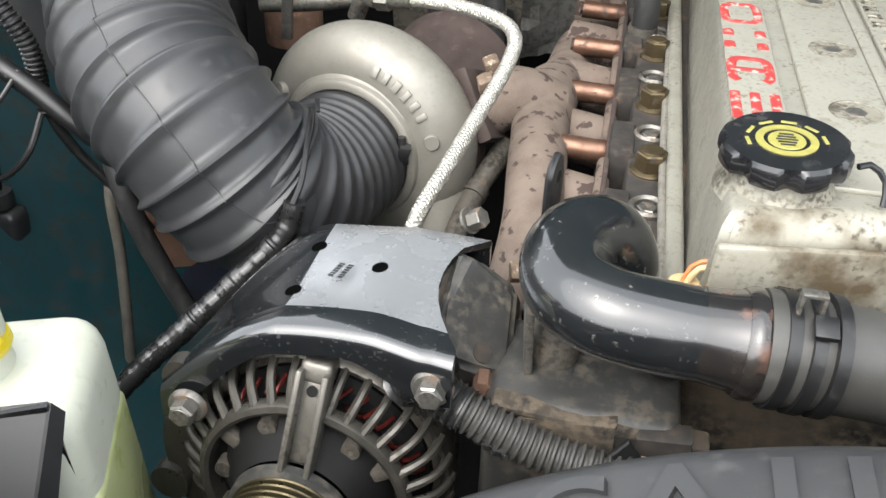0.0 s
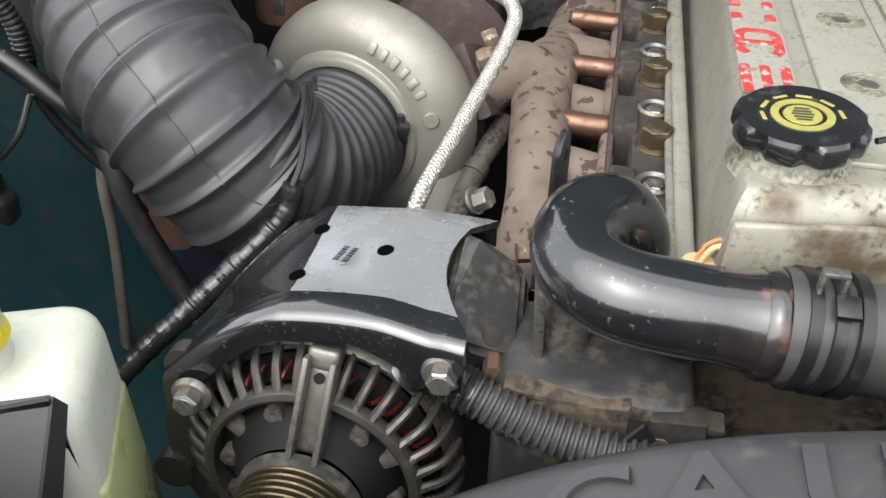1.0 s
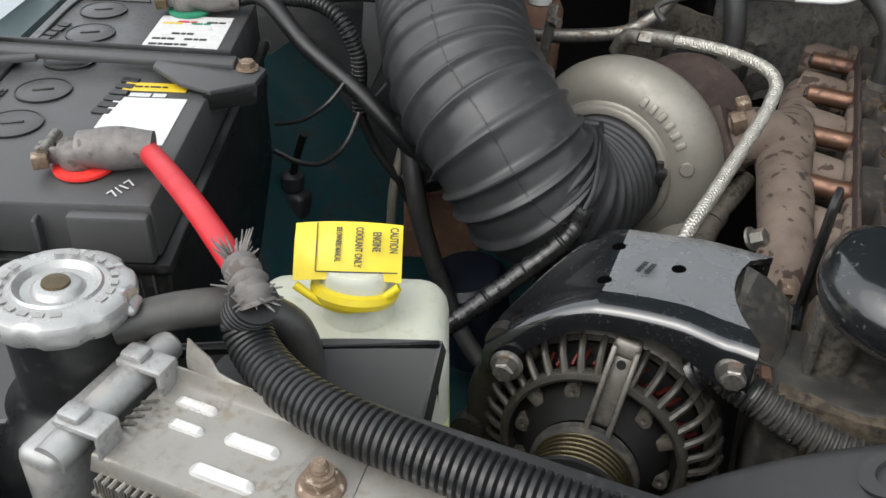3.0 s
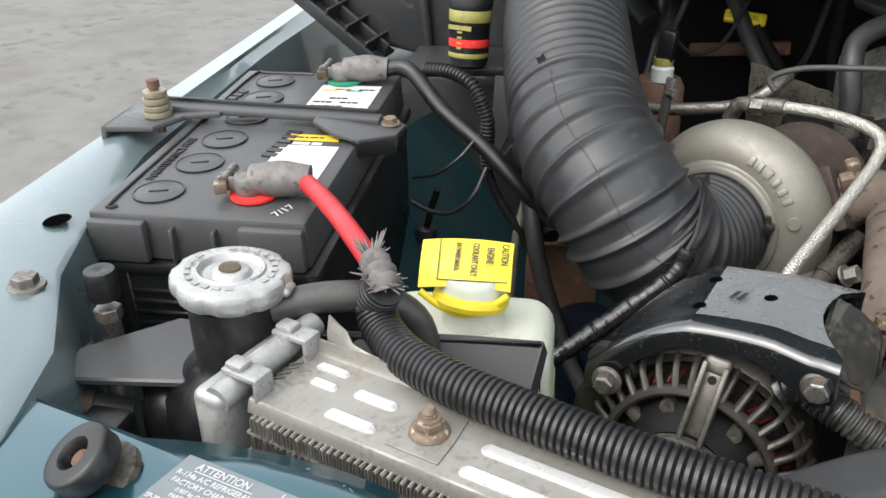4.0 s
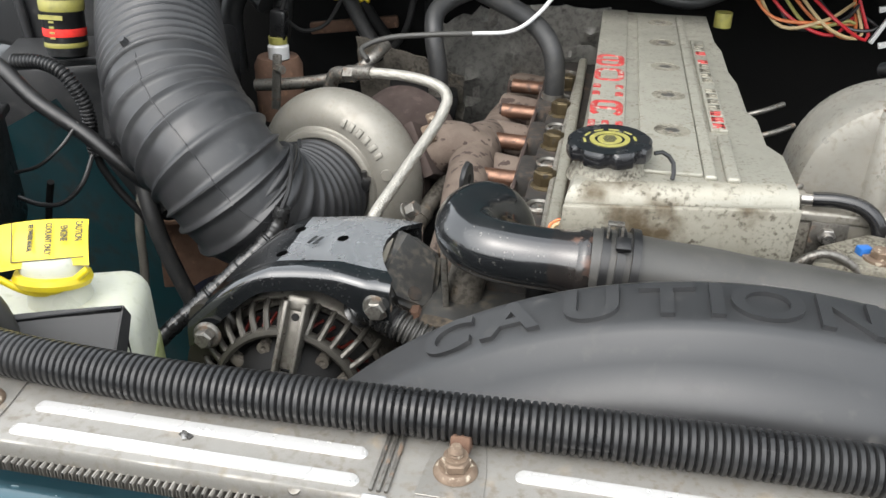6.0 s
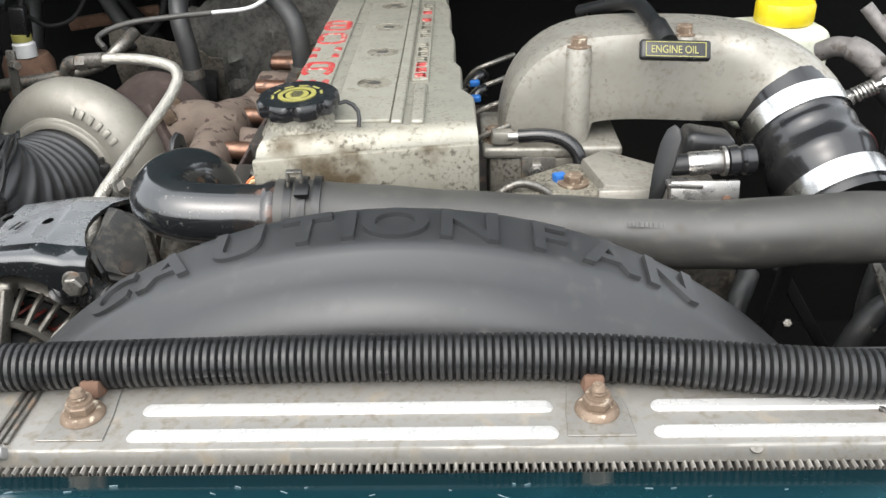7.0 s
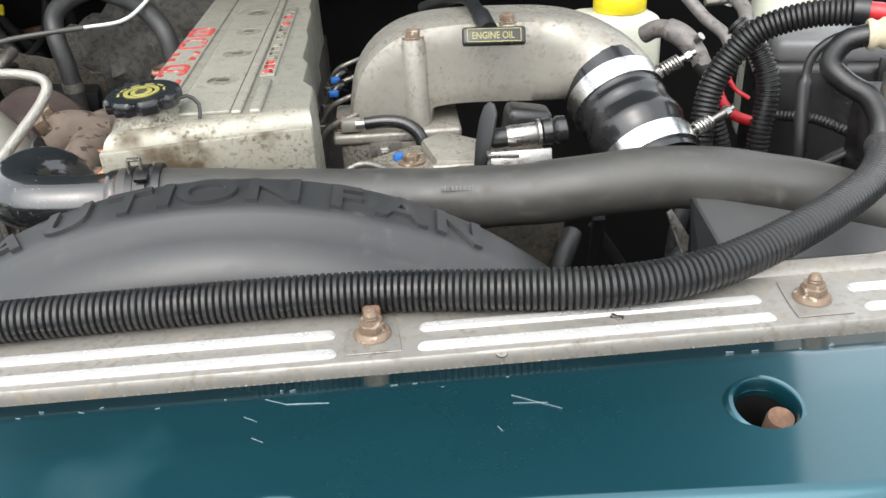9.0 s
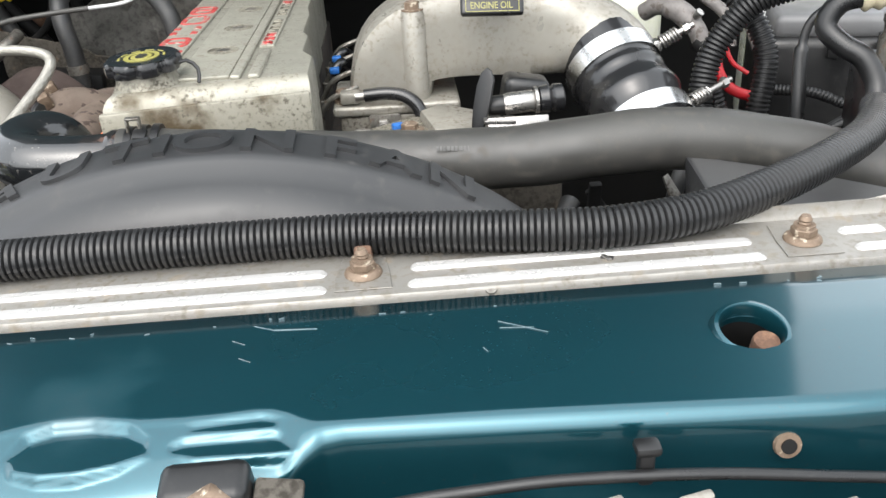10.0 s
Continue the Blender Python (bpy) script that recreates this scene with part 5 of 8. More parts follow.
for k in range(5):
    part("rib", rbox((0.0035, 0.052, 0.030), flange_m @ pose(0.006 + 0.036 * k, 0, 0.013), 0.001, 1), "shroud", BOX)
part("panel_edge", tube([(-0.800, 0.634, 1.142), (-0.806, 0.632, 1.22), (-0.815, 0.632, 1.30)], 0.006, seg=10), "shroud", BOX)
part("snorkel", rbox((0.10, 0.12, 0.13), pose(-0.640, 0.690, 1.215, -8, 0, 24), 0.018, 3), "shroud", BOX)
part("shelf", prism([(-0.085, -0.01), (0.055, 0.015), (0.06, 0.08), (-0.08, 0.07)], 0.012, pose(-0.700, 0.560, 1.148, 8, 0, 16), 0.004), "shroud", BOX)
part("web", prism([(0, 0), (0.050, 0.0), (0.012, -0.09), (-0.002, -0.09)], 0.006, frame_of((-0.668, 0.570, 1.155), (0.9, 0.25, 0), (0, -1, 0.2)) @ pose(0, 0, 0), 0.001, 1), "shroud", BOX)
part("clip", rbox((0.03, 0.012, 0.07), pose(-0.600, 0.500, 1.09, 10, 35, 20), 0.003), "shroud", BOX)
GZ = pose(-0.700, 0.560, 1.163, -6)
gauge = thing("restriction_gauge", GZ.translation, "clear filter gauge with black, yellow and red label", "gauge")
part("base", lathe([(0.015, 0), (0.022, 0.004), (0.022, 0.010), (0.0, 0.010)], GZ, 32), "plastic", gauge)
part("body", lathe([(0.0235, 0.010), (0.0235, 0.066), (0.025, 0.068), (0.025, 0.072), (0.0, 0.072)], GZ, 36), "plastic", gauge)
part("clear_band", lathe([(0.0243, 0.054), (0.0250, 0.056), (0.0250, 0.066), (0.0243, 0.067)], GZ, 36, caps=False), "emblem", gauge)
part("red_band", lathe([(0.0239, 0.026), (0.0241, 0.027), (0.0241, 0.034), (0.0239, 0.035)], GZ, 36, caps=False), "red_felt", gauge)
part("yellow_band", lathe([(0.0239, 0.0135), (0.0241, 0.014), (0.0241, 0.0185), (0.0239, 0.019)], GZ, 36, caps=False), "emblem", gauge)
for k in range(5):
    part("print", rbox((0.006, 0.001, 0.0022), GZ @ pose(0, -0.0238, 0.025 + 0.006 * k, 0, 0, 0), 0), "emblem", gauge)
part("print", rbox((0.030, 0.0012, 0.005), GZ @ pose(0, -0.0236, 0.048), 0), "emblem", gauge)
part("knob", lathe([(0.026, 0.072), (0.0265, 0.080), (0.024, 0.090), (0.0, 0.092)], GZ, 32), "plastic", gauge)

DUCT = thing("intake_duct", (-0.48, 0.45, 0.95), "wide black rubber intake duct with raised rings", "duct")
DP = [(-0.6131, 0.6347, 1.238), (-0.592, 0.5905, 1.2258), (-0.5605, 0.530, 1.201), (-0.5302, 0.4787, 1.1723), (-0.4995, 0.4378, 1.1449), (-0.4576, 0.4108, 1.1149),
      (-0.4225, 0.4127, 1.069), (-0.4042, 0.4404, 1.0475)]
RINGS = (0.218, 0.240, 0.2615, 0.2825, 0.3035, 0.3242, 0.3410, 0.3610)


def ring_radius(s, l):
    r = 0.0648
    if s < 0.200:                       # close pleats at the box end
        return r + 0.0012 + 0.0026 * (0.5 + 0.5 * math.cos(2 * math.pi * (s - 0.197) / 0.0112)) ** 2
    for c in RINGS:                     # raised rings with a softer rear flank
        d = (s - c) / (0.0020 if s < c else 0.0028)
        r += 0.0050 * math.exp(-d * d)
    return r * (1 - 0.06 * max(0.0, (s - 0.364) / 0.018))


line, far = spline(DP, 0.003)
duct_main = part("ringed_section", tube([p for p, s in zip(line, far) if s < 0.378], ring_radius, 0.0011, 56), "rubber", DUCT)


def inlet_radius(s, l):
    """Soft pleats, closing a little towards the compressor."""
    return 0.0625 - 0.0055 * s / l + 0.0030 * (0.5 + 0.5 * math.cos(2 * math.pi * (s - 0.004) / 0.0148)) ** 2


TURBO_WAY = Vector((-0.222, -0.975, 0.0))          # out of the compressor's mouth
MOUTH = Vector((-0.386, 0.5336, 1.039))
bend = [Vector((-0.4285, 0.4155, 1.088)), Vector((-0.398, 0.424, 1.046)), MOUTH + TURBO_WAY * 0.055, MOUTH - TURBO_WAY * 0.006]
INLET = [bend[0] * (1 - u) ** 3 + bend[1] * (3 * u * (1 - u) ** 2) + bend[2] * (3 * u * u * (1 - u)) + bend[3] * u ** 3 for u in np.linspace(0, 1, 13)]
part("pleated_section", tube(INLET, inlet_radius, 0.0012, 56), "rubber", DUCT)
seam = []
for i in range(2, len(line) - 1):
    if 0.205 < far[i] < 0.368:
        along = (line[i + 1] - line[i - 1]).normalized()
        out = Vector((-0.06, -0.75, 0.66))
        out = (out - along * out.dot(along)).normalized()
        seam.append(line[i] + out * (ring_radius(far[i], 1) + 0.0001))
part("seam", tube(seam, 0.0007, 0.002, 6), "rubber", duct_main)
part("nub", lathe([(0.0055, 0), (0.004, 0.006), (0.0035, 0.010), (0, 0.0105)], axis((-0.548, 0.440, 1.2185), (-0.2, -0.6, 0.75)), 14), "rubber", DUCT)
tie = part("cable_tie", hoop(INLET, 0.010, 0.0662, 0.0020), "shroud", DUCT, "worn grey cable tie")
part("tie_head", bm_join(rbox((0.010, 0.008, 0.007), pose(-0.3860, 0.4520, 1.1205, 20, 0, 30), 0.001), rbox((0.004, 0.016, 0.002), pose(-0.381, 0.457, 1.1225, 10, 0, 20), 0.0005)), "plastic", tie)
part("tie_tail", tube([(-0.3830, 0.4500, 1.1230), (-0.3745, 0.4250, 1.1260), (-0.3690, 0.4000, 1.1190), (-0.3660, 0.3780, 1.1040), (-0.3690, 0.3660, 1.0920)], 0.0022, 0.004, 8), "plastic", tie)
clampd = part("hose_clamp", tube([MOUTH + TURBO_WAY * 0.009, MOUTH + TURBO_WAY * 0.001], 0.0592, 0.004, 56), "plastic", DUCT, "dark worm-drive hose clamp")
part("clamp_screw", bm_join(rbox((0.010, 0.014, 0.016), pose(-0.3300, 0.519, 1.056, 0, 20, 10), 0.002), tube([(-0.329, 0.518, 1.045), (-0.3315, 0.519, 1.070)], 0.0036, seg=12)), "plastic", clampd)

# ---- turbocharger ----
TC = MOUTH - TURBO_WAY * 0.036
TURBO = thing("turbocharger", TC, "grey cast turbocharger compressor housing with raised marks", "turbocharger")
TX = Vector((0.975, -0.222, 0.0))
TM = Matrix((TX, Vector((0, 0, 1)), TURBO_WAY)).transposed().to_4x4()      # z out of the mouth, y up
TM.translation = TC


def volute():
    """A snail: ring whose section grows round the mouth's axis."""
    bm, n, seg, rings = bmesh.new(), 72, 26, []
    for i in range(n + 1):
        a = 2 * math.pi * i / n
        r = 0.0375 - 0.009 * (((a - math.radians(-70)) / (2 * math.pi)) % 1.0)
        R = 0.1050 - r
        rings.append([bm.verts.new(TM @ Vector(((R + r * math.cos(b)) * math.cos(a), (R + r * math.cos(b)) * math.sin(a), r * 1.02 * math.sin(b) - 0.007))) for b in [2 * math.pi * k / seg for k in range(seg)]])
    for p, q in zip(rings, rings[1:]):
        for k in range(seg):
            bm.faces.new((p[k], p[(k + 1) % seg], q[(k + 1) % seg], q[k]))
    bmesh.ops.remove_doubles(bm, verts=bm.verts, dist=1e-5)
    return bm


part("volute", volute(), "cast_turbo", TURBO)
part("face_ring", lathe([(0.050, 0.004), (0.0572, 0.026), (0.0584, 0.0335), (0.0600, 0.0350), (0.0640, 0.0350), (0.0668, 0.0330), (0.0680, 0.0285), (0.0715, 0.026), (0.074, 0.018)], TM, 72, caps=False), "cast_turbo", TURBO)
# raised maker's mark, drawn as plain blocks round the rim
for k in range(6):
    a = math.radians(72 - 7.6 * k)
    m = TM @ Matrix.Rotation(a, 4, "Z") @ pose(0.0830, 0, 0.0262, 0, 26, 0) @ pose(0, 0, 0, 0, 0, -90)
    part("raised_mark", rbox((0.0058 if k % 2 else 0.0066, 0.0105, 0.0030), m, 0.0012, 2), "cast_turbo", TURBO)
for a in (18, 150):
    part("boss", lathe([(0.0070, -0.006), (0.0068, 0.002), (0.0062, 0.0027), (0.0, 0.0027)], TM @ Matrix.Rotation(radians(a), 4, "Z") @ pose(0.0830, 0, 0.0262, 0, 24, 0), 28), "cast_turbo", TURBO)
part("outlet", tube([TC + Vector((0.068, 0.0, -0.02)), TC + Vector((0.074, -0.02, -0.07)), TC + Vector((0.074, -0.05, -0.13))], 0.033, seg=24), "cast_turbo", TURBO)
part("bearing_housing", lathe([(0.045, 0), (0.090, 0.02), (0.090, 0.035), (0.05, 0.05), (0.05, 0.10), (0.07, 0.12), (0.075, 0.16), (0.05, 0.20), (0, 0.21)], axis(TC + Vector((0.012, 0.010, -0.012)), -TURBO_WAY), 40), "manifold_dark", TURBO)

line_thing = thing("braided_oil_line", (-0.28, 0.45, 1.05), "steel braided oil line with elbow fittings", "oil line")
BLP = [(-0.385, 0.640, 1.143), (-0.352, 0.632, 1.148), (-0.310, 0.617, 1.152), (-0.280, 0.604, 1.152), (-0.258, 0.591, 1.149), (-0.2485, 0.575, 1.143), (-0.2490, 0.558, 1.135), (-0.253, 0.535, 1.126), (-0.264, 0.490, 1.110), (-0.276, 0.440, 1.093), (-0.288, 0.398, 1.074), (-0.293, 0.380, 1.045), (-0.293, 0.376, 1.01)]
bl = part("hose_core", tube(BLP, 0.0058, 0.004, 16), "braid", line_thing)
tagged(part("braid", woven(BLP, 0.0057, 8, 0.024, 0.0026), "braid", bl), "woven steel braid", kind="stuff")
part("fitting", bm_join(hexa(0.0105, 0.014, axis((-0.386, 0.641, 1.142), (0.9, -0.2, 0.1))), tube([(-0.386, 0.641, 1.142), (-0.402, 0.648, 1.138), (-0.412, 0.655, 1.118)], 0.0085, seg=16)), "steel_old", bl)
part("ferrule", tube([(-0.372, 0.638, 1.145), (-0.350, 0.631, 1.148)], 0.0088, seg=16), "steel_old", bl)
part("lower_fitting", bm_join(hexa(0.011, 0.014, axis((-0.293, 0.376, 1.010), (0, 0, -1))), tube([(-0.293, 0.376, 1.01), (-0.293, 0.373, 0.98)], 0.008, seg=14)), "steel_old", line_thing)

wg = thing("boost_pipe", (-0.45, 0.78, 1.08), "dull steel crossover pipe behind the turbocharger", "pipe")
part("pipe", tube([(-0.56, 0.77, 1.075), (-0.50, 0.77, 1.082), (-0.44, 0.775, 1.093), (-0.415, 0.785, 1.102), (-0.395, 0.80, 1.118), (-0.385, 0.83, 1.128)], 0.0085, seg=16), "steel_old", wg)
part("bracket", rbox((0.012, 0.006, 0.075), pose(-0.500, 0.700, 1.105, 0, 6), 0.002), "steel_old", wg)
part("bracket_bolt", hexa(0.006, 0.014, axis((-0.497, 0.697, 1.125), (0.8, -0.6, 0))), "steel_old", wg)
vl = thing("vacuum_hose", (-0.3, 0.8, 1.12), "thin black and white hose over the turbocharger", "hose")
part("black_hose", tube([(-0.372, 0.690, 1.145), (-0.385, 0.71, 1.155), (-0.355, 0.73, 1.165), (-0.30, 0.74, 1.170), (-0.25, 0.75, 1.172)], 0.0036, seg=10), "rubber_hose", vl)
part("white_hose", tube([(-0.25, 0.75, 1.172), (-0.20, 0.76, 1.176), (-0.17, 0.78, 1.195), (-0.145, 0.80, 1.225)], 0.0026, seg=10), "ink_white", vl)

# ---- behind the turbocharger: dim clutter against the bulkhead ----
bgd = thing("transmission_dipstick", (-0.46, 1.0, 1.05), "yellow dipstick handle on a dark tube", "dipstick")
dm = frame_of((-0.485, 1.00, 1.156), (0.95, 0.25, -0.10), (0, -0.8, 0.6))
part("handle", rbox((0.060, 0.020, 0.010), dm, 0.0045, 4), "yellow", bgd)
part("writing", lettering("TRANS FLUID", 0.0065, dm @ pose(-0.024, -0.003, 0.0052), 0.0002, squeeze=0.78), "ink_black", bgd)
part("tube", tube([(-0.470, 1.005, 1.148), (-0.455, 1.01, 1.12), (-0.42, 1.02, 1.06), (-0.40, 1.03, 0.95)], 0.011, seg=14), "plastic_dull", bgd)
sen = thing("pressure_sensor", (-0.56, 0.85, 1.05), "rusty canister with a pale capped connector", "sensor")
part("canister", lathe([(0.036, -0.08), (0.036, 0.0), (0.030, 0.012), (0.012, 0.016), (0, 0.016)], pose(-0.560, 0.860, 1.080), 32), "rust", sen)
part("collar", lathe([(0.0155, 0), (0.0155, 0.018), (0.012, 0.022), (0, 0.022)], pose(-0.552, 0.845, 1.094), 28), "paper_white", sen)
part("ring", lathe([(0.0135, 0), (0.0135, 0.010), (0.0, 0.011)], pose(-0.552, 0.845, 1.116), 24), "emblem", sen)
part("connector", rbox((0.024, 0.022, 0.046), pose(-0.549, 0.847, 1.142, 0, 6), 0.005), "plastic", sen)
part("wire", tube([(-0.545, 0.848, 1.16), (-0.535, 0.86, 1.20), (-0.53, 0.90, 1.26)], 0.004, seg=8), "plastic_dull", sen)
part("wire", tube([(-0.540, 0.850, 1.15), (-0.52, 0.87, 1.13), (-0.49, 0.90, 1.14), (-0.47, 0.95, 1.20), (-0.46, 1.0, 1.28)], 0.003, seg=8), "plastic_dull", sen)
hs = thing("heater_hose", (-0.28, 1.0, 1.1), "grey ribbed heater hoses at the bulkhead", "hose")
part("hose", tube([(-0.12, 1.02, 1.215), (-0.20, 0.95, 1.212), (-0.275, 0.885, 1.198), (-0.312, 0.84, 1.180), (-0.312, 0.81, 1.150), (-0.303, 0.80, 1.10), (-0.300, 0.80, 1.00)], 0.0130, seg=18), "hose_old", hs)
part("hose", tube([(-0.33, 0.96, 1.205), (-0.25, 0.87, 1.196), (-0.19, 0.81, 1.184), (-0.155, 0.77, 1.165), (-0.142, 0.756, 1.130), (-0.142, 0.756, 1.06)], 0.0130, seg=18), "hose_old", hs)
part("clamp", tube([(-0.3025, 0.80, 1.085), (-0.302, 0.80, 1.072)], 0.0148, seg=20), "steel_old", hs)
part("clamp", tube([(-0.142, 0.756, 1.100), (-0.142, 0.756, 1.088)], 0.0148, seg=20), "steel_old", hs)
sh = thing("heat_shield", (-0.2, 0.95, 0.9), "crinkled grey heat shield on the bulkhead", "heat shield")
rr = random.Random(3)
rows = [[(-0.34 + 0.26 * u, 0.97 - 0.05 * v + rr.gauss(0, 0.004), 0.98 + 0.195 * v + rr.gauss(0, 0.003) - 0.10 * max(0, 0.4 - u)) for u in np.linspace(0, 1, 22)] for v in np.linspace(0, 1, 14)]
part("sheet", grid_sheet(rows, 0.003), "foil", sh)
rows = [[(-0.44 + 0.16 * u, 0.90 - 0.03 * v + rr.gauss(0, 0.003), 0.98 + 0.15 * v - 0.05 * u + rr.gauss(0, 0.003)) for u in np.linspace(0, 1, 12)] for v in np.linspace(0, 1, 10)]
part("side_sheet", grid_sheet(rows, 0.003), "cast_dark", sh)
bh = thing("bulkhead_harness", (-0.4, 1.08, 1.15), "black wiring and rusty bracket on the bulkhead", "harness")
part("bracket", rbox((0.15, 0.012, 0.020), pose(-0.50, 1.06, 1.095, 0, -6, 8), 0.003), "rust", bh)
part("cable", tube([(-0.36, 1.0, 1.26), (-0.375, 0.98, 1.18), (-0.385, 0.95, 1.12), (-0.40, 0.88, 1.10), (-0.42, 0.84, 1.10)], 0.0055, seg=10), "plastic_dull", bh)
part("cable", tube([(-0.62, 0.98, 1.14), (-0.66, 1.00, 1.16), (-0.69, 1.0, 1.12), (-0.69, 1.0, 1.02)], 0.018, seg=12), "hose_old", bh)
part("cable", tube([(-0.36, 1.02, 1.20), (-0.36, 1.03, 1.10), (-0.33, 1.03, 1.0)], 0.010, seg=10), "plastic_dull", bh)

part("box", rbox((0.10, 0.05, 0.045), pose(-0.335, 0.84, 1.045, 0, 8, 12), 0.006), "plastic_dull", bh)
for pts, r in ((((-0.52, 1.02, 1.20), (-0.47, 0.98, 1.13), (-0.43, 0.95, 1.08), (-0.40, 0.93, 1.02)), 0.012), (((-0.62, 1.05, 1.18), (-0.60, 1.0, 1.14), (-0.60, 0.96, 1.06)), 0.016), (((-0.08, 1.05, 1.24), (-0.05, 0.99, 1.20), (0.03, 0.97, 1.18), (0.10, 1.0, 1.20)), 0.010)):
    part("cable", tube(pts, r, 0.01, 12), "hose_old", bh)

# ---- engine block, head, exhaust manifold ----
ENG = thing("engine_block", (-0.03, 0.62, 0.5), "grimy iron engine block and cylinder head", "engine")
part("head", rbox((0.200, 0.62, 0.13), pose(-0.045, 0.655, 1.025), 0.004), "block", ENG)
part("block", rbox((0.30, 0.66, 0.45), pose(-0.02, 0.65, 0.74), 0.01), "block", ENG)
part("gear_case", rbox((0.42, 0.06, 0.42), pose(0.02, 0.33, 0.87), 0.012), "tan_grime", ENG)
part("front_housing", rbox((0.11, 0.08, 0.13), pose(-0.155, 0.275, 1.005), 0.010, 3), "arm_cast", ENG)
part("thermostat_boss", rbox((0.065, 0.07, 0.07), pose(-0.136, 0.330, 1.055), 0.010, 3), "block", ENG)
part("ledge", rbox((0.120, 0.014, 0.006), pose(-0.145, 0.240, 1.0645, 4, 3), 0.002), "tan_grime", ENG)
part("web", prism([(0, 0), (0.055, 0), (0.05, -0.09), (0.01, -0.07)], 0.012, frame_of((-0.190, 0.244, 1.064), (1, 0, 0.1), (0, -1, 0)), 0.003), "tan_grime", ENG)
part("web", prism([(0, 0), (0.030, 0.0), (0.03, -0.10), (0.0, -0.10)], 0.016, frame_of((-0.125, 0.246, 1.066), (1, 0, 0.1), (0, -1, 0)), 0.003), "block", ENG)
part("pipe_stub", tube([(-0.172, 0.30, 1.10), (-0.176, 0.285, 1.075), (-0.178, 0.28, 1.03)], 0.016, 0.006, 16), "cast_dark", ENG)
for x, z in ((-0.196, 1.045), (-0.118, 1.048), (-0.150, 1.02)):
    part("case_bolt", hexa(0.0065, 0.007, axis((x, 0.236, z), (0, -1, 0.1))), "rusty_bolt", ENG)
for k in range(5):
    part("head_flange", rbox((0.020, 0.060, 0.050), pose(-0.150, 0.415 + 0.110 * k, 1.068), 0.004), "block", ENG)

MAN = thing("exhaust_manifold", (-0.2, 0.6, 0.98), "mottled brown cast iron exhaust manifold", "manifold")
part("log", tube([(-0.216, 0.362, 0.975), (-0.211, 0.385, 1.020), (-0.209, 0.425, 1.050), (-0.214, 0.50, 1.058), (-0.221, 0.58, 1.058), (-0.224, 0.65, 1.056), (-0.216, 0.74, 1.042), (-0.208, 0.85, 1.030)],
                 lambda s, l: 0.0235 + 0.0065 * math.exp(-((s - 0.31) / 0.06) ** 2) + 0.0012 * math.sin(s * 40), 0.006, 28), "manifold", MAN)
part("turbo_branch", tube([(-0.219, 0.625, 1.058), (-0.238, 0.617, 1.070), (-0.258, 0.612, 1.072), (-0.276, 0.612, 1.060)], 0.0290, 0.006, 24), "manifold", MAN)
part("turbo_flange", prism([(-0.036, -0.034), (0.036, -0.034), (0.040, 0.0), (0.036, 0.034), (-0.036, 0.034), (-0.040, 0.0)], 0.014, axis((-0.270, 0.611, 1.066), (-0.84, -0.05, -0.5), 0.5), 0.003), "manifold_dark", MAN)
for k in range(5):
    y = 0.495 + 0.110 * k
    part("runner", tube([(-0.216, y + 0.012, 1.042), (-0.190, y + 0.006, 1.042), (-0.158, y, 1.040)], lambda s, l: 0.025 - 0.001 * s / l, 0.006, 22), "manifold", MAN)
    part("port_flange", rbox((0.012, 0.070, 0.056), pose(-0.1615, y, 1.044), 0.006, 3), "manifold", MAN)
part("foot", prism([(-0.022, -0.02), (0.022, -0.02), (0.02, 0.02), (-0.02, 0.02)], 0.012, pose(-0.212, 0.352, 0.985, 10), 0.004), "manifold", MAN)
for k, (y, z) in enumerate(((0.615, 1.100), (0.588, 1.094))):
    part("square_plug", rbox((0.014, 0.014, 0.018), pose(-0.272, y, z, 15, -20, 20), 0.002), "rusty_bolt", MAN)


def manifold_bolt(y, z):
    b = thing("manifold_bolt", (-0.17, y, z), "copper-toned manifold bolt with a long spacer sleeve", "bolt", group="manifold bolts")
    part("spacer", lathe([(0.0102, 0), (0.0106, 0.004), (0.0100, 0.008), (0.0102, 0.048), (0.0, 0.048)], axis((-0.162, y, z), (-1, -0.03, 0.05)), 24), "copper_bolt", b)
    part("head", bm_join(hexa(0.0068, 0.008, axis((-0.205, y - 0.001, z + 0.002), (-1, -0.03, 0.05))), lathe([(0.0092, 0), (0.0092, 0.002), (0, 0.002)], axis((-0.2035, y - 0.001, z + 0.002), (-1, -0.03, 0.05)), 20)), "manifold_dark", b)


for k in range(4):
    manifold_bolt(0.550 + 0.112 * k, 1.063)
strip = thing("lock_strip", (-0.168, 0.6, 1.08), "thin rusty lock strip along the manifold bolts", "strip")
part("strip", rbox((0.004, 0.48, 0.026), pose(-0.1600, 0.640, 1.074), 0.0015), "manifold_dark", strip)


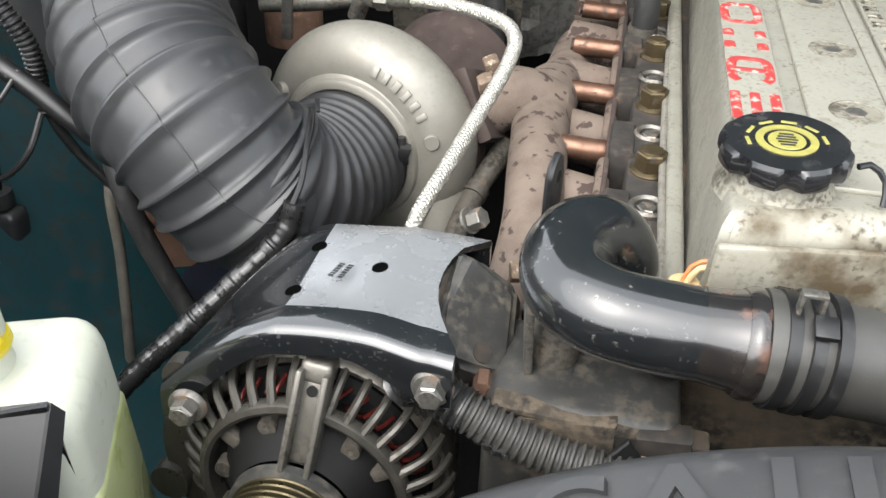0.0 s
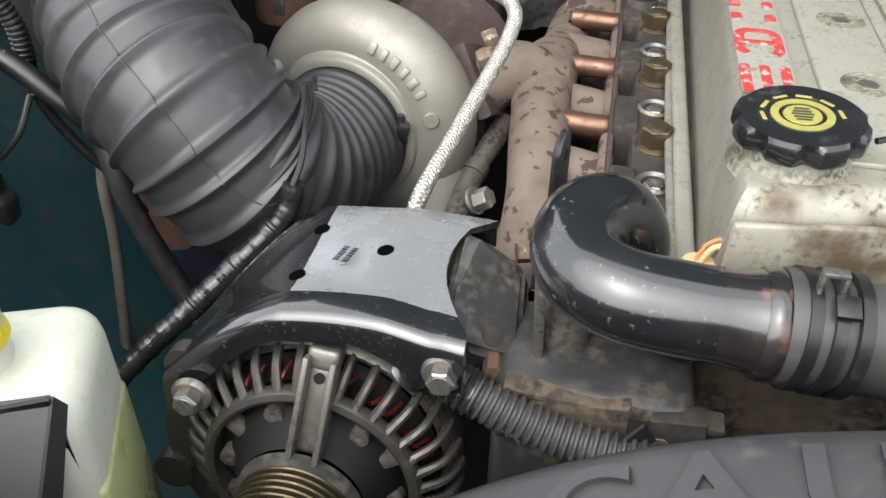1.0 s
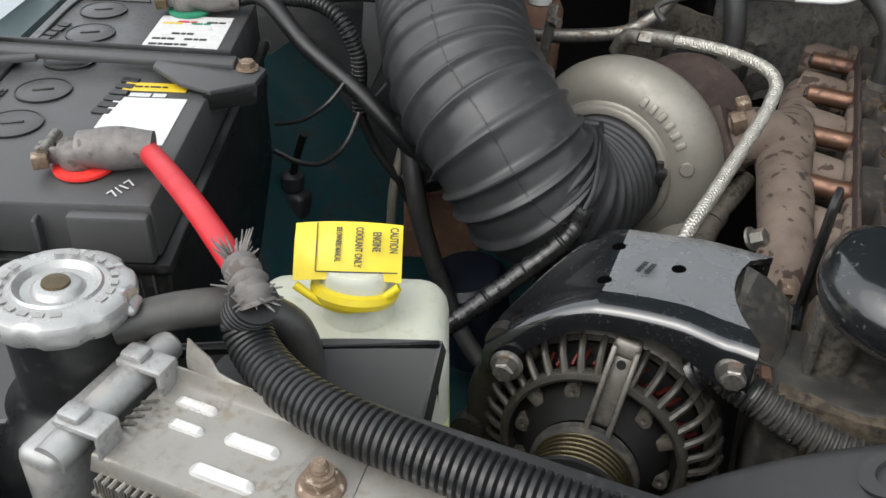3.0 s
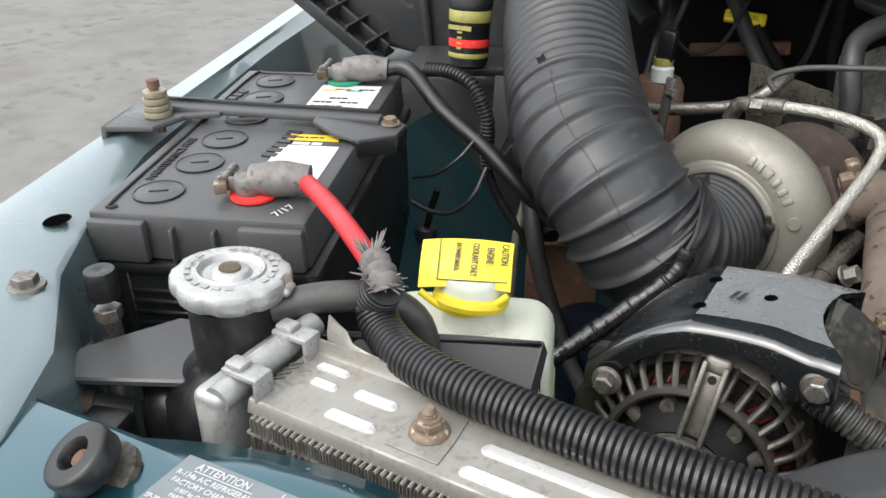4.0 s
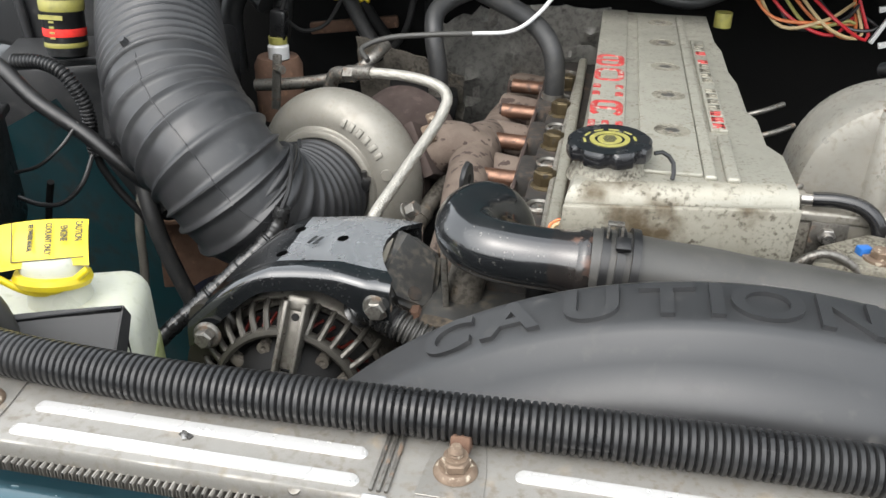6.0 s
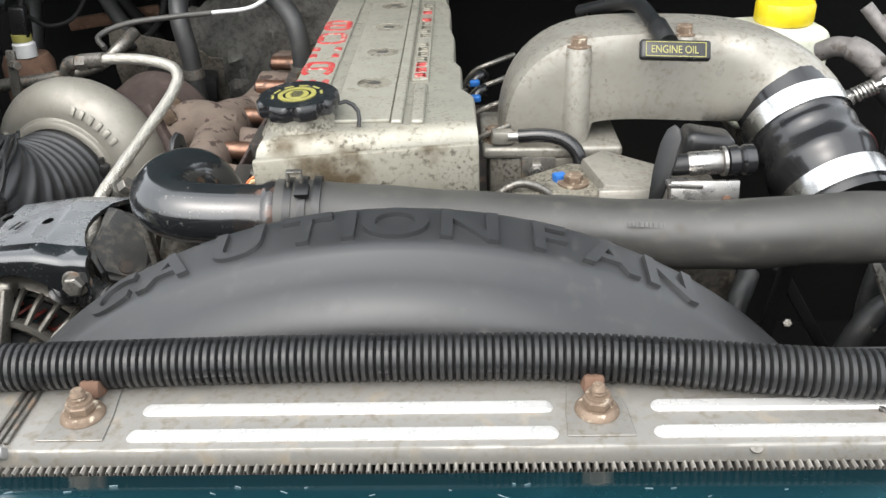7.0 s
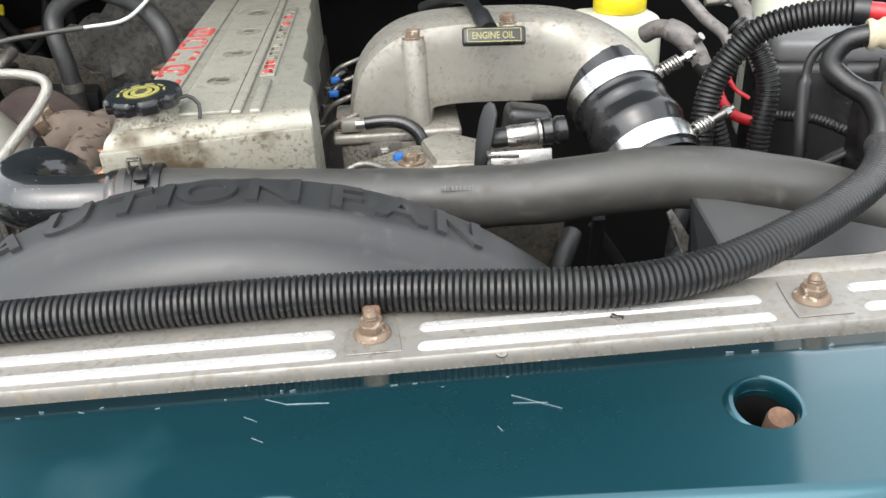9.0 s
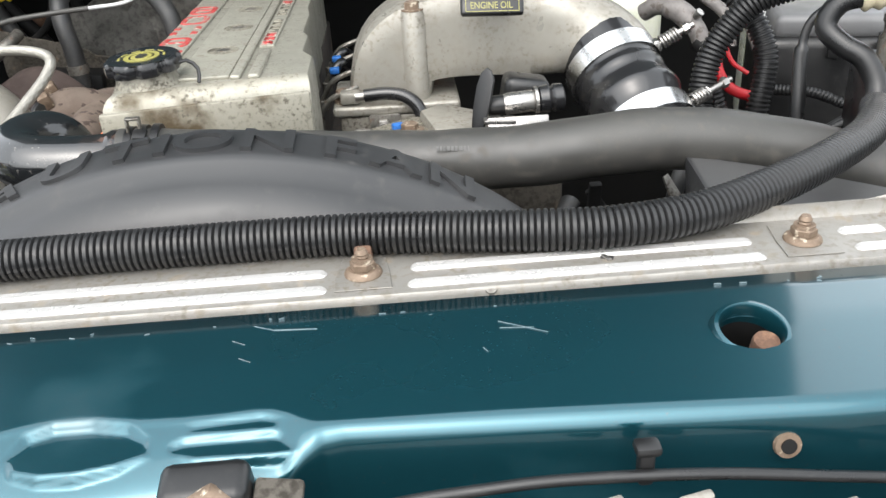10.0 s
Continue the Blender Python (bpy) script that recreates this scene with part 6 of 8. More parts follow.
def head_bolt(y, tall):
    b = thing("head_bolt", (-0.128, y, 1.085), "oily yellowed head bolt in its recess" if tall else "sunken rusty head stud nut", "bolt", group="cylinder head bolts")
    m = pose(-0.128, y, 1.089)
    if tall:
        part("washer", lathe([(0.0145, 0), (0.0145, 0.002), (0.0115, 0.004), (0, 0.004)], m, 24), "brass", b)
        part("hex", bm_join(hexa(0.0118, 0.015, m @ pose(0, 0, 0.003, 0, 0, 12), 0.001), lathe([(0.0085, 0.018), (0.008, 0.0195), (0, 0.0195)], m, 20)), "brass", b)
    else:
        part("rim", lathe([(0.0135, -0.004), (0.0140, 0.004), (0.0120, 0.006), (0.0095, 0.004), (0.009, -0.002), (0, -0.002)], m, 28), "steel_old", b)
        part("nut", hexa(0.0075, 0.006, m @ pose(0, 0, -0.002), 0.0008), "steel_old", b)


for k in range(9):
    head_bolt(0.424 + 0.0555 * k, k % 2 == 1)

# ---- valve cover ----
VC = thing("valve_cover", (-0.01, 0.58, 1.09), "cast aluminium valve cover with scalloped side and oil stains", "valve cover")
right = [(0.081, 0.318), (0.080, 0.395), (0.069, 0.418), (0.069, 0.485), (0.062, 0.507), (0.062, 0.60), (0.057, 0.64), (0.057, 0.73), (0.052, 0.77), (0.052, 0.92)]
left = [(-0.086, 0.92), (-0.094, 0.40), (-0.100, 0.288)]


LEVELS = [(1.085, 1.10, -0.006), (1.118, 1.06, -0.004), (1.148, 1.02, -0.002), (1.160, 1.003, -0.0008), (1.1665, 0.992, 0.0012), (1.1708, 0.975, 0.0042), (1.1738, 0.950, 0.0082), (1.1752, 0.925, 0.0118), (1.1755, 0.90, 0.0155)]


def cover_body():
    bm = bmesh.new()
    out = right + left
    c = Vector((-0.012, 0.60))
    rings = []
    for z, fx, dy in LEVELS:
        ring = []
        for x, y in out:
            xx = c.x + (x - c.x) * (fx if x < c.x else 1 - (1 - fx) * 0.35 if fx < 1 else 1.0 + (fx - 1) * 0.15)
            yy = y + (dy if y < 0.35 else -dy if y > 0.9 else 0)
            ring.append(bm.verts.new((xx, yy, z)))
        rings.append(ring)
    n = len(out)
    for p, q in zip(rings, rings[1:]):
        for k in range(n):
            bm.faces.new((p[k], p[(k + 1) % n], q[(k + 1) % n], q[k]))
    bm.faces.new(rings[-1])
    bmesh.ops.bevel(bm, geom=[e for e in bm.edges if e.calc_length() > 0 and abs(e.verts[0].co.z - e.verts[1].co.z) > 0.003 and e.calc_face_angle(0) > 0.3], offset=0.004, segments=2, affect="EDGES")
    return bm


part("body", cover_body(), "cast_cover", VC, sharp=32)
part("front_face", rbox((0.184, 0.006, 0.087), pose(-0.010, 0.2952, 1.1222, 2.5, 0, 9.3), 0.0025, 2), "cover_front", VC, "oily stained front face")
lip_rows = []
for z, fx, dy in LEVELS[3:]:
    x0, x1 = -0.012 - 0.088 * fx + 0.006, -0.012 + 0.093 * (1 - (1 - fx) * 0.35) - 0.008
    lip_rows.append([(x0 + (x1 - x0) * u, 0.2890 + 0.0290 * u + dy - 0.0006, z + 0.0005) for u in np.linspace(0, 1, 9)])
part("front_lip", grid_sheet(lip_rows, 0.0004), "cover_front", VC, "oily stained rounded front edge", sharp=60)
part("left_flange", rbox((0.012, 0.60, 0.016), pose(-0.111, 0.615, 1.097), 0.004, 3), "cast_cover", VC)
part("gasket", tube([(-0.1185, 0.320, 1.100), (-0.1195, 0.5, 1.100), (-0.116, 0.75, 1.100), (-0.113, 0.91, 1.100)], 0.0028, seg=8), "cast", VC)
TZ = 1.1755
part("letter_strip", rbox((0.034, 0.50, 0.0035), pose(-0.073, 0.655, TZ + 0.0012), 0.0015), "cast_cover", VC)
part("centre_pad", rbox((0.050, 0.56, 0.0042), pose(-0.018, 0.610, TZ + 0.0016), 0.002), "cast_cover", VC)
part("side_rib", rbox((0.010, 0.56, 0.0050), pose(0.0125, 0.606, TZ + 0.0016), 0.0022, 3), "cast_cover", VC)
part("side_rib", rbox((0.011, 0.10, 0.0055), pose(0.0300, 0.374, TZ + 0.0018), 0.0024, 3), "cast_cover", VC)
part("name_strip", rbox((0.016, 0.32, 0.0040), pose(0.0285, 0.600, TZ + 0.0014), 0.0015), "cast_cover", VC)
# red maker's marks drawn as plain outlined shapes
def stroke(m, pts, w=0.0034):
    """A flat rounded stroke through points of a mark's own plane."""
    bm = tube([m @ Vector((x, y, 0)) for x, y in pts], w, 0.002, 10)
    for v in bm.verts:
        v.co.z = TZ + 0.0030 + (v.co.z - TZ - 0.0030) * 0.28
    return bm


def loop(w, l, gap=0.0):
    """An oblong outline, left open by gap of its turn."""
    return [(w * math.copysign(abs(math.cos(a)) ** 0.5, math.cos(a)), l * math.copysign(abs(math.sin(a)) ** 0.5, math.sin(a))) for a in np.linspace(-math.pi / 2 + gap, 1.5 * math.pi - gap, 25)]


for k in range(5):
    m = pose(-0.074, 0.422 + 0.0560 * k, TZ + 0.0030)
    if k == 0:
        bits = [stroke(m, [(x, -0.019), (x, 0.0), (x, 0.018)]) for x in (-0.0125, 0.0, 0.0125)]
    elif k == 2:
        bits = [stroke(m, [(x, y - 0.005), (x, y), (x, y + 0.005)], 0.0040) for x in (-0.0115, 0.0115) for y in (-0.012, 0.012)]
    else:
        bits = [stroke(m, loop(0.0125, 0.0195, 0.5 if k == 1 else 0.0))]
        if k != 3:
            bits.append(stroke(m, [(-0.010, 0.0), (0.0, 0.0), (0.010, 0.0)]))
    for b in bits:
        part("red_mark", b, "red_paint", VC)
for k in range(17):
    if k in (7, 13):
        continue
    y = 0.448 + 0.0178 * k
    part("small_mark", bm_join(rbox((0.011, 0.004, 0.0014), pose(0.0285, y - 0.0035, TZ + 0.0036), 0.0004, 1), rbox((0.011, 0.004, 0.0014), pose(0.0285, y + 0.0035, TZ + 0.0036), 0.0004, 1), rbox((0.0035, 0.011, 0.0014), pose(0.0250 if k % 3 else 0.032, y, TZ + 0.0036), 0.0004, 1)), "red_paint" if k < 3 or 11 < k < 15 else "cast_oily", VC)
for y in (0.427, 0.530, 0.632, 0.735, 0.838):
    sc = part("recess", lathe([(0.0165, 0.0042), (0.0150, 0.0046), (0.0138, 0.0038), (0.0135, 0.0), (0.0, -0.0002)], pose(-0.014, y, TZ - 0.0004), 36), "cast_oily", VC)
    part("cover_bolt", bm_join(hexa(0.0075, 0.0045, pose(-0.014, y, TZ - 0.0004)), lathe([(0.0105, 0), (0.010, 0.0012), (0, 0.0012)], pose(-0.014, y, TZ), 24)), "steel_old", sc)

CAPX = pose(-0.0690, 0.335, 1.1830, 2, -2, 0) @ Matrix.Scale(0.94, 4)
oc = thing("oil_filler_cap", CAPX.translation, "black lobed oil filler cap with a worn yellow emblem", "oil cap")
part("neck", lathe([(0.036, -0.014), (0.033, -0.009), (0.030, -0.004), (0.028, 0.006), (0, 0.006)], CAPX, 40), "cast_oily", oc)
grip = part("grip", lathe([(0.0300, 0.0055), (0.0360, 0.0060), (0.0370, 0.0085), (0.0370, 0.0145), (0.0362, 0.0172), (0.0335, 0.0190), (0.0290, 0.0185), (0.0, 0.0185)], CAPX, 96, 8, 0.0050, 0.034), "cap_plastic", oc)
part("emblem_ring", lathe([(0.0172, 0.0185), (0.0172, 0.0191), (0.0128, 0.0191), (0.0128, 0.0185)], CAPX, 48, caps=False), "emblem", grip)
part("emblem_disc", lathe([(0.0105, 0.0185), (0.0102, 0.0191), (0.0, 0.0191)], CAPX, 32), "emblem", grip)
for k in range(6):
    a = math.radians(k * 36 + 10)
    part("emblem_arc", rbox((0.0024, 0.009, 0.0006), CAPX @ pose(0.0215 * math.cos(a), 0.0215 * math.sin(a), 0.0187, 0, 0, math.degrees(a)), 0.0003, 1), "emblem", grip)
for k in range(5):
    part("emblem_print", rbox((0.012 - 0.002 * abs(k - 2), 0.0014, 0.0004), CAPX @ pose(0, -0.006 + 0.003 * k, 0.0193), 0), "ink_black", grip)
part("tether", tube([(-0.034, 0.323, 1.196), (-0.026, 0.326, 1.196), (-0.018, 0.323, 1.188), (-0.018, 0.316, 1.178)], 0.0018, seg=8), "plastic", oc)

# ---- alternator ----
AC = Vector((-0.311, 0.231, 0.992))
AM = axis(AC, (0.0, -1.0, 0.10)) @ Matrix.Rotation(radians(-15), 4, "Z") @ Matrix.Scale(1.09, 4)      # z towards the pulley
ALT = thing("alternator", (-0.31, 0.28, 0.90), "dusty alternator with slotted cage, copper windings and pulley", "alternator")
part("rear_body", lathe([(0.060, -0.115), (0.068, -0.105), (0.072, -0.06), (0.0750, -0.03), (0.0750, -0.012), (0.068, -0.006)], AM, 48, caps=False), "cast_dark", ALT)
cage = part("cage_shell", lathe([(0.0770, -0.034), (0.0792, -0.022), (0.0794, -0.010), (0.0790, -0.0040), (0.0780, -0.0015), (0.0760, -0.0010), (0.0745, -0.0030), (0.073, -0.012)], AM, 72, caps=False), "alt_cast", ALT)
part("inner_ring", lathe([(0.0610, 0.0150), (0.0618, 0.0200), (0.0605, 0.0228), (0.0575, 0.0240), (0.0552, 0.0228), (0.0545, 0.012)], AM, 64, caps=False), "alt_bar", cage)
for k in range(36):
    m = AM @ Matrix.Rotation(radians(10 * k), 4, "Z")
    line_bar = [m @ Vector(p) for p in ((0.0782, 0, -0.0060), (0.0766, 0, 0.0030), (0.0715, 0, 0.0118), (0.0595, 0, 0.0195))]
    part("cage_bar", tube(line_bar, lambda s, l: 0.0026 + 0.0006 * abs(2 * s / l - 1), 0.004, 8), "alt_bar", cage)
part("winding", lathe([(0.0640, -0.012), (0.0660, -0.006), (0.0620, 0.000), (0.0540, 0.002), (0.0490, -0.006)], AM, 48, caps=False), "plastic_dull", ALT)
wr = random.Random(21)
for k in range(44):
    if abs(8 * k - 105) > 44 and abs(8 * k - 40) > 10:
        continue
    m = AM @ Matrix.Rotation(radians(8 * k + wr.uniform(-2, 2)), 4, "Z")
    part("winding_loop", tube([m @ Vector((0.0645, -0.004, 0.000)), m @ Vector((0.059, 0.001 + wr.gauss(0, 0.001), 0.0085)), m @ Vector((0.052, 0.004, 0.001))], 0.0014, 0.004, 6), "copper", ALT)
part("back_plate", lathe([(0.0550, 0.006), (0.0550, 0.011), (0.0, 0.011)], AM, 48), "plastic_dull", ALT)
for k in range(6):
    m = AM @ Matrix.Rotation(radians(60 * k + 42), 4, "Z")
    part("spoke", rbox((0.022, 0.009, 0.008), m @ pose(0.047, 0, 0.0165, 0, 6), 0.002, 2), "cast_dark", ALT)
    part("plate_boss", lathe([(0.0055, 0.018), (0.0052, 0.0265), (0.0022, 0.0265), (0, 0.0245)], m @ Matrix.Rotation(radians(26), 4, "Z") @ pose(0.0465, 0, -0.004), 18), "cast_dark", ALT)
TB = AM @ Matrix.Rotation(radians(9), 4, "Z")
tab = part("tab", bm_join(rbox((0.013, 0.050, 0.006), TB @ pose(0, 0.057, 0.0225, -22), 0.002, 2), rbox((0.017, 0.012, 0.016), TB @ pose(0, 0.079, 0.010, -22), 0.003, 3)), "tab_cast", ALT)
for sx in (-1, 1):
    part("tab_flange", rbox((0.0036, 0.056, 0.016), TB @ pose(0.0070 * sx, 0.057, 0.0262, -22), 0.0016, 2), "tab_cast", tab)
part("tab_hole", lathe([(0.0030, 0), (0.0030, 0.0008), (0, 0.0008)], TB @ pose(0, 0.0720, 0.0198, -22), 16), "plastic_dull", tab)
# smooth cast shoulder over the cage, under the bracket
part("shoulder", grid_sheet([[AM @ Vector((r * math.cos(a), r * math.sin(a), z)) for a in np.linspace(radians(70), radians(148), 16)] for r, z in ((0.083, -0.030), (0.0845, -0.016), (0.0835, -0.006), (0.0810, 0.001), (0.0785, 0.0035))], 0.002), "tab_cast", ALT)
for a in (155, -28, -150):
    m = AM @ Matrix.Rotation(radians(a), 4, "Z")
    part("ear", bm_join(rbox((0.030, 0.026, 0.018), m @ pose(0.080, 0, -0.002), 0.007, 3), lathe([(0.012, 0), (0.012, 0.010), (0, 0.010)], m @ pose(0.090, 0, 0.004), 24)), "alt_cast", ALT)
part("lower_lip", grid_sheet([[AM @ Vector((r * math.cos(a), r * math.sin(a), z)) for a in np.linspace(radians(160), radians(232), 14)] for r, z in ((0.070, 0.006), (0.080, 0.010), (0.090, 0.008), (0.092, 0.002))], 0.003), "alt_cast", ALT)
grooves = []
for k in range(6):
    grooves += [(0.0322, 0.0385 + 0.0043 * k), (0.0316, 0.0393 + 0.0043 * k), (0.0284, 0.0407 + 0.0043 * k), (0.0316, 0.0421 + 0.0043 * k)]
PM = AM @ pose(0, 0, 0.006)
pul = part("pulley", lathe([(0.031, 0.034)] + grooves + [(0.0312, 0.0655)], PM, 56, caps=False), "pulley", ALT, "worn brassy pulley grooves", sharp=20)
part("front_rim", lathe([(0.0315, 0.0640), (0.0350, 0.0645), (0.0350, 0.0680), (0.0310, 0.0690), (0.0270, 0.0660), (0.0240, 0.050), (0.012, 0.050), (0.012, 0.060), (0, 0.060)], PM, 56), "plastic", pul)
part("rear_rim", lathe([(0.0, 0.0300), (0.0310, 0.0300), (0.0350, 0.0312), (0.0350, 0.0362), (0.0318, 0.0380)], PM, 56, caps=False), "arm_cast", pul)
part("pulley_shroud", lathe([(0.050, 0.010), (0.0470, 0.018), (0.0400, 0.026), (0.0345, 0.0345)], AM, 48, caps=False), "plastic_dull", pul)

# ---- alternator bracket: glossy black saddle ----
BR = thing("alternator_bracket", (-0.31, 0.28, 1.05), "glossy black pressed steel alternator bracket", "bracket")


def plate_z(x):
    """Height of the plate: flat, with a bent-down wing beyond the crease."""
    if x > -0.328:
        return 1.1010 + 0.150 * (min(x, -0.27) + 0.328)
    return 1.1010 - 0.30 * (-0.328 - x) - 5.0 * (-0.328 - x) ** 2


def saddle():
    """Plate, tight fold, and a front flange that follows the arch down to the two bolts."""
    xs = list(np.linspace(-0.398, -0.3305, 14)) + [-0.328, -0.3255] + list(np.linspace(-0.318, -0.224, 16))
    rows = [[] for _ in range(17)]
    for x in xs:
        u = (x + 0.398) / 0.174
        z = plate_z(x)
        yb = 0.255 + 0.085 * math.sin(min(1.0, u / 0.36) * math.pi / 2) if u < 0.36 else 0.340 - 0.010 * (u - 0.36)
        yf = 0.2145 + 0.010 * math.sin(math.pi * u)
        zlow = min(z - 0.012, 1.032 + 0.050 * u + 0.040 * math.sin(math.pi * min(1, max(0, (u - 0.04) / 0.86))))
        lift = 0.0055 * math.sin(math.pi * min(1.0, u * 1.1)) if u < 0.9 else 0.0017
        pts = [(yb + 0.003, z - 0.020), (yb + 0.003, z - 0.005), (yb, z - 0.001)]
        pts += [(yb + (yf + 0.012 - yb) * k / 8, z + lift * (0.0, 0.0, 0.0, 0.0, 0.0, 0.1, 0.45, 1.0)[k - 1]) for k in range(1, 9)]
        z += lift
        pts += [(yf + 0.006, z - 0.0008), (yf + 0.0025, z - 0.003), (yf + 0.0006, z - 0.0065), (yf, z - 0.011), (yf - 0.0005, (z - 0.011) * 0.5 + zlow * 0.5 if zlow < z - 0.013 else z - 0.0115), (yf - 0.001, zlow)]
        for k, (r, (y, zz)) in enumerate(zip(rows, pts)):
            bite = 0.022 * math.sin(math.pi * min(1.0, max(0.0, (y - 0.226) / 0.124))) if 2 < k < 12 else 0.0
            r.append((x - bite * max(0.0, (u - 0.6) / 0.4) ** 2, y, zz))
    return grid_sheet(rows, 0.004)


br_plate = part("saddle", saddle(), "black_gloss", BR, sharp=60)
br_plate.data.materials.append(M["glare_plate"])       # sky reflection on the flat, put in as a bright colour
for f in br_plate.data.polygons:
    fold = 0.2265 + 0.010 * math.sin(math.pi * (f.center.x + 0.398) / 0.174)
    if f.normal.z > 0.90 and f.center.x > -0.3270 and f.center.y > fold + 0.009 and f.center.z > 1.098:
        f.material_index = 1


def saddle_top(x, y):
    """The highest point of the saddle at a place of the plan, and its slope."""
    best = (-9.0, Vector((0, 0, 1)))
    for f in br_plate.data.polygons:
        vs = [br_plate.data.vertices[i].co for i in f.vertices]
        if f.normal.z > 0.5 and min(v.x for v in vs) <= x <= max(v.x for v in vs) and min(v.y for v in vs) <= y <= max(v.y for v in vs):
            n = f.normal.copy()
            best = max(best, (f.center.z - (n.x * (x - f.center.x) + n.y * (y - f.center.y)) / n.z, n), key=lambda b: b[0])
    return best


for x, y in ((-0.3300, 0.312), (-0.284, 0.291), (-0.3300, 0.266)):
    zt, n = saddle_top(x, y)
    part("hole", lathe([(0.0052, -0.001), (0.0050, 0.0004), (0, 0.0004)], axis((x, y, zt), n), 28), "hole_black", br_plate)
sm2 = frame_of((-0.312, 0.276, 1.1078), (0.25, 0.95, 0.02), (-0.15, 0, 1))
for k in range(2):
    part("stamped_mark", bars([0.0018, 0.0012, 0.0018, 0.0014, 0.0018, 0.0012], 0.0036, sm2 @ pose(0.0, -0.004 - 0.0062 * k, 0), 0.25, 0.0003), "plastic", br_plate)
bb = thing("bracket_bolt", (-0.379, 0.212, 1.046), "grey hex flange bolt on the alternator bracket", "bolt", group="alternator bolts")
part("washer", lathe([(0.0118, 0), (0.0118, 0.0015), (0.0100, 0.004), (0, 0.004)], Matrix(), 28), "steel_old", bb)
part("hex", bm_join(hexa(0.0080, 0.0085, pose(0, 0, 0.003), 0.001), lathe([(0.006, 0), (0.0055, 0.001), (0, 0.001)], pose(0, 0, 0.0112), 20)), "steel_old", bb)
for o in bb.children:
    o.matrix_parent_inverse = Matrix()
bb.location = (0, 0, 0)
bb.matrix_basis = axis((-0.379, 0.2125, 1.047), (0.05, -1, 0.12), 0.3)
copy_thing(bb, axis((-0.2345, 0.2185, 1.0905), (0.02, -1, 0.12), 0.1))

arm = thing("belt_tensioner_arm", (-0.22, 0.28, 1.0), "dusty black cast tensioner arm beside the bracket", "tensioner")


def casting(corners, bevel):
    # a convex block through its corners, edges rounded
    bm = bmesh.new()
    for p in corners:
        bm.verts.new(p)
    bmesh.ops.convex_hull(bm, input=bm.verts[:])
    bmesh.ops.dissolve_limit(bm, angle_limit=0.05, verts=bm.verts[:], edges=bm.edges[:])
    bmesh.ops.bevel(bm, geom=bm.edges[:], offset=bevel, segments=3, affect="EDGES")
    return bm


part("block", casting([(-0.2340, 0.315, 1.1110), (-0.2035, 0.315, 1.0890), (-0.2000, 0.275, 1.0665), (-0.2320, 0.262, 1.0840), (-0.2440, 0.318, 1.1080), (-0.2440, 0.264, 1.0960),
                       (-0.2300, 0.2530, 1.0772), (-0.2020, 0.2620, 1.0615), (-0.2460, 0.345, 1.0700), (-0.2020, 0.340, 1.0600), (-0.2440, 0.268, 1.0300), (-0.2010, 0.280, 1.0200), (-0.2300, 0.258, 1.0600)], 0.0035), "arm_cast", arm)
FN = (Vector((-0.2000, 0.275, 1.0665)) - Vector((-0.2340, 0.315, 1.1110))).cross(Vector((-0.2035, 0.315, 1.0890)) - Vector((-0.2340, 0.315, 1.1110))).normalized()
FN = FN if FN.y < 0 else -FN
part("hole", lathe([(0.0066, 0), (0.0066, 0.0010), (0, 0.0008)], axis(Vector((-0.2165, 0.2680, 1.0745)) + FN * 0.0008, FN), 24), "block", arm)
part("stud", hexa(0.0058, 0.014, axis((-0.2135, 0.262, 1.0630), (0.1, -1, 0.1))), "rust", arm)
part("end_boss", lathe([(0.0090, 0), (0.0090, 0.020), (0.0078, 0.022), (0, 0.022)], axis((-0.1985, 0.280, 1.0500), (-0.05, -0.95, 0.12)), 24), "steel_old", arm)
part("strap", rbox((0.005, 0.016, 0.105), pose(-0.190, 0.268, 1.085, 3, -3, 10), 0.001), "steel_old", arm)
part("end_bolt", bm_join(hexa(0.007, 0.01, axis((-0.240, 0.350, 1.110), (0.8, -0.2, 0.6))), lathe([(0.009, 0), (0.009, 0.002), (0, 0.002)], axis((-0.242, 0.351, 1.109), (0.8, -0.2, 0.6)), 20)), "steel_old", arm)

ear = thing("lifting_eye", (-0.19, 0.36, 1.05), "black steel engine lifting eye bolted to the head", "lifting eye")
part("eye", prism([(0.0, -0.085), (0.018, -0.085), (0.022, -0.02), (0.024, 0.012), (0.020, 0.026), (0.012, 0.031), (0.003, 0.028), (-0.004, 0.018), (-0.004, -0.01)], 0.006, frame_of((-0.197, 0.366, 1.122), (0.20, 0.98, 0.0), (0.98, -0.20, 0.0)), 0.003), "plastic", ear)
part("eye_hole", lathe([(0.0044, 0), (0.0042, 0.0006), (0, 0.0006)], axis((-0.1896, 0.3742, 1.1370), (0.98, -0.20, 0.0)), 20), "plastic_dull", ear)
part("foot", rbox((0.012, 0.030, 0.020), pose(-0.196, 0.352, 1.045), 0.003), "black_gloss", ear)
part("bolt", hexa(0.0075, 0.010, axis((-0.203, 0.352, 1.075), (-1, -0.3, 0))), "rusty_bolt", ear)
rod = thing("drain_tube", (-0.25, 0.40, 1.0), "dark steel tube running down beside the manifold", "tube")
part("tube", tube([(-0.252, 0.600, 1.030), (-0.262, 0.570, 1.020), (-0.2706, 0.5528, 1.008), (-0.280, 0.500, 0.985), (-0.288, 0.45, 0.95)], 0.0105, seg=16), "cast_dark", rod)
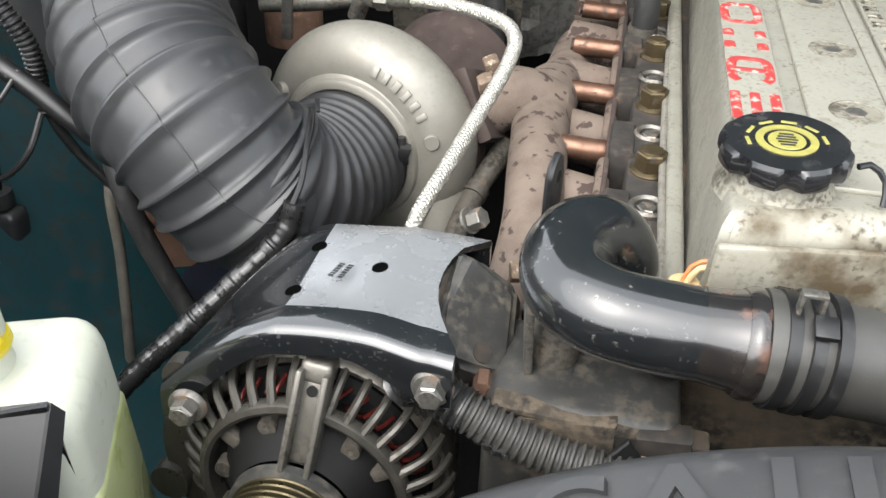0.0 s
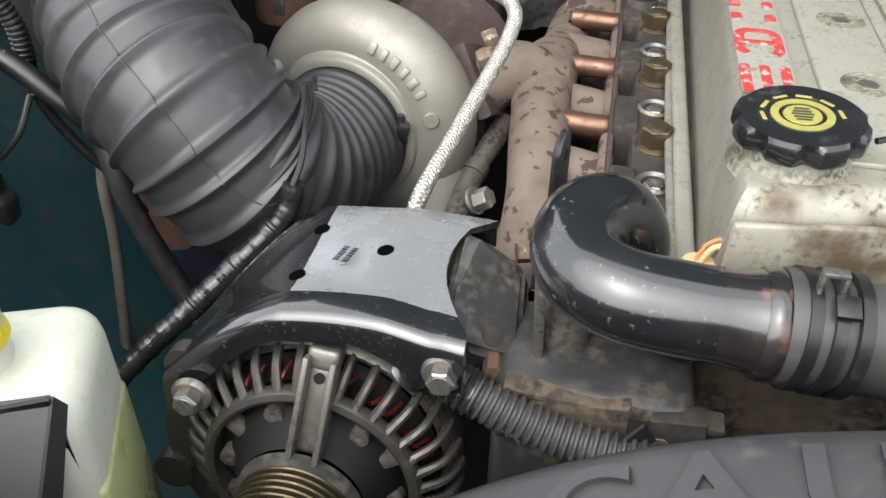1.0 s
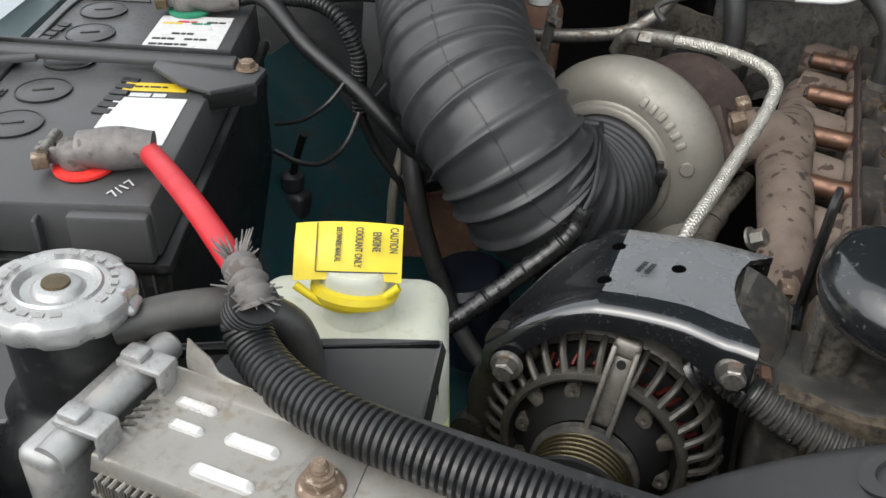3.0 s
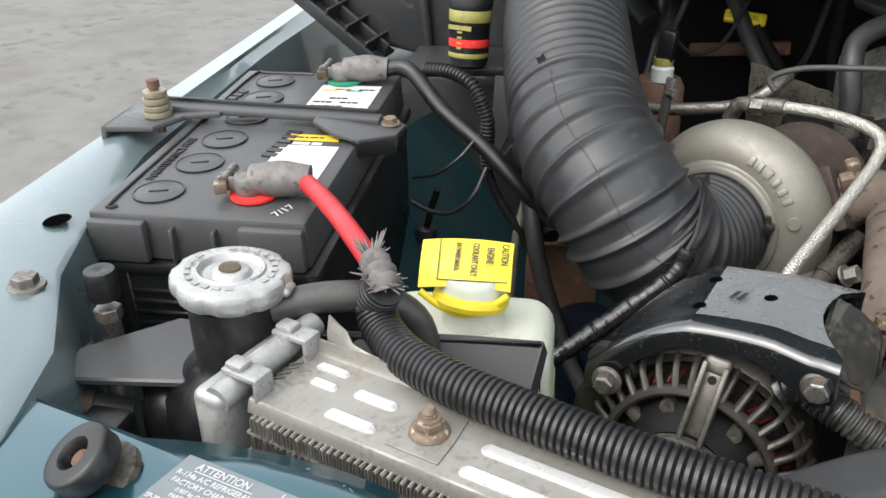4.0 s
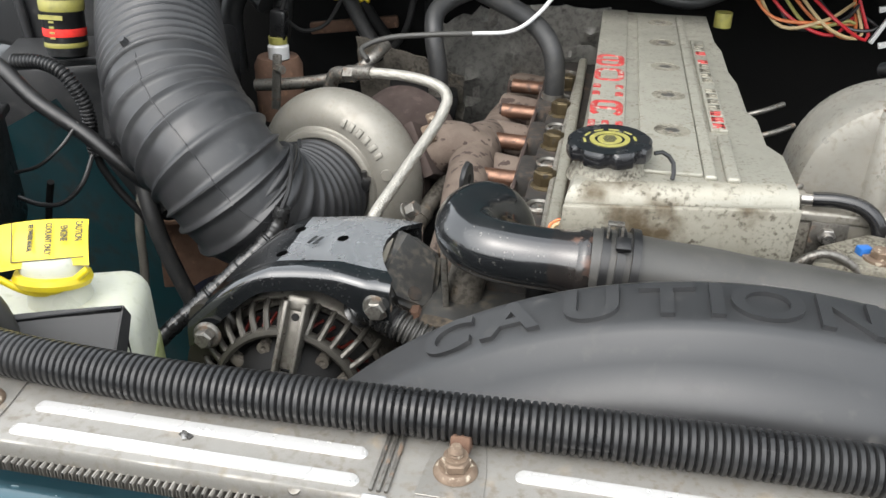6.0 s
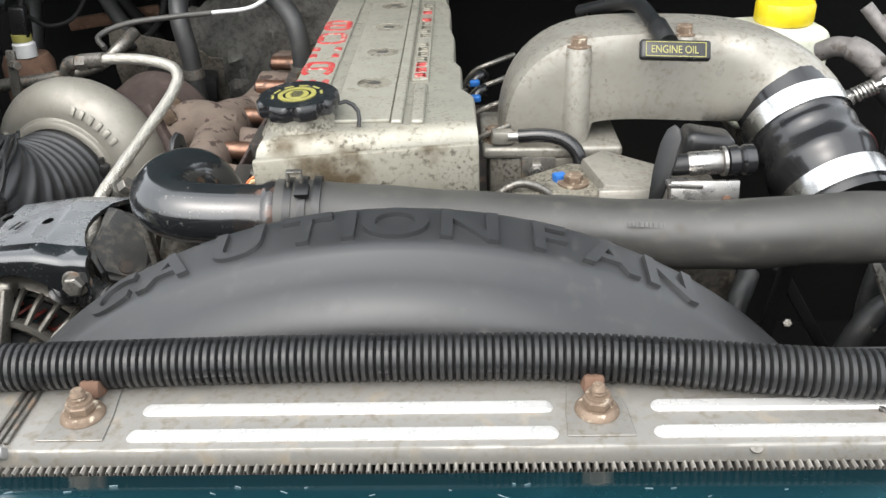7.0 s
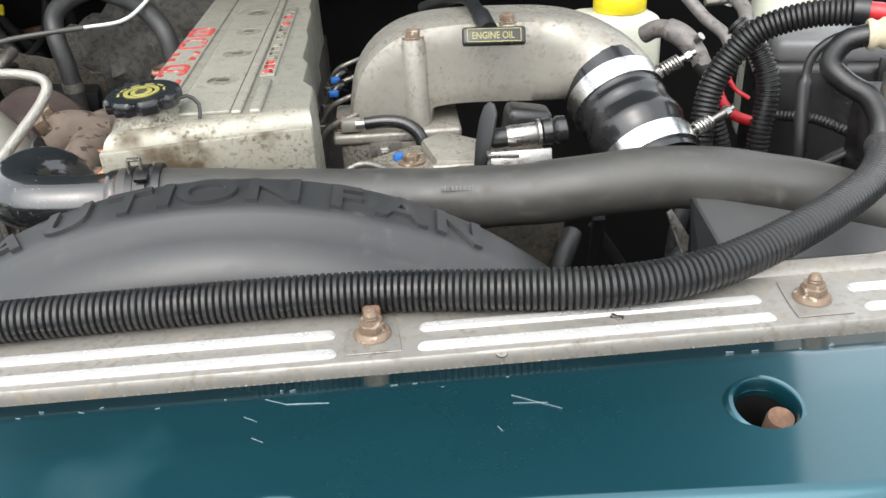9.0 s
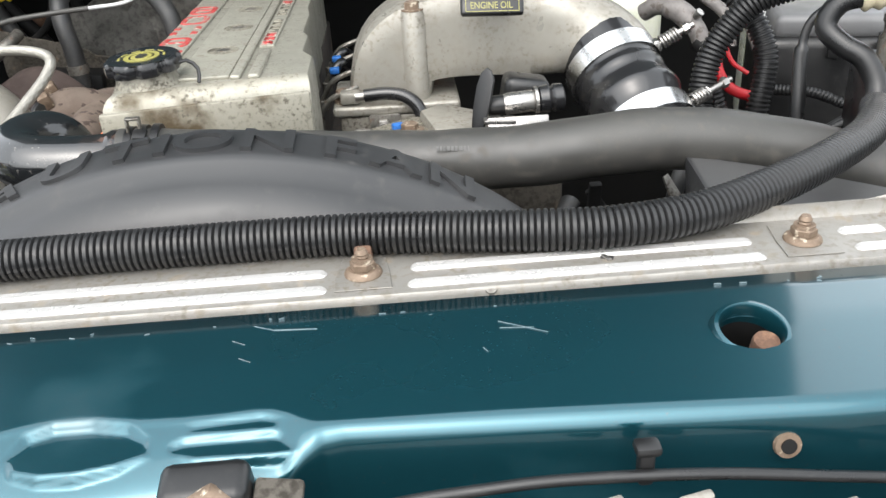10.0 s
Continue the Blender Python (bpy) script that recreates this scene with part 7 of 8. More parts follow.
part("tube_collar", tube([(-0.2700, 0.554, 1.0095), (-0.2730, 0.545, 1.005)], 0.0125, seg=16), "cast_dark", rod)

# ---- water outlet elbow and the long hose ----
EL = thing("water_outlet_elbow", (-0.14, 0.28, 1.05), "chipped glossy black steel water outlet elbow", "pipe elbow")
part("pipe", tube([(-0.066, 0.2440, 1.1335), (-0.100, 0.2430, 1.1345), (-0.130, 0.2430, 1.1360), (-0.153, 0.2460, 1.1375), (-0.1700, 0.2580, 1.1385), (-0.1765, 0.2770, 1.1400), (-0.1730, 0.2960, 1.1410), (-0.1630, 0.3100, 1.1390), (-0.1525, 0.3165, 1.131), (-0.1450, 0.3200, 1.110), (-0.1430, 0.3230, 1.06)],
                  0.0240, 0.004, 32), "black_elbow", EL)
part("pipe_end", tube([(-0.1060, 0.2430, 1.1350), (-0.0960, 0.2431, 1.1343), (-0.0850, 0.2434, 1.1335)], lambda s, l: 0.0241 + 0.0022 * (s / l) ** 2, 0.003, 32), "rusty_elbow", EL, "rust-streaked black pipe end")
part("bead", tube([(-0.0860, 0.2434, 1.1335), (-0.0800, 0.2435, 1.1332), (-0.0730, 0.2436, 1.1330)], lambda s, l: 0.0262 + 0.0026 * math.sin(math.pi * min(1.0, 0.1 + 0.9 * s / l)), 0.0012, 32), "rusty_elbow", EL)
part("flange", prism([(-0.034, -0.026), (0.034, -0.026), (0.040, 0.0), (0.034, 0.026), (-0.034, 0.026), (-0.040, 0.0)], 0.010, pose(-0.143, 0.326, 1.082), 0.003), "black_elbow", EL)
for x in (-0.174, -0.112):
    part("flange_bolt", hexa(0.0075, 0.008, pose(x, 0.326, 1.092)), "rusty_bolt", EL)
HOSE = thing("charge_hose", (0.2, 0.23, 1.06), "long dusty black rubber hose lying across the engine", "hose")
HP = [(-0.0755, 0.2436, 1.1330), (-0.055, 0.244, 1.1325), (-0.02, 0.246, 1.129), (0.05, 0.248, 1.122), (0.13, 0.246, 1.117), (0.20, 0.240, 1.115), (0.27, 0.230, 1.118), (0.33, 0.221, 1.126), (0.39, 0.214, 1.130), (0.46, 0.204, 1.122), (0.54, 0.186, 1.104), (0.62, 0.15, 1.08)]
part("hose", tube(HP, lambda s, l: 0.0268 + 0.0004 * math.sin(s * 90) + 0.0020 * math.exp(-s / 0.05), 0.006, 32), "rubber_hose", HOSE)
hm = frame_of((0.045, 0.2255, 1.1375), (1, -0.02, -0.03), (0, -0.75, 0.66))
part("mark", bars([0.0022, 0.0014, 0.0022, 0.0022, 0.0030, 0.0022, 0.0022, 0.0022, 0.0022], 0.0042, hm @ pose(0.0, 0, 0.003), 0.25, 0.0002), "faded_print", HOSE)
part("mark", bars([0.0022, 0.0014, 0.0022, 0.0026, 0.0022, 0.0022, 0.0030, 0.0022, 0.0022], 0.0042, hm @ pose(0.145, -0.004, 0.004, 0, 0, -1), 0.25, 0.0002), "faded_print", HOSE)
cl = thing("spring_clamp", (-0.075, 0.244, 1.13), "black spring hose clamp with upturned tangs", "hose clamp")
for x in (-0.071, -0.060, -0.049):
    part("band", tube([(x, 0.2438, 1.1328), (x + 0.006, 0.2441, 1.1322)], 0.0313 if x > -0.07 else 0.0306, 0.003, 36), "plastic", cl)
part("tang", bm_join(rbox((0.0022, 0.006, 0.012), pose(-0.0645, 0.238, 1.166), 0.0008), rbox((0.0022, 0.006, 0.012), pose(-0.0545, 0.238, 1.166), 0.0008), rbox((0.012, 0.006, 0.0024), pose(-0.0595, 0.238, 1.1725), 0.0008)), "steel_old", cl)
part("tang_tip", rbox((0.011, 0.012, 0.004), pose(-0.053, 0.228, 1.1615, 20), 0.001), "plastic", cl)
snd = thing("temperature_sender", (-0.115, 0.272, 1.13), "pale sender plug with a looped tan wire", "sensor")
part("plug", lathe([(0.011, 0), (0.011, 0.006), (0.0085, 0.010), (0, 0.010)], pose(-0.111, 0.285, 1.124), 24), "wire_tan", snd)
part("base", lathe([(0.014, -0.05), (0.014, 0.0), (0, 0.0)], pose(-0.111, 0.285, 1.124), 24), "plastic_dull", snd)
part("wire", tube([(-0.111, 0.285, 1.132), (-0.106, 0.287, 1.142), (-0.097, 0.288, 1.145), (-0.084, 0.287, 1.142), (-0.074, 0.284, 1.130)], 0.0018, seg=8), "wire_tan", snd)
part("wire", tube([(-0.113, 0.286, 1.132), (-0.108, 0.290, 1.143), (-0.096, 0.291, 1.147), (-0.082, 0.290, 1.143), (-0.072, 0.287, 1.130)], 0.0012, seg=8), "orange", snd)

lo = thing("alternator_harness", (-0.18, 0.22, 1.03), "black ribbed harness conduit below the elbow", "conduit")
part("boot", tube([(-0.256, 0.238, 1.070), (-0.249, 0.235, 1.078), (-0.240, 0.231, 1.079)], lambda s, l: 0.0135 + 0.0016 * math.sin(s * 900), 0.002, 16), "tape", lo)
part("ribbed_tube", tube([(-0.243, 0.232, 1.079), (-0.232, 0.229, 1.074), (-0.221, 0.225, 1.072), (-0.200, 0.222, 1.064), (-0.174, 0.219, 1.056), (-0.144, 0.215, 1.053), (-0.115, 0.212, 1.052), (-0.07, 0.205, 1.04)], ribbed(0.0122, 0.0050, 0.0022), 0.00125, 18), "rubber_hose", lo)
part("tape_wrap", tube([(-0.236, 0.230, 1.0760), (-0.226, 0.2268, 1.0730), (-0.216, 0.2243, 1.0702)], lambda s, l: 0.0128 + 0.0010 * math.sin(s * 1500), 0.0016, 18), "tape", lo)
part("torn_split", tube([(-0.214, 0.2165, 1.064), (-0.203, 0.2135, 1.0595), (-0.192, 0.2115, 1.056)], lambda s, l: 0.0030 + 0.0008 * math.sin(s * 1100), 0.002, 8), "tape", lo)
th = thing("taped_harness", (-0.41, 0.30, 1.05), "thin harness wrapped in shiny black tape", "harness")
part("taped_wire", tube([(-0.485, 0.265, 0.965), (-0.458, 0.288, 0.992), (-0.428, 0.316, 1.018), (-0.404, 0.338, 1.040), (-0.3820, 0.3570, 1.0610), (-0.3730, 0.3660, 1.0760), (-0.3690, 0.3700, 1.092)], lambda s, l: 0.0082 + 0.0003 * math.sin(s * 420) + 0.0002 * math.sin(s * 1130), 0.0018, 14), "tape", th)
for p, q in (((-0.4330, 0.3115, 1.0136), (-0.4230, 0.3206, 1.0226)), ((-0.4090, 0.3334, 1.0356), (-0.4000, 0.3414, 1.0440)), ((-0.3860, 0.3540, 1.0570), (-0.3800, 0.3588, 1.0640))):
    part("tape_turn", tube([p, q], lambda s, l: 0.0090 + 0.0003 * math.sin(s * 1900), 0.0015, 14), "tape", th)
dk = thing("lower_hoses", (-0.5, 0.40, 0.9), "dark hose and thin tan pipe dropping beside the inner wing", "hose")
part("tan_pipe", tube([(-0.577, 0.475, 1.055), (-0.581, 0.46, 1.009), (-0.585, 0.46, 0.95), (-0.590, 0.455, 0.882), (-0.599, 0.45, 0.80)], 0.0052, seg=12), "old_pipe", dk)
part("hose", tube([(-0.556, 0.44, 1.070), (-0.545, 0.43, 1.033), (-0.534, 0.43, 0.987), (-0.510, 0.43, 0.922), (-0.48, 0.42, 0.875), (-0.43, 0.40, 0.84)], 0.0095, seg=14), "hose_old", dk)
part("hose", tube([(-0.60, 0.52, 1.13), (-0.575, 0.50, 1.085), (-0.55, 0.47, 1.05), (-0.53, 0.45, 1.03)], 0.015, seg=14), "plastic_dull", dk)
flt = thing("oil_filter", (-0.50, 0.475, 0.85), "dark blue ribbed oil filter can low beside the engine", "filter")
part("can", lathe([(0.0, -0.09), (0.040, -0.09), (0.043, -0.08)] + [(0.043 - (0.0012 if k % 2 else 0.0), -0.075 + 0.006 * k) for k in range(14)] + [(0.043, 0.012), (0.036, 0.020), (0.0, 0.020)], axis((-0.500, 0.475, 0.900), (-0.15, -0.1, 1)), 40), "blue_can", flt)
shd = thing("rusty_bracket_plate", (-0.52, 0.50, 0.93), "brown rusted bracket plate below the intake duct", "bracket")
part("plate", rbox((0.085, 0.006, 0.10), pose(-0.552, 0.525, 0.945, -10, 0, 20), 0.002), "rust", shd)
part("fold", rbox((0.085, 0.030, 0.006), pose(-0.552, 0.510, 0.994, 0, 0, 20), 0.002), "rust", shd)
br2 = thing("bottle_fitting", (-0.70, 0.47, 0.93), "grey plastic fitting on the inner wing", "fitting")
part("body", rbox((0.030, 0.028, 0.050), pose(-0.706, 0.470, 0.945, 0, 8), 0.008, 3), "shroud", br2)
part("collar", lathe([(0.012, 0), (0.013, 0.003), (0.013, 0.016), (0.010, 0.018), (0, 0.018)], pose(-0.707, 0.470, 0.972), 24), "shroud", br2)
part("pipe", tube([(-0.707, 0.470, 0.985), (-0.695, 0.465, 1.02), (-0.68, 0.455, 1.05)], 0.004, seg=10), "plastic_dull", br2)

# ---- fan shroud ----
FS = thing("fan_shroud", (0.03, 0.09, 0.8), "black plastic fan shroud with a raised arched warning", "fan shroud")
FX, FZ = 0.025, 0.8325


def arch(a, R, y):
    return Vector((FX + R * math.sin(a), y, FZ + R * math.cos(a)))


def shroud_dome():
    rows = []
    prof = [(0.300, 0.1420), (0.335, 0.1415), (0.352, 0.1405), (0.3575, 0.1385), (0.3592, 0.1345), (0.3591, 0.131), (0.3588, 0.125), (0.3580, 0.115), (0.3573, 0.104), (0.3566, 0.0975), (0.3555, 0.0935), (0.3530, 0.0895), (0.3465, 0.083), (0.3430, 0.074), (0.338, 0.064), (0.328, 0.055), (0.314, 0.049), (0.29, 0.0455)]
    for R, y in prof:
        row = []
        for a in np.linspace(radians(-56), radians(56), 61):
            row.append(arch(a, R, y))
        rows.append(row)
    return grid_sheet(rows, 0.003)


dome = part("dome", shroud_dome(), "shroud", FS, sharp=60)
part("frame", bm_join(rbox((1.0, 0.012, 0.36), pose(0.0, 0.048, 0.945), 0.003), rbox((1.0, 0.030, 0.008), pose(0.0, 0.050, 1.128), 0.003)), "shroud", FS)
word = "CAUTION FAN"
ang = [-31.0, -23.8, -16.1, -9.0, -4.7, -0.3, 6.7, None, 15.3, 21.5, 27.9]
for ch, d in zip(word, ang):
    if d is None:
        continue
    a = radians(d)
    c = arch(a, 0.3590, 0.1150)
    m = frame_of(c, (math.cos(a), 0, -math.sin(a)), Vector((math.sin(a), -0.085, math.cos(a))))
    wide = {"I": 0.009, "T": 0.029, "F": 0.027, "A": 0.034, "O": 0.038, "C": 0.034}.get(ch, 0.033)
    part("raised_letter", lettering(ch, 0.030, m @ pose(-wide / 2, -0.015, 0.0004), 0.0016, squeeze=1.25, bold=0.0010), "shroud", dome)
fan = thing("radiator_fan", (0.03, 0.20, 0.85), "dark fan blades behind the shroud", "fan")
for k in range(7):
    m = pose(FX, 0.20, FZ) @ Matrix.Rotation(2 * math.pi * k / 7 + 0.15, 4, "Y")
    part("blade", prism([(-0.035, 0.06), (0.03, 0.06), (0.055, 0.28), (-0.05, 0.285)], 0.004, m @ pose(0, 0, 0, 90, 0, 0) @ pose(0, 0, 0, 0, 28, 0), 0.001, 1), "plastic_dull", fan)
part("hub", lathe([(0.07, 0), (0.07, 0.05), (0.03, 0.06), (0, 0.06)], axis((FX, 0.23, FZ), (0, -1, 0)), 32), "cast_dark", fan)

# ---- intake horn ----
PL = thing("intake_horn", (0.25, 0.51, 1.05), "cast aluminium intake horn with two bolt bosses", "intake")


def horn():
    """A rounded-rectangle section swept over an arch, turning round at the boot end."""
    pts = [(0.153, 0.510, 1.060), (0.153, 0.510, 1.085), (0.154, 0.510, 1.115), (0.163, 0.510, 1.143), (0.185, 0.510, 1.160), (0.22, 0.510, 1.1655), (0.27, 0.508, 1.1655), (0.32, 0.503, 1.1640), (0.355, 0.496, 1.160), (0.380, 0.486, 1.150), (0.397, 0.472, 1.136), (0.406, 0.458, 1.122)]
    ln, s = spline(pts, 0.006)
    bm, seg, rings = bmesh.new(), 32, []
    for i, p in enumerate(ln):
        t = (ln[min(i + 1, len(ln) - 1)] - ln[max(i - 1, 0)]).normalized()
        side = Vector((0, 1, 0))
        side = (side - t * side.dot(t)).normalized()
        up = side.cross(t)
        u = s[i] / s[-1]
        k = max(0.0, min(1.0, (u - 0.66) / 0.22))
        h, w, e = 0.0465 * (1 - k) + 0.046 * k, 0.044 * (1 - k) + 0.046 * k, 8.0 * (1 - k) ** 1.5 + 2.0 * (1 - (1 - k) ** 1.5)
        ring = []
        for q in range(seg):
            a = 2 * math.pi * q / seg
            ca, sa = math.cos(a), math.sin(a)
            r = (abs(ca) ** e + abs(sa) ** e) ** (-1 / e)
            ring.append(bm.verts.new(p + up * (h * r * ca) + side * (w * r * sa)))
        rings.append(ring)
    for p, q in zip(rings, rings[1:]):
        for n in range(seg):
            bm.faces.new((p[n], p[(n + 1) % seg], q[(n + 1) % seg], q[n]))
    bm.faces.new(rings[0][::-1])
    bm.faces.new(rings[-1])
    return bm


part("casting", horn(), "cast", PL, sharp=50)
for x, y, zt, zb in ((0.182, 0.470, 1.198, 1.068), (0.283, 0.474, 1.207, 1.19)):
    bo = part("boss", lathe([(0.0155, zb), (0.0140, zb + 0.02 if zt - zb > 0.05 else zb + 0.002), (0.0132, zt - 0.004), (0.0115, zt), (0, zt)], pose(x, y, 0), 28), "cast", PL)
    part("boss_bolt", bm_join(hexa(0.0085, 0.009, pose(x, y, zt, 0, 0, 15)), lathe([(0.012, 0), (0.012, 0.0015), (0, 0.002)], pose(x, y, zt), 24)), "rusty_bolt", bo)
part("base_flange", rbox((0.140, 0.11, 0.012), pose(0.158, 0.502, 1.097), 0.004, 3), "cast", PL)
part("heater_block", rbox((0.126, 0.10, 0.070), pose(0.158, 0.500, 1.056), 0.004), "block_cast", PL)
part("block_plate", rbox((0.034, 0.006, 0.05), pose(0.144, 0.449, 1.068), 0.001), "steel_old", PL)
part("flange_bolt", bm_join(hexa(0.0085, 0.012, pose(0.100, 0.470, 1.105)), lathe([(0.011, 0), (0.011, 0.003), (0, 0.003)], pose(0.100, 0.470, 1.103), 20)), "rusty_bolt", PL)
part("terminal_screw", bm_join(hexa(0.0085, 0.008, axis((0.142, 0.446, 1.080), (0, -1, 0.1))), lathe([(0.005, 0), (0.005, 0.014), (0, 0.014)], axis((0.142, 0.446, 1.080), (0, -1, 0.1)), 16)), "steel", PL)
part("nipple", lathe([(0.0055, 0), (0.0055, 0.02), (0, 0.02)], axis((0.114, 0.452, 1.113), (1, -0.1, 0.06)), 16), "steel", PL)
part("nipple_hose", tube([(0.124, 0.451, 1.114), (0.147, 0.448, 1.116), (0.167, 0.444, 1.113), (0.181, 0.438, 1.102), (0.186, 0.432, 1.082)], 0.0072, seg=16), "silicone", PL)
part("nipple_plate", rbox((0.022, 0.014, 0.014), pose(0.108, 0.456, 1.112), 0.003), "cast", PL)

DS = thing("oil_dipstick", (0.27, 0.42, 1.2), "black dipstick handle lettered in yellow", "dipstick")
om = frame_of((0.262, 0.420, 1.2065), (1, -0.03, -0.035), (0, -0.84, 0.54))
part("handle", rbox((0.064, 0.0185, 0.009), om, 0.003, 3), "plastic", DS)
part("border", bm_join(*[rbox(sz, om @ pose(x, y, 0.0048), 0) for sz, x, y in (((0.054, 0.0007, 0.0004), 0, 0.0065), ((0.054, 0.0007, 0.0004), 0, -0.0065), ((0.0007, 0.0137, 0.0004), 0.0268, 0), ((0.0007, 0.0137, 0.0004), -0.0268, 0))]), "emblem", DS)
part("writing", lettering("ENGINE OIL", 0.0072, om @ pose(-0.0225, -0.0036, 0.0048), 0.0002, squeeze=0.80), "emblem", DS)
part("stem", tube([(0.259, 0.436, 1.209), (0.256, 0.450, 1.214), (0.252, 0.475, 1.220), (0.240, 0.53, 1.225), (0.20, 0.60, 1.20)], lambda s, l: 0.0095 if s < 0.03 else 0.0075, 0.005, 16), "plastic", DS)

BT = thing("intake_boot", (0.415, 0.41, 1.05), "shiny black rubber intake boot with band clamps", "hose boot")
B0, B1 = Vector((0.389, 0.478, 1.140)), Vector((0.4225, 0.366, 1.068))
bw = (B1 - B0).normalized()
part("boot", tube([B0 + bw * -0.004, B0.lerp(B1, 0.25), B0.lerp(B1, 0.5), B0.lerp(B1, 0.75), B1], lambda s, l: 0.0480 + 0.0048 * math.exp(-(((s / l) - 0.63) / 0.09) ** 2) + 0.0018 * math.exp(-(((s / l) - 0.42) / 0.045) ** 2) + 0.0012 * math.exp(-(((s / l) - 0.32) / 0.03) ** 2), 0.002, 48), "silicone", BT)
for k, (u, tip) in enumerate(((0.23, (0.476, 0.450, 1.165)), (0.86, (0.503, 0.3985, 1.118)))):
    c = B0.lerp(B1, u)
    bd = part("clamp_band", tube([c - bw * 0.0105, c + bw * 0.0105], 0.0515, 0.003, 48), "band", BT, "bright stainless clamp band")
    e = Vector(tip)
    st = c + (e - c).normalized() * 0.0515 if k == 0 else Vector((0.4560, 0.3790, 1.1030))
    part("t_bolt", lathe([(0.0036, 0.0), (0.0036, (e - st).length + 0.006), (0, (e - st).length + 0.006)], axis(st, e - st), 14), "steel", bd)
    w = e - st
    part("spring", tube([st + w * 0.15 + axis((0, 0, 0), w) @ Vector((0.0066 * math.cos(q * 1.1), 0.0066 * math.sin(q * 1.1), 0.00062 * q)) for q in range(34)], 0.0015, 0.0016, 6), "steel", bd)
    part("trunnion", rbox((0.014, 0.014, 0.009), axis(st, w), 0.003), "steel", bd)
    part("lock_nut", hexa(0.006, 0.007, axis(e - w.normalized() * 0.006, w)), "steel", bd)

# ---- throttle linkage and pump top ----
TL = thing("throttle_linkage", (0.25, 0.34, 1.08), "throttle linkage with black cam and bright ball joint", "linkage")
part("bracket", prism([(0, 0), (0.052, -0.004), (0.060, 0.05), (0.012, 0.085), (-0.012, 0.06)], 0.020, pose(0.193, 0.352, 1.086, 0, 3), 0.004), "cast", TL)
part("bracket_lip", rbox((0.062, 0.012, 0.035), pose(0.220, 0.349, 1.084, -12), 0.003), "cast", TL)
part("casting_arm", prism([(-0.06, -0.012), (0.03, -0.02), (0.05, 0.04), (0.0, 0.055), (-0.05, 0.02)], 0.014, pose(0.172, 0.372, 1.082), 0.004), "cast_oily", TL)
part("arm_bolt", bm_join(hexa(0.009, 0.007, pose(0.170, 0.376, 1.098)), lathe([(0.0145, 0), (0.0145, 0.0022), (0, 0.0024)], pose(0.170, 0.376, 1.096), 28)), "rusty_bolt", TL)
part("cam", prism([(0.002, -0.058), (0.008, -0.060), (0.010, -0.01), (0.009, 0.012), (0.004, 0.020), (-0.001, 0.022), (-0.006, 0.016), (-0.008, 0.003), (-0.007, -0.020), (-0.003, -0.045)], 0.004, frame_of((0.243, 0.330, 1.147), (0.80, -0.60, -0.10), (-0.50, -0.66, 0.25)), 0.0015), "plastic", TL)
part("cam_foot", rbox((0.040, 0.014, 0.005), pose(0.262, 0.308, 1.093, 0, 0, -4), 0.001), "black_gloss", TL)
part("housing", rbox((0.046, 0.035, 0.034), pose(0.288, 0.380, 1.128, 0, 10), 0.008, 3), "plastic", TL)
part("ball_rod", lathe([(0.0095, 0), (0.0105, 0.003), (0.0105, 0.028), (0.0095, 0.030), (0, 0.030)], axis((0.262, 0.338, 1.130), (1, 0.02, 0.06)), 28), "steel", TL)
part("ball_end", lathe([(0.008, -0.016), (0.0095, -0.012), (0.0095, 0.0), (0, 0.0)], axis((0.262, 0.338, 1.130), (1, 0.02, 0.06)), 20), "plastic", TL)
part("rod_flange", lathe([(0.0130, 0), (0.0130, 0.003), (0, 0.003)], axis((0.292, 0.3385, 1.132), (1, 0.02, 0.06)), 28), "steel", TL)
part("cushion", lathe([(0.009, 0), (0.013, 0.002), (0.0135, 0.010), (0.011, 0.013), (0.0135, 0.016), (0.013, 0.024), (0.009, 0.026), (0, 0.026)], axis((0.295, 0.3385, 1.132), (1, 0.02, 0.06)), 28), "silicone", TL)
part("stop_block", rbox((0.058, 0.006, 0.034), pose(0.272, 0.309, 1.109, -14, 0, 0), 0.001), "steel", TL)
part("block_hole", lathe([(0.0035, 0), (0.0035, 0.0008), (0, 0.0008)], axis((0.290, 0.3050, 1.1115), (0, -0.97, 0.24)), 18), "rust", TL)
part("block_top", rbox((0.030, 0.016, 0.004), pose(0.255, 0.316, 1.122, 0, 4), 0.001), "steel", TL)
part("clip", rbox((0.012, 0.010, 0.010), pose(0.158, 0.384, 1.098, 0, 0, 20), 0.002), "blue", TL, "blue plastic clip")
part("pump_body", rbox((0.17, 0.14, 0.10), pose(0.235, 0.40, 1.025), 0.010, 3), "cast_dark", TL)
part("fuel_pipe", tube([(0.088, 0.350, 1.085), (0.105, 0.356, 1.100), (0.125, 0.36, 1.104), (0.15, 0.36, 1.09), (0.17, 0.355, 1.06)], 0.004, seg=10), "steel_old", TL)
ip = thing("injector_pipes", (0.09, 0.6, 1.1), "thin steel injector pipes between cover and intake horn", "pipe")
for k in range(4):
    y = 0.47 + 0.075 * k
    part("pipe", tube([(0.070, y, 1.085), (0.085, y - 0.006, 1.108), (0.11, y - 0.004, 1.118), (0.135, y + 0.02, 1.120)], 0.0032, seg=10), "steel_old", ip)
    part("pipe_nut", hexa(0.0065, 0.012, pose(0.070, y, 1.072)), "steel_old", ip)
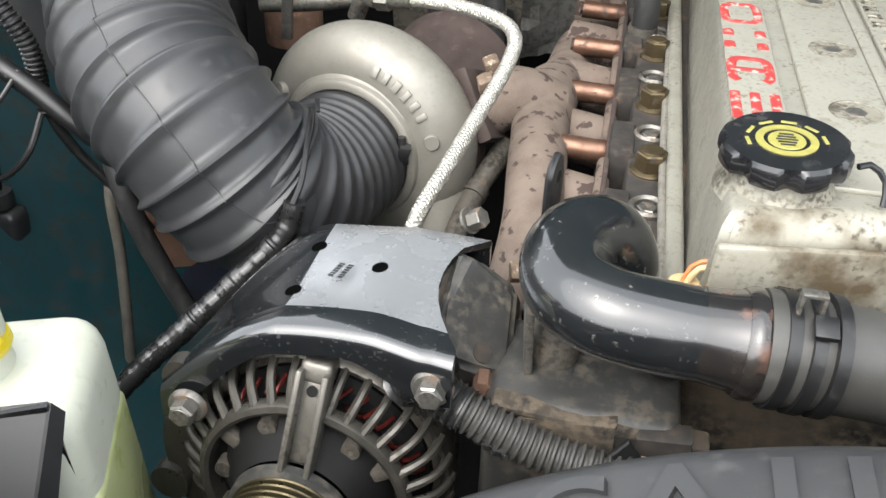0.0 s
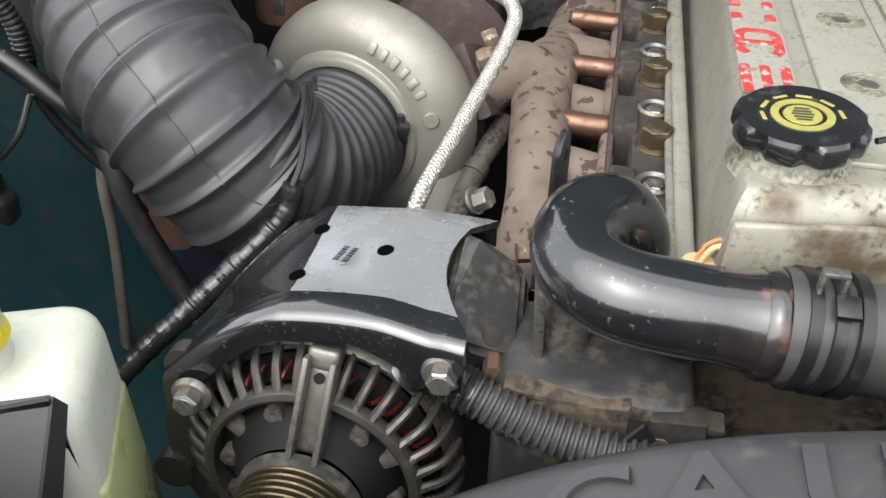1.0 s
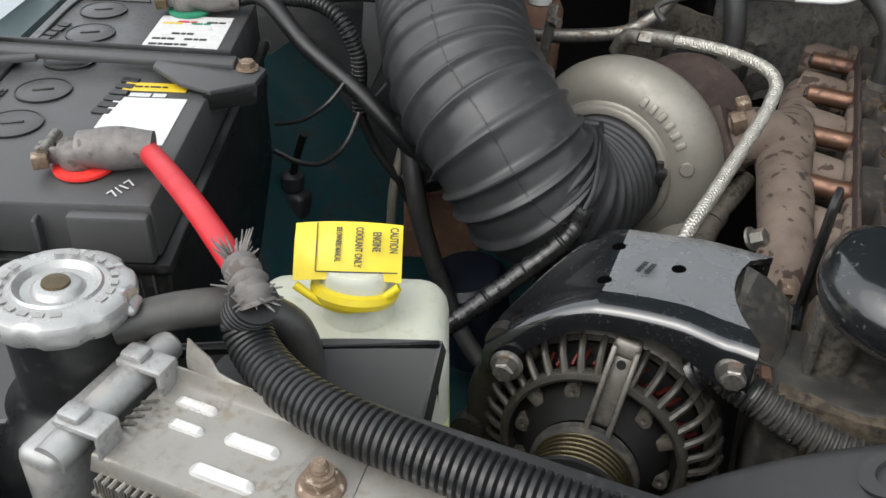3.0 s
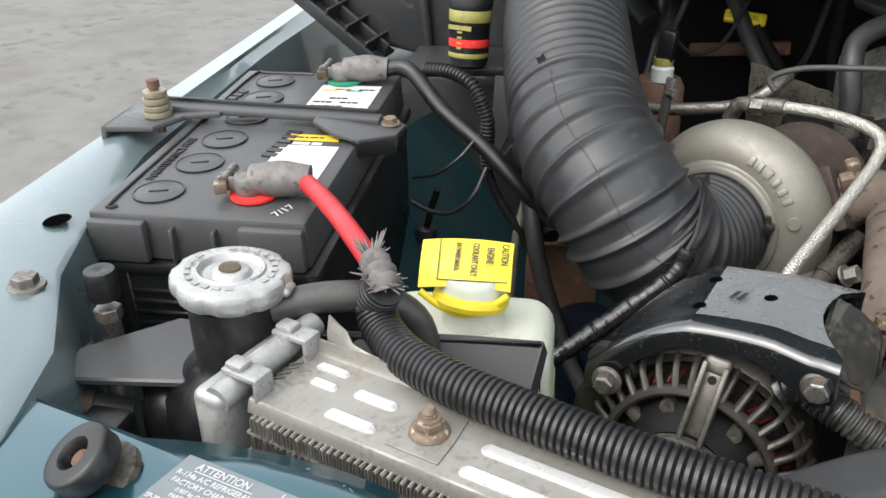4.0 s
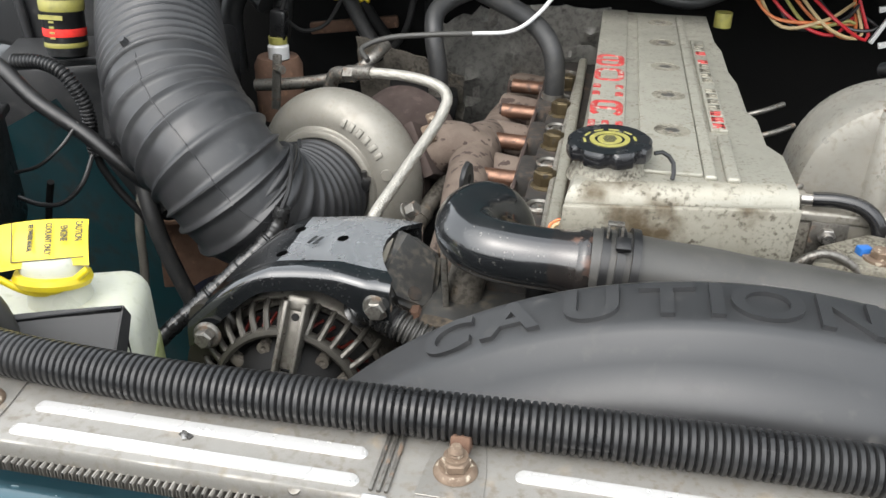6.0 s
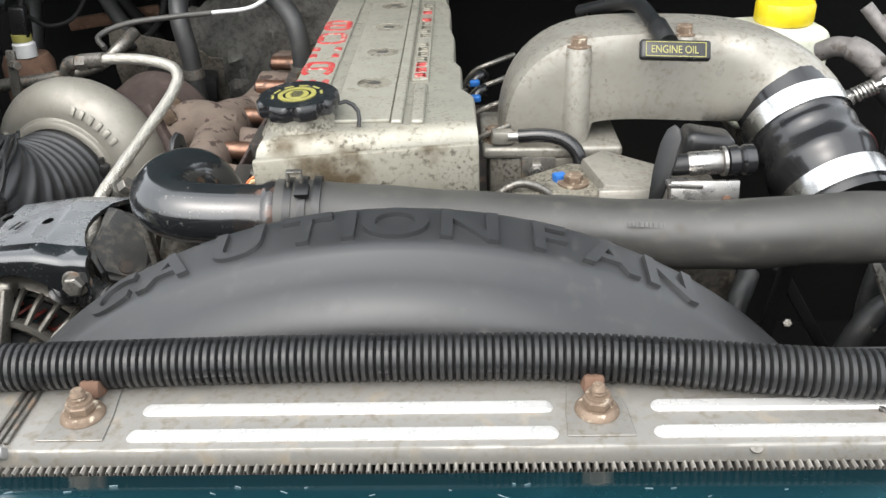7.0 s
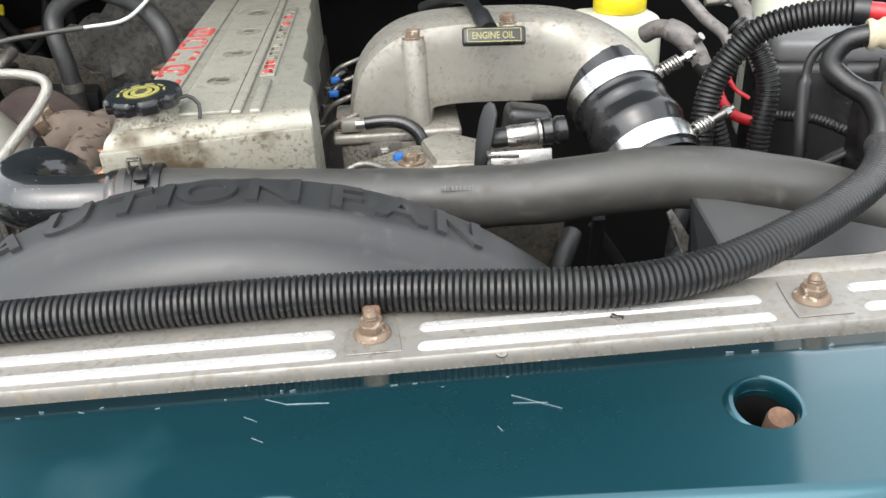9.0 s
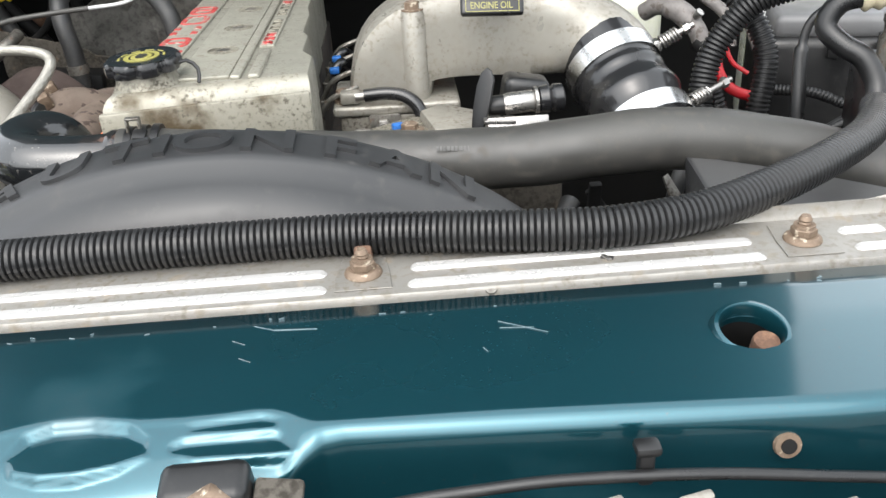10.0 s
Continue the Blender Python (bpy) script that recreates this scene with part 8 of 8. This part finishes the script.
for y in (0.505, 0.56):
    part("return_hose", tube([(0.078, y + 0.09, 1.10), (0.092, y + 0.10, 1.112), (0.098, y + 0.13, 1.10)], 0.006, seg=10), "silicone", ip)
    part("clip", rbox((0.012, 0.008, 0.008), pose(0.084, y + 0.08, 1.108), 0.002), "blue", ip)

# ---- far right: reservoirs, cables, power box ----
RS = thing("brake_reservoir", (0.47, 0.74, 1.05), "milky brake fluid reservoir with a yellow cap", "reservoir")
part("body", rbox((0.115, 0.09, 0.13), pose(0.466, 0.735, 1.085, 0, 0, 6), 0.018, 4), "bottle", RS)
part("cap", lathe([(0.034, 0), (0.036, 0.003), (0.036, 0.022), (0.034, 0.026), (0, 0.026)], pose(0.474, 0.735, 1.150), 64, 24, 0.0012, 0.0335), "yellow", RS)
part("master_cylinder", bm_join(lathe([(0.028, 0), (0.028, 0.40), (0, 0.40)], axis((0.466, 0.740, 1.000), (0, 1, 0)), 24), rbox((0.05, 0.06, 0.05), pose(0.466, 0.74, 1.015), 0.008)), "cast_dark", RS)
CB = thing("cable_bundle", (0.52, 0.42, 1.05), "black ribbed cable conduits with red wires", "cable")
part("conduit", tube([(0.470, 0.385, 1.04), (0.475, 0.395, 1.085), (0.486, 0.410, 1.135), (0.505, 0.415, 1.168), (0.532, 0.412, 1.196), (0.574, 0.398, 1.212), (0.615, 0.380, 1.217)], ribbed(0.0135, 0.0050, 0.0022), 0.00125, 16), "conduit", CB)
part("sleeve", tube([(0.612, 0.382, 1.217), (0.624, 0.375, 1.2168)], 0.0145, seg=18), "plastic", CB)
part("red_cable", tube([(0.620, 0.377, 1.217), (0.636, 0.368, 1.216), (0.67, 0.345, 1.210), (0.72, 0.32, 1.20)], 0.0095, seg=16), "red_wire", CB)
part("conduit", tube([(0.548, 0.42, 1.04), (0.552, 0.425, 1.08), (0.560, 0.436, 1.13), (0.548, 0.452, 1.168), (0.53, 0.47, 1.19)], ribbed(0.0125, 0.0050, 0.0022), 0.00125, 14), "conduit", CB)
part("conduit", tube([(0.505, 0.41, 1.04), (0.507, 0.415, 1.07), (0.500, 0.425, 1.10)], ribbed(0.010, 0.0050, 0.002), 0.00125, 14), "conduit", CB)
part("red_wire", tube([(0.530, 0.50, 1.13), (0.528, 0.49, 1.105), (0.540, 0.48, 1.085), (0.562, 0.475, 1.075), (0.58, 0.47, 1.075)], 0.0062, seg=12), "red_wire", CB)
part("orange_wire", tube([(0.536, 0.50, 1.135), (0.544, 0.49, 1.112), (0.56, 0.48, 1.100)], 0.0026, seg=10), "red_wire", CB)
part("black_wire", tube([(0.545, 0.315, 1.08), (0.547, 0.325, 1.12), (0.551, 0.340, 1.165), (0.560, 0.342, 1.192), (0.585, 0.335, 1.208), (0.62, 0.32, 1.21)], lambda s, l: 0.0066 if s < 0.09 else 0.0042, 0.004, seg=12), "plastic", CB)
part("thin_conduit", tube([(0.585, 0.46, 1.085), (0.62, 0.44, 1.085), (0.66, 0.42, 1.07)], ribbed(0.006, 0.004, 0.001), 0.0014, 10), "conduit", CB)
part("low_cable", tube([(0.60, 0.30, 1.08), (0.64, 0.30, 1.10), (0.70, 0.29, 1.12)], 0.012, seg=12), "plastic", CB)
PB = thing("power_box", (0.68, 0.55, 1.0), "black plastic power distribution box", "box")
part("box", rbox((0.22, 0.16, 0.16), pose(0.715, 0.56, 1.050, 0, 0, -14), 0.012, 3), "plastic", PB)
part("lid", rbox((0.20, 0.14, 0.03), pose(0.715, 0.56, 1.140, 0, 0, -14), 0.010, 3), "grey_lid", PB)
for k in range(3):
    part("latch", rbox((0.018, 0.006, 0.03), pose(0.66 + 0.05 * k, 0.482 - 0.0125 * k, 1.125, 0, 0, -14), 0.002), "plastic", PB)
BS = thing("battery_terminal_stack", (0.60, 0.28, 1.15), "pale stacked battery terminal with nuts", "terminal")
part("stud", lathe([(0.014, -0.06), (0.014, 0.0), (0.0115, 0.004), (0.0115, 0.012), (0.013, 0.014), (0.013, 0.02), (0.008, 0.022), (0.008, 0.034), (0, 0.034)], pose(0.585, 0.242, 1.195), 28), "steel_old", BS)
part("wrap", tube([(0.548, 0.242, 1.232), (0.575, 0.234, 1.235), (0.60, 0.225, 1.235)], lambda s, l: 0.012 + 0.0012 * math.sin(s * 600), 0.002, 14), "old_wrap", BS)
part("body", rbox((0.12, 0.12, 0.12), pose(0.64, 0.27, 1.10, 0, 0, -20), 0.008), "plastic", BS)
VB = thing("valve_fittings", (0.50, 0.57, 1.1), "grey valve fittings and dull pipes by the reservoir", "fitting")
part("fitting", tube([(0.470, 0.60, 1.150), (0.482, 0.585, 1.160), (0.500, 0.567, 1.158), (0.517, 0.550, 1.142), (0.526, 0.541, 1.122)], lambda s, l: 0.0110 + (0.0025 if 0.35 < s / l < 0.75 else 0.0), 0.003, 18), "lead", VB)
part("nipple", lathe([(0.004, 0), (0.005, 0.004), (0.005, 0.010), (0, 0.011)], axis((0.515, 0.543, 1.153), (0.4, -0.5, 0.7)), 14), "steel", VB)
part("hose", tube([(0.522, 0.545, 1.125), (0.535, 0.53, 1.105), (0.535, 0.52, 1.06)], 0.012, seg=14), "plastic_dull", VB)
part("pipe", tube([(0.520, 0.62, 1.195), (0.545, 0.60, 1.165), (0.565, 0.575, 1.145), (0.568, 0.56, 1.11)], 0.0075, seg=12), "lead", VB)
part("pipe", tube([(0.585, 0.66, 1.19), (0.60, 0.62, 1.17), (0.592, 0.58, 1.15), (0.60, 0.55, 1.11)], 0.009, seg=12), "lead", VB)
part("line", tube([(0.58, 0.70, 1.16), (0.70, 0.70, 1.165), (0.85, 0.69, 1.16)], 0.005, seg=10), "steel_old", VB)
part("line", tube([(0.62, 0.72, 1.15), (0.64, 0.71, 1.21), (0.70, 0.70, 1.225), (0.85, 0.70, 1.225)], 0.005, seg=10), "paper_white", VB)
part("tag", rbox((0.010, 0.003, 0.034), pose(0.575, 0.50, 1.150, 0, 4), 0.001), "paper_white", VB)
part("plate", rbox((0.10, 0.004, 0.06), pose(0.66, 0.66, 1.20, 30, 0, 10), 0.001), "paper_white", VB)
WH = thing("loose_wire_loom", (0.22, 0.95, 1.2), "loose coloured wires and a pale bracket at the bulkhead", "wire")
rnd = random.Random(12)
for k in range(9):
    mat = ("orange", "wire_tan", "red_wire", "plastic", "emblem")[k % 5]
    part("wire", tube([(0.10 + 0.01 * k, 0.98, 1.22), (0.14 + 0.012 * k, 0.94 + rnd.uniform(-0.02, 0.02), 1.165 + rnd.uniform(-0.01, 0.02)), (0.20 + 0.01 * k, 0.93, 1.165 + rnd.uniform(-0.015, 0.015)), (0.25, 0.95 + rnd.uniform(-0.02, 0.02), 1.19 + rnd.uniform(-0.02, 0.02))], 0.0024, 0.01, 7), mat, WH)
part("bracket", bm_join(rbox((0.006, 0.006, 0.05), pose(0.285, 0.93, 1.17, 0, 25), 0.001), rbox((0.03, 0.006, 0.008), pose(0.30, 0.93, 1.148, 0, -15), 0.001), rbox((0.02, 0.006, 0.008), pose(0.285, 0.93, 1.195, 0, -15), 0.001)), "paper_white", WH)
part("connector", rbox((0.09, 0.05, 0.04), pose(0.33, 0.97, 1.19, 0, 20), 0.006), "plastic_dull", WH)
part("cap", lathe([(0.012, 0), (0.012, 0.02), (0, 0.02)], pose(0.075, 0.92, 1.16), 16), "emblem", WH)

WB = thing("washer_bottle", (0.70, 0.68, 1.0), "pale washer bottle beside the power box", "bottle")
part("body", rbox((0.12, 0.10, 0.24), pose(0.705, 0.70, 1.075, 0, 0, -12), 0.02, 4), "bottle", WB)
part("cap", lathe([(0.026, 0), (0.027, 0.003), (0.027, 0.014), (0.024, 0.017), (0, 0.017)], pose(0.69, 0.69, 1.195), 32), "plastic", WB)
ST = thing("brace_strut", (0.60, 0.33, 1.07), "pair of grey braces behind the long hose", "brace")
for dy in (0.0, -0.012):
    part("brace", tube([(0.575, 0.347 + dy, 1.068 - dy * 0.6), (0.605, 0.338 + dy, 1.090 - dy * 0.3), (0.645, 0.325 + dy, 1.117)], 0.0045, 0.01, 10), "shroud", ST)
RH = thing("lower_pipework", (0.36, 0.29, 0.95), "dim hoses and a bright bolt deep behind the shroud", "pipework")
part("upright", rbox((0.012, 0.008, 0.12), pose(0.339, 0.288, 1.01, 14, 0, 0), 0.002), "plastic_dull", RH)
part("cross_bar", rbox((0.010, 0.008, 0.10), pose(0.362, 0.285, 1.015, 0, -32, 0), 0.002), "plastic_dull", RH)
part("bolt", hexa(0.0040, 0.005, axis((0.349, 0.276, 1.005), (-0.3, -0.8, 0.5))), "steel_old", RH)
part("hose", tube([(0.325, 0.32, 1.03), (0.312, 0.30, 1.015), (0.300, 0.29, 0.98), (0.29, 0.29, 0.92)], 0.010, 0.01, 12), "hose_old", RH)
part("hose", tube([(0.47, 0.30, 1.04), (0.435, 0.275, 1.03), (0.405, 0.258, 1.012), (0.39, 0.26, 0.96)], 0.011, 0.01, 12), "hose_old", RH)
part("hose", tube([(0.455, 0.33, 1.09), (0.425, 0.29, 1.065), (0.415, 0.28, 1.02), (0.42, 0.28, 0.95)], 0.008, 0.01, 12), "hose_old", RH)
part("tab", prism([(-0.006, -0.022), (0.010, -0.020), (0.002, 0.020), (-0.004, 0.018)], 0.003, frame_of((0.402, 0.240, 1.066), (0.9, 0.3, 0.0), (-0.2, -0.7, 0.6)), 0.0006), "steel_old", RH)
part("clip", tube([(0.402, 0.262, 1.020), (0.408, 0.250, 1.016), (0.416, 0.256, 1.012)], 0.0028, 0.004, 8), "steel_old", RH)
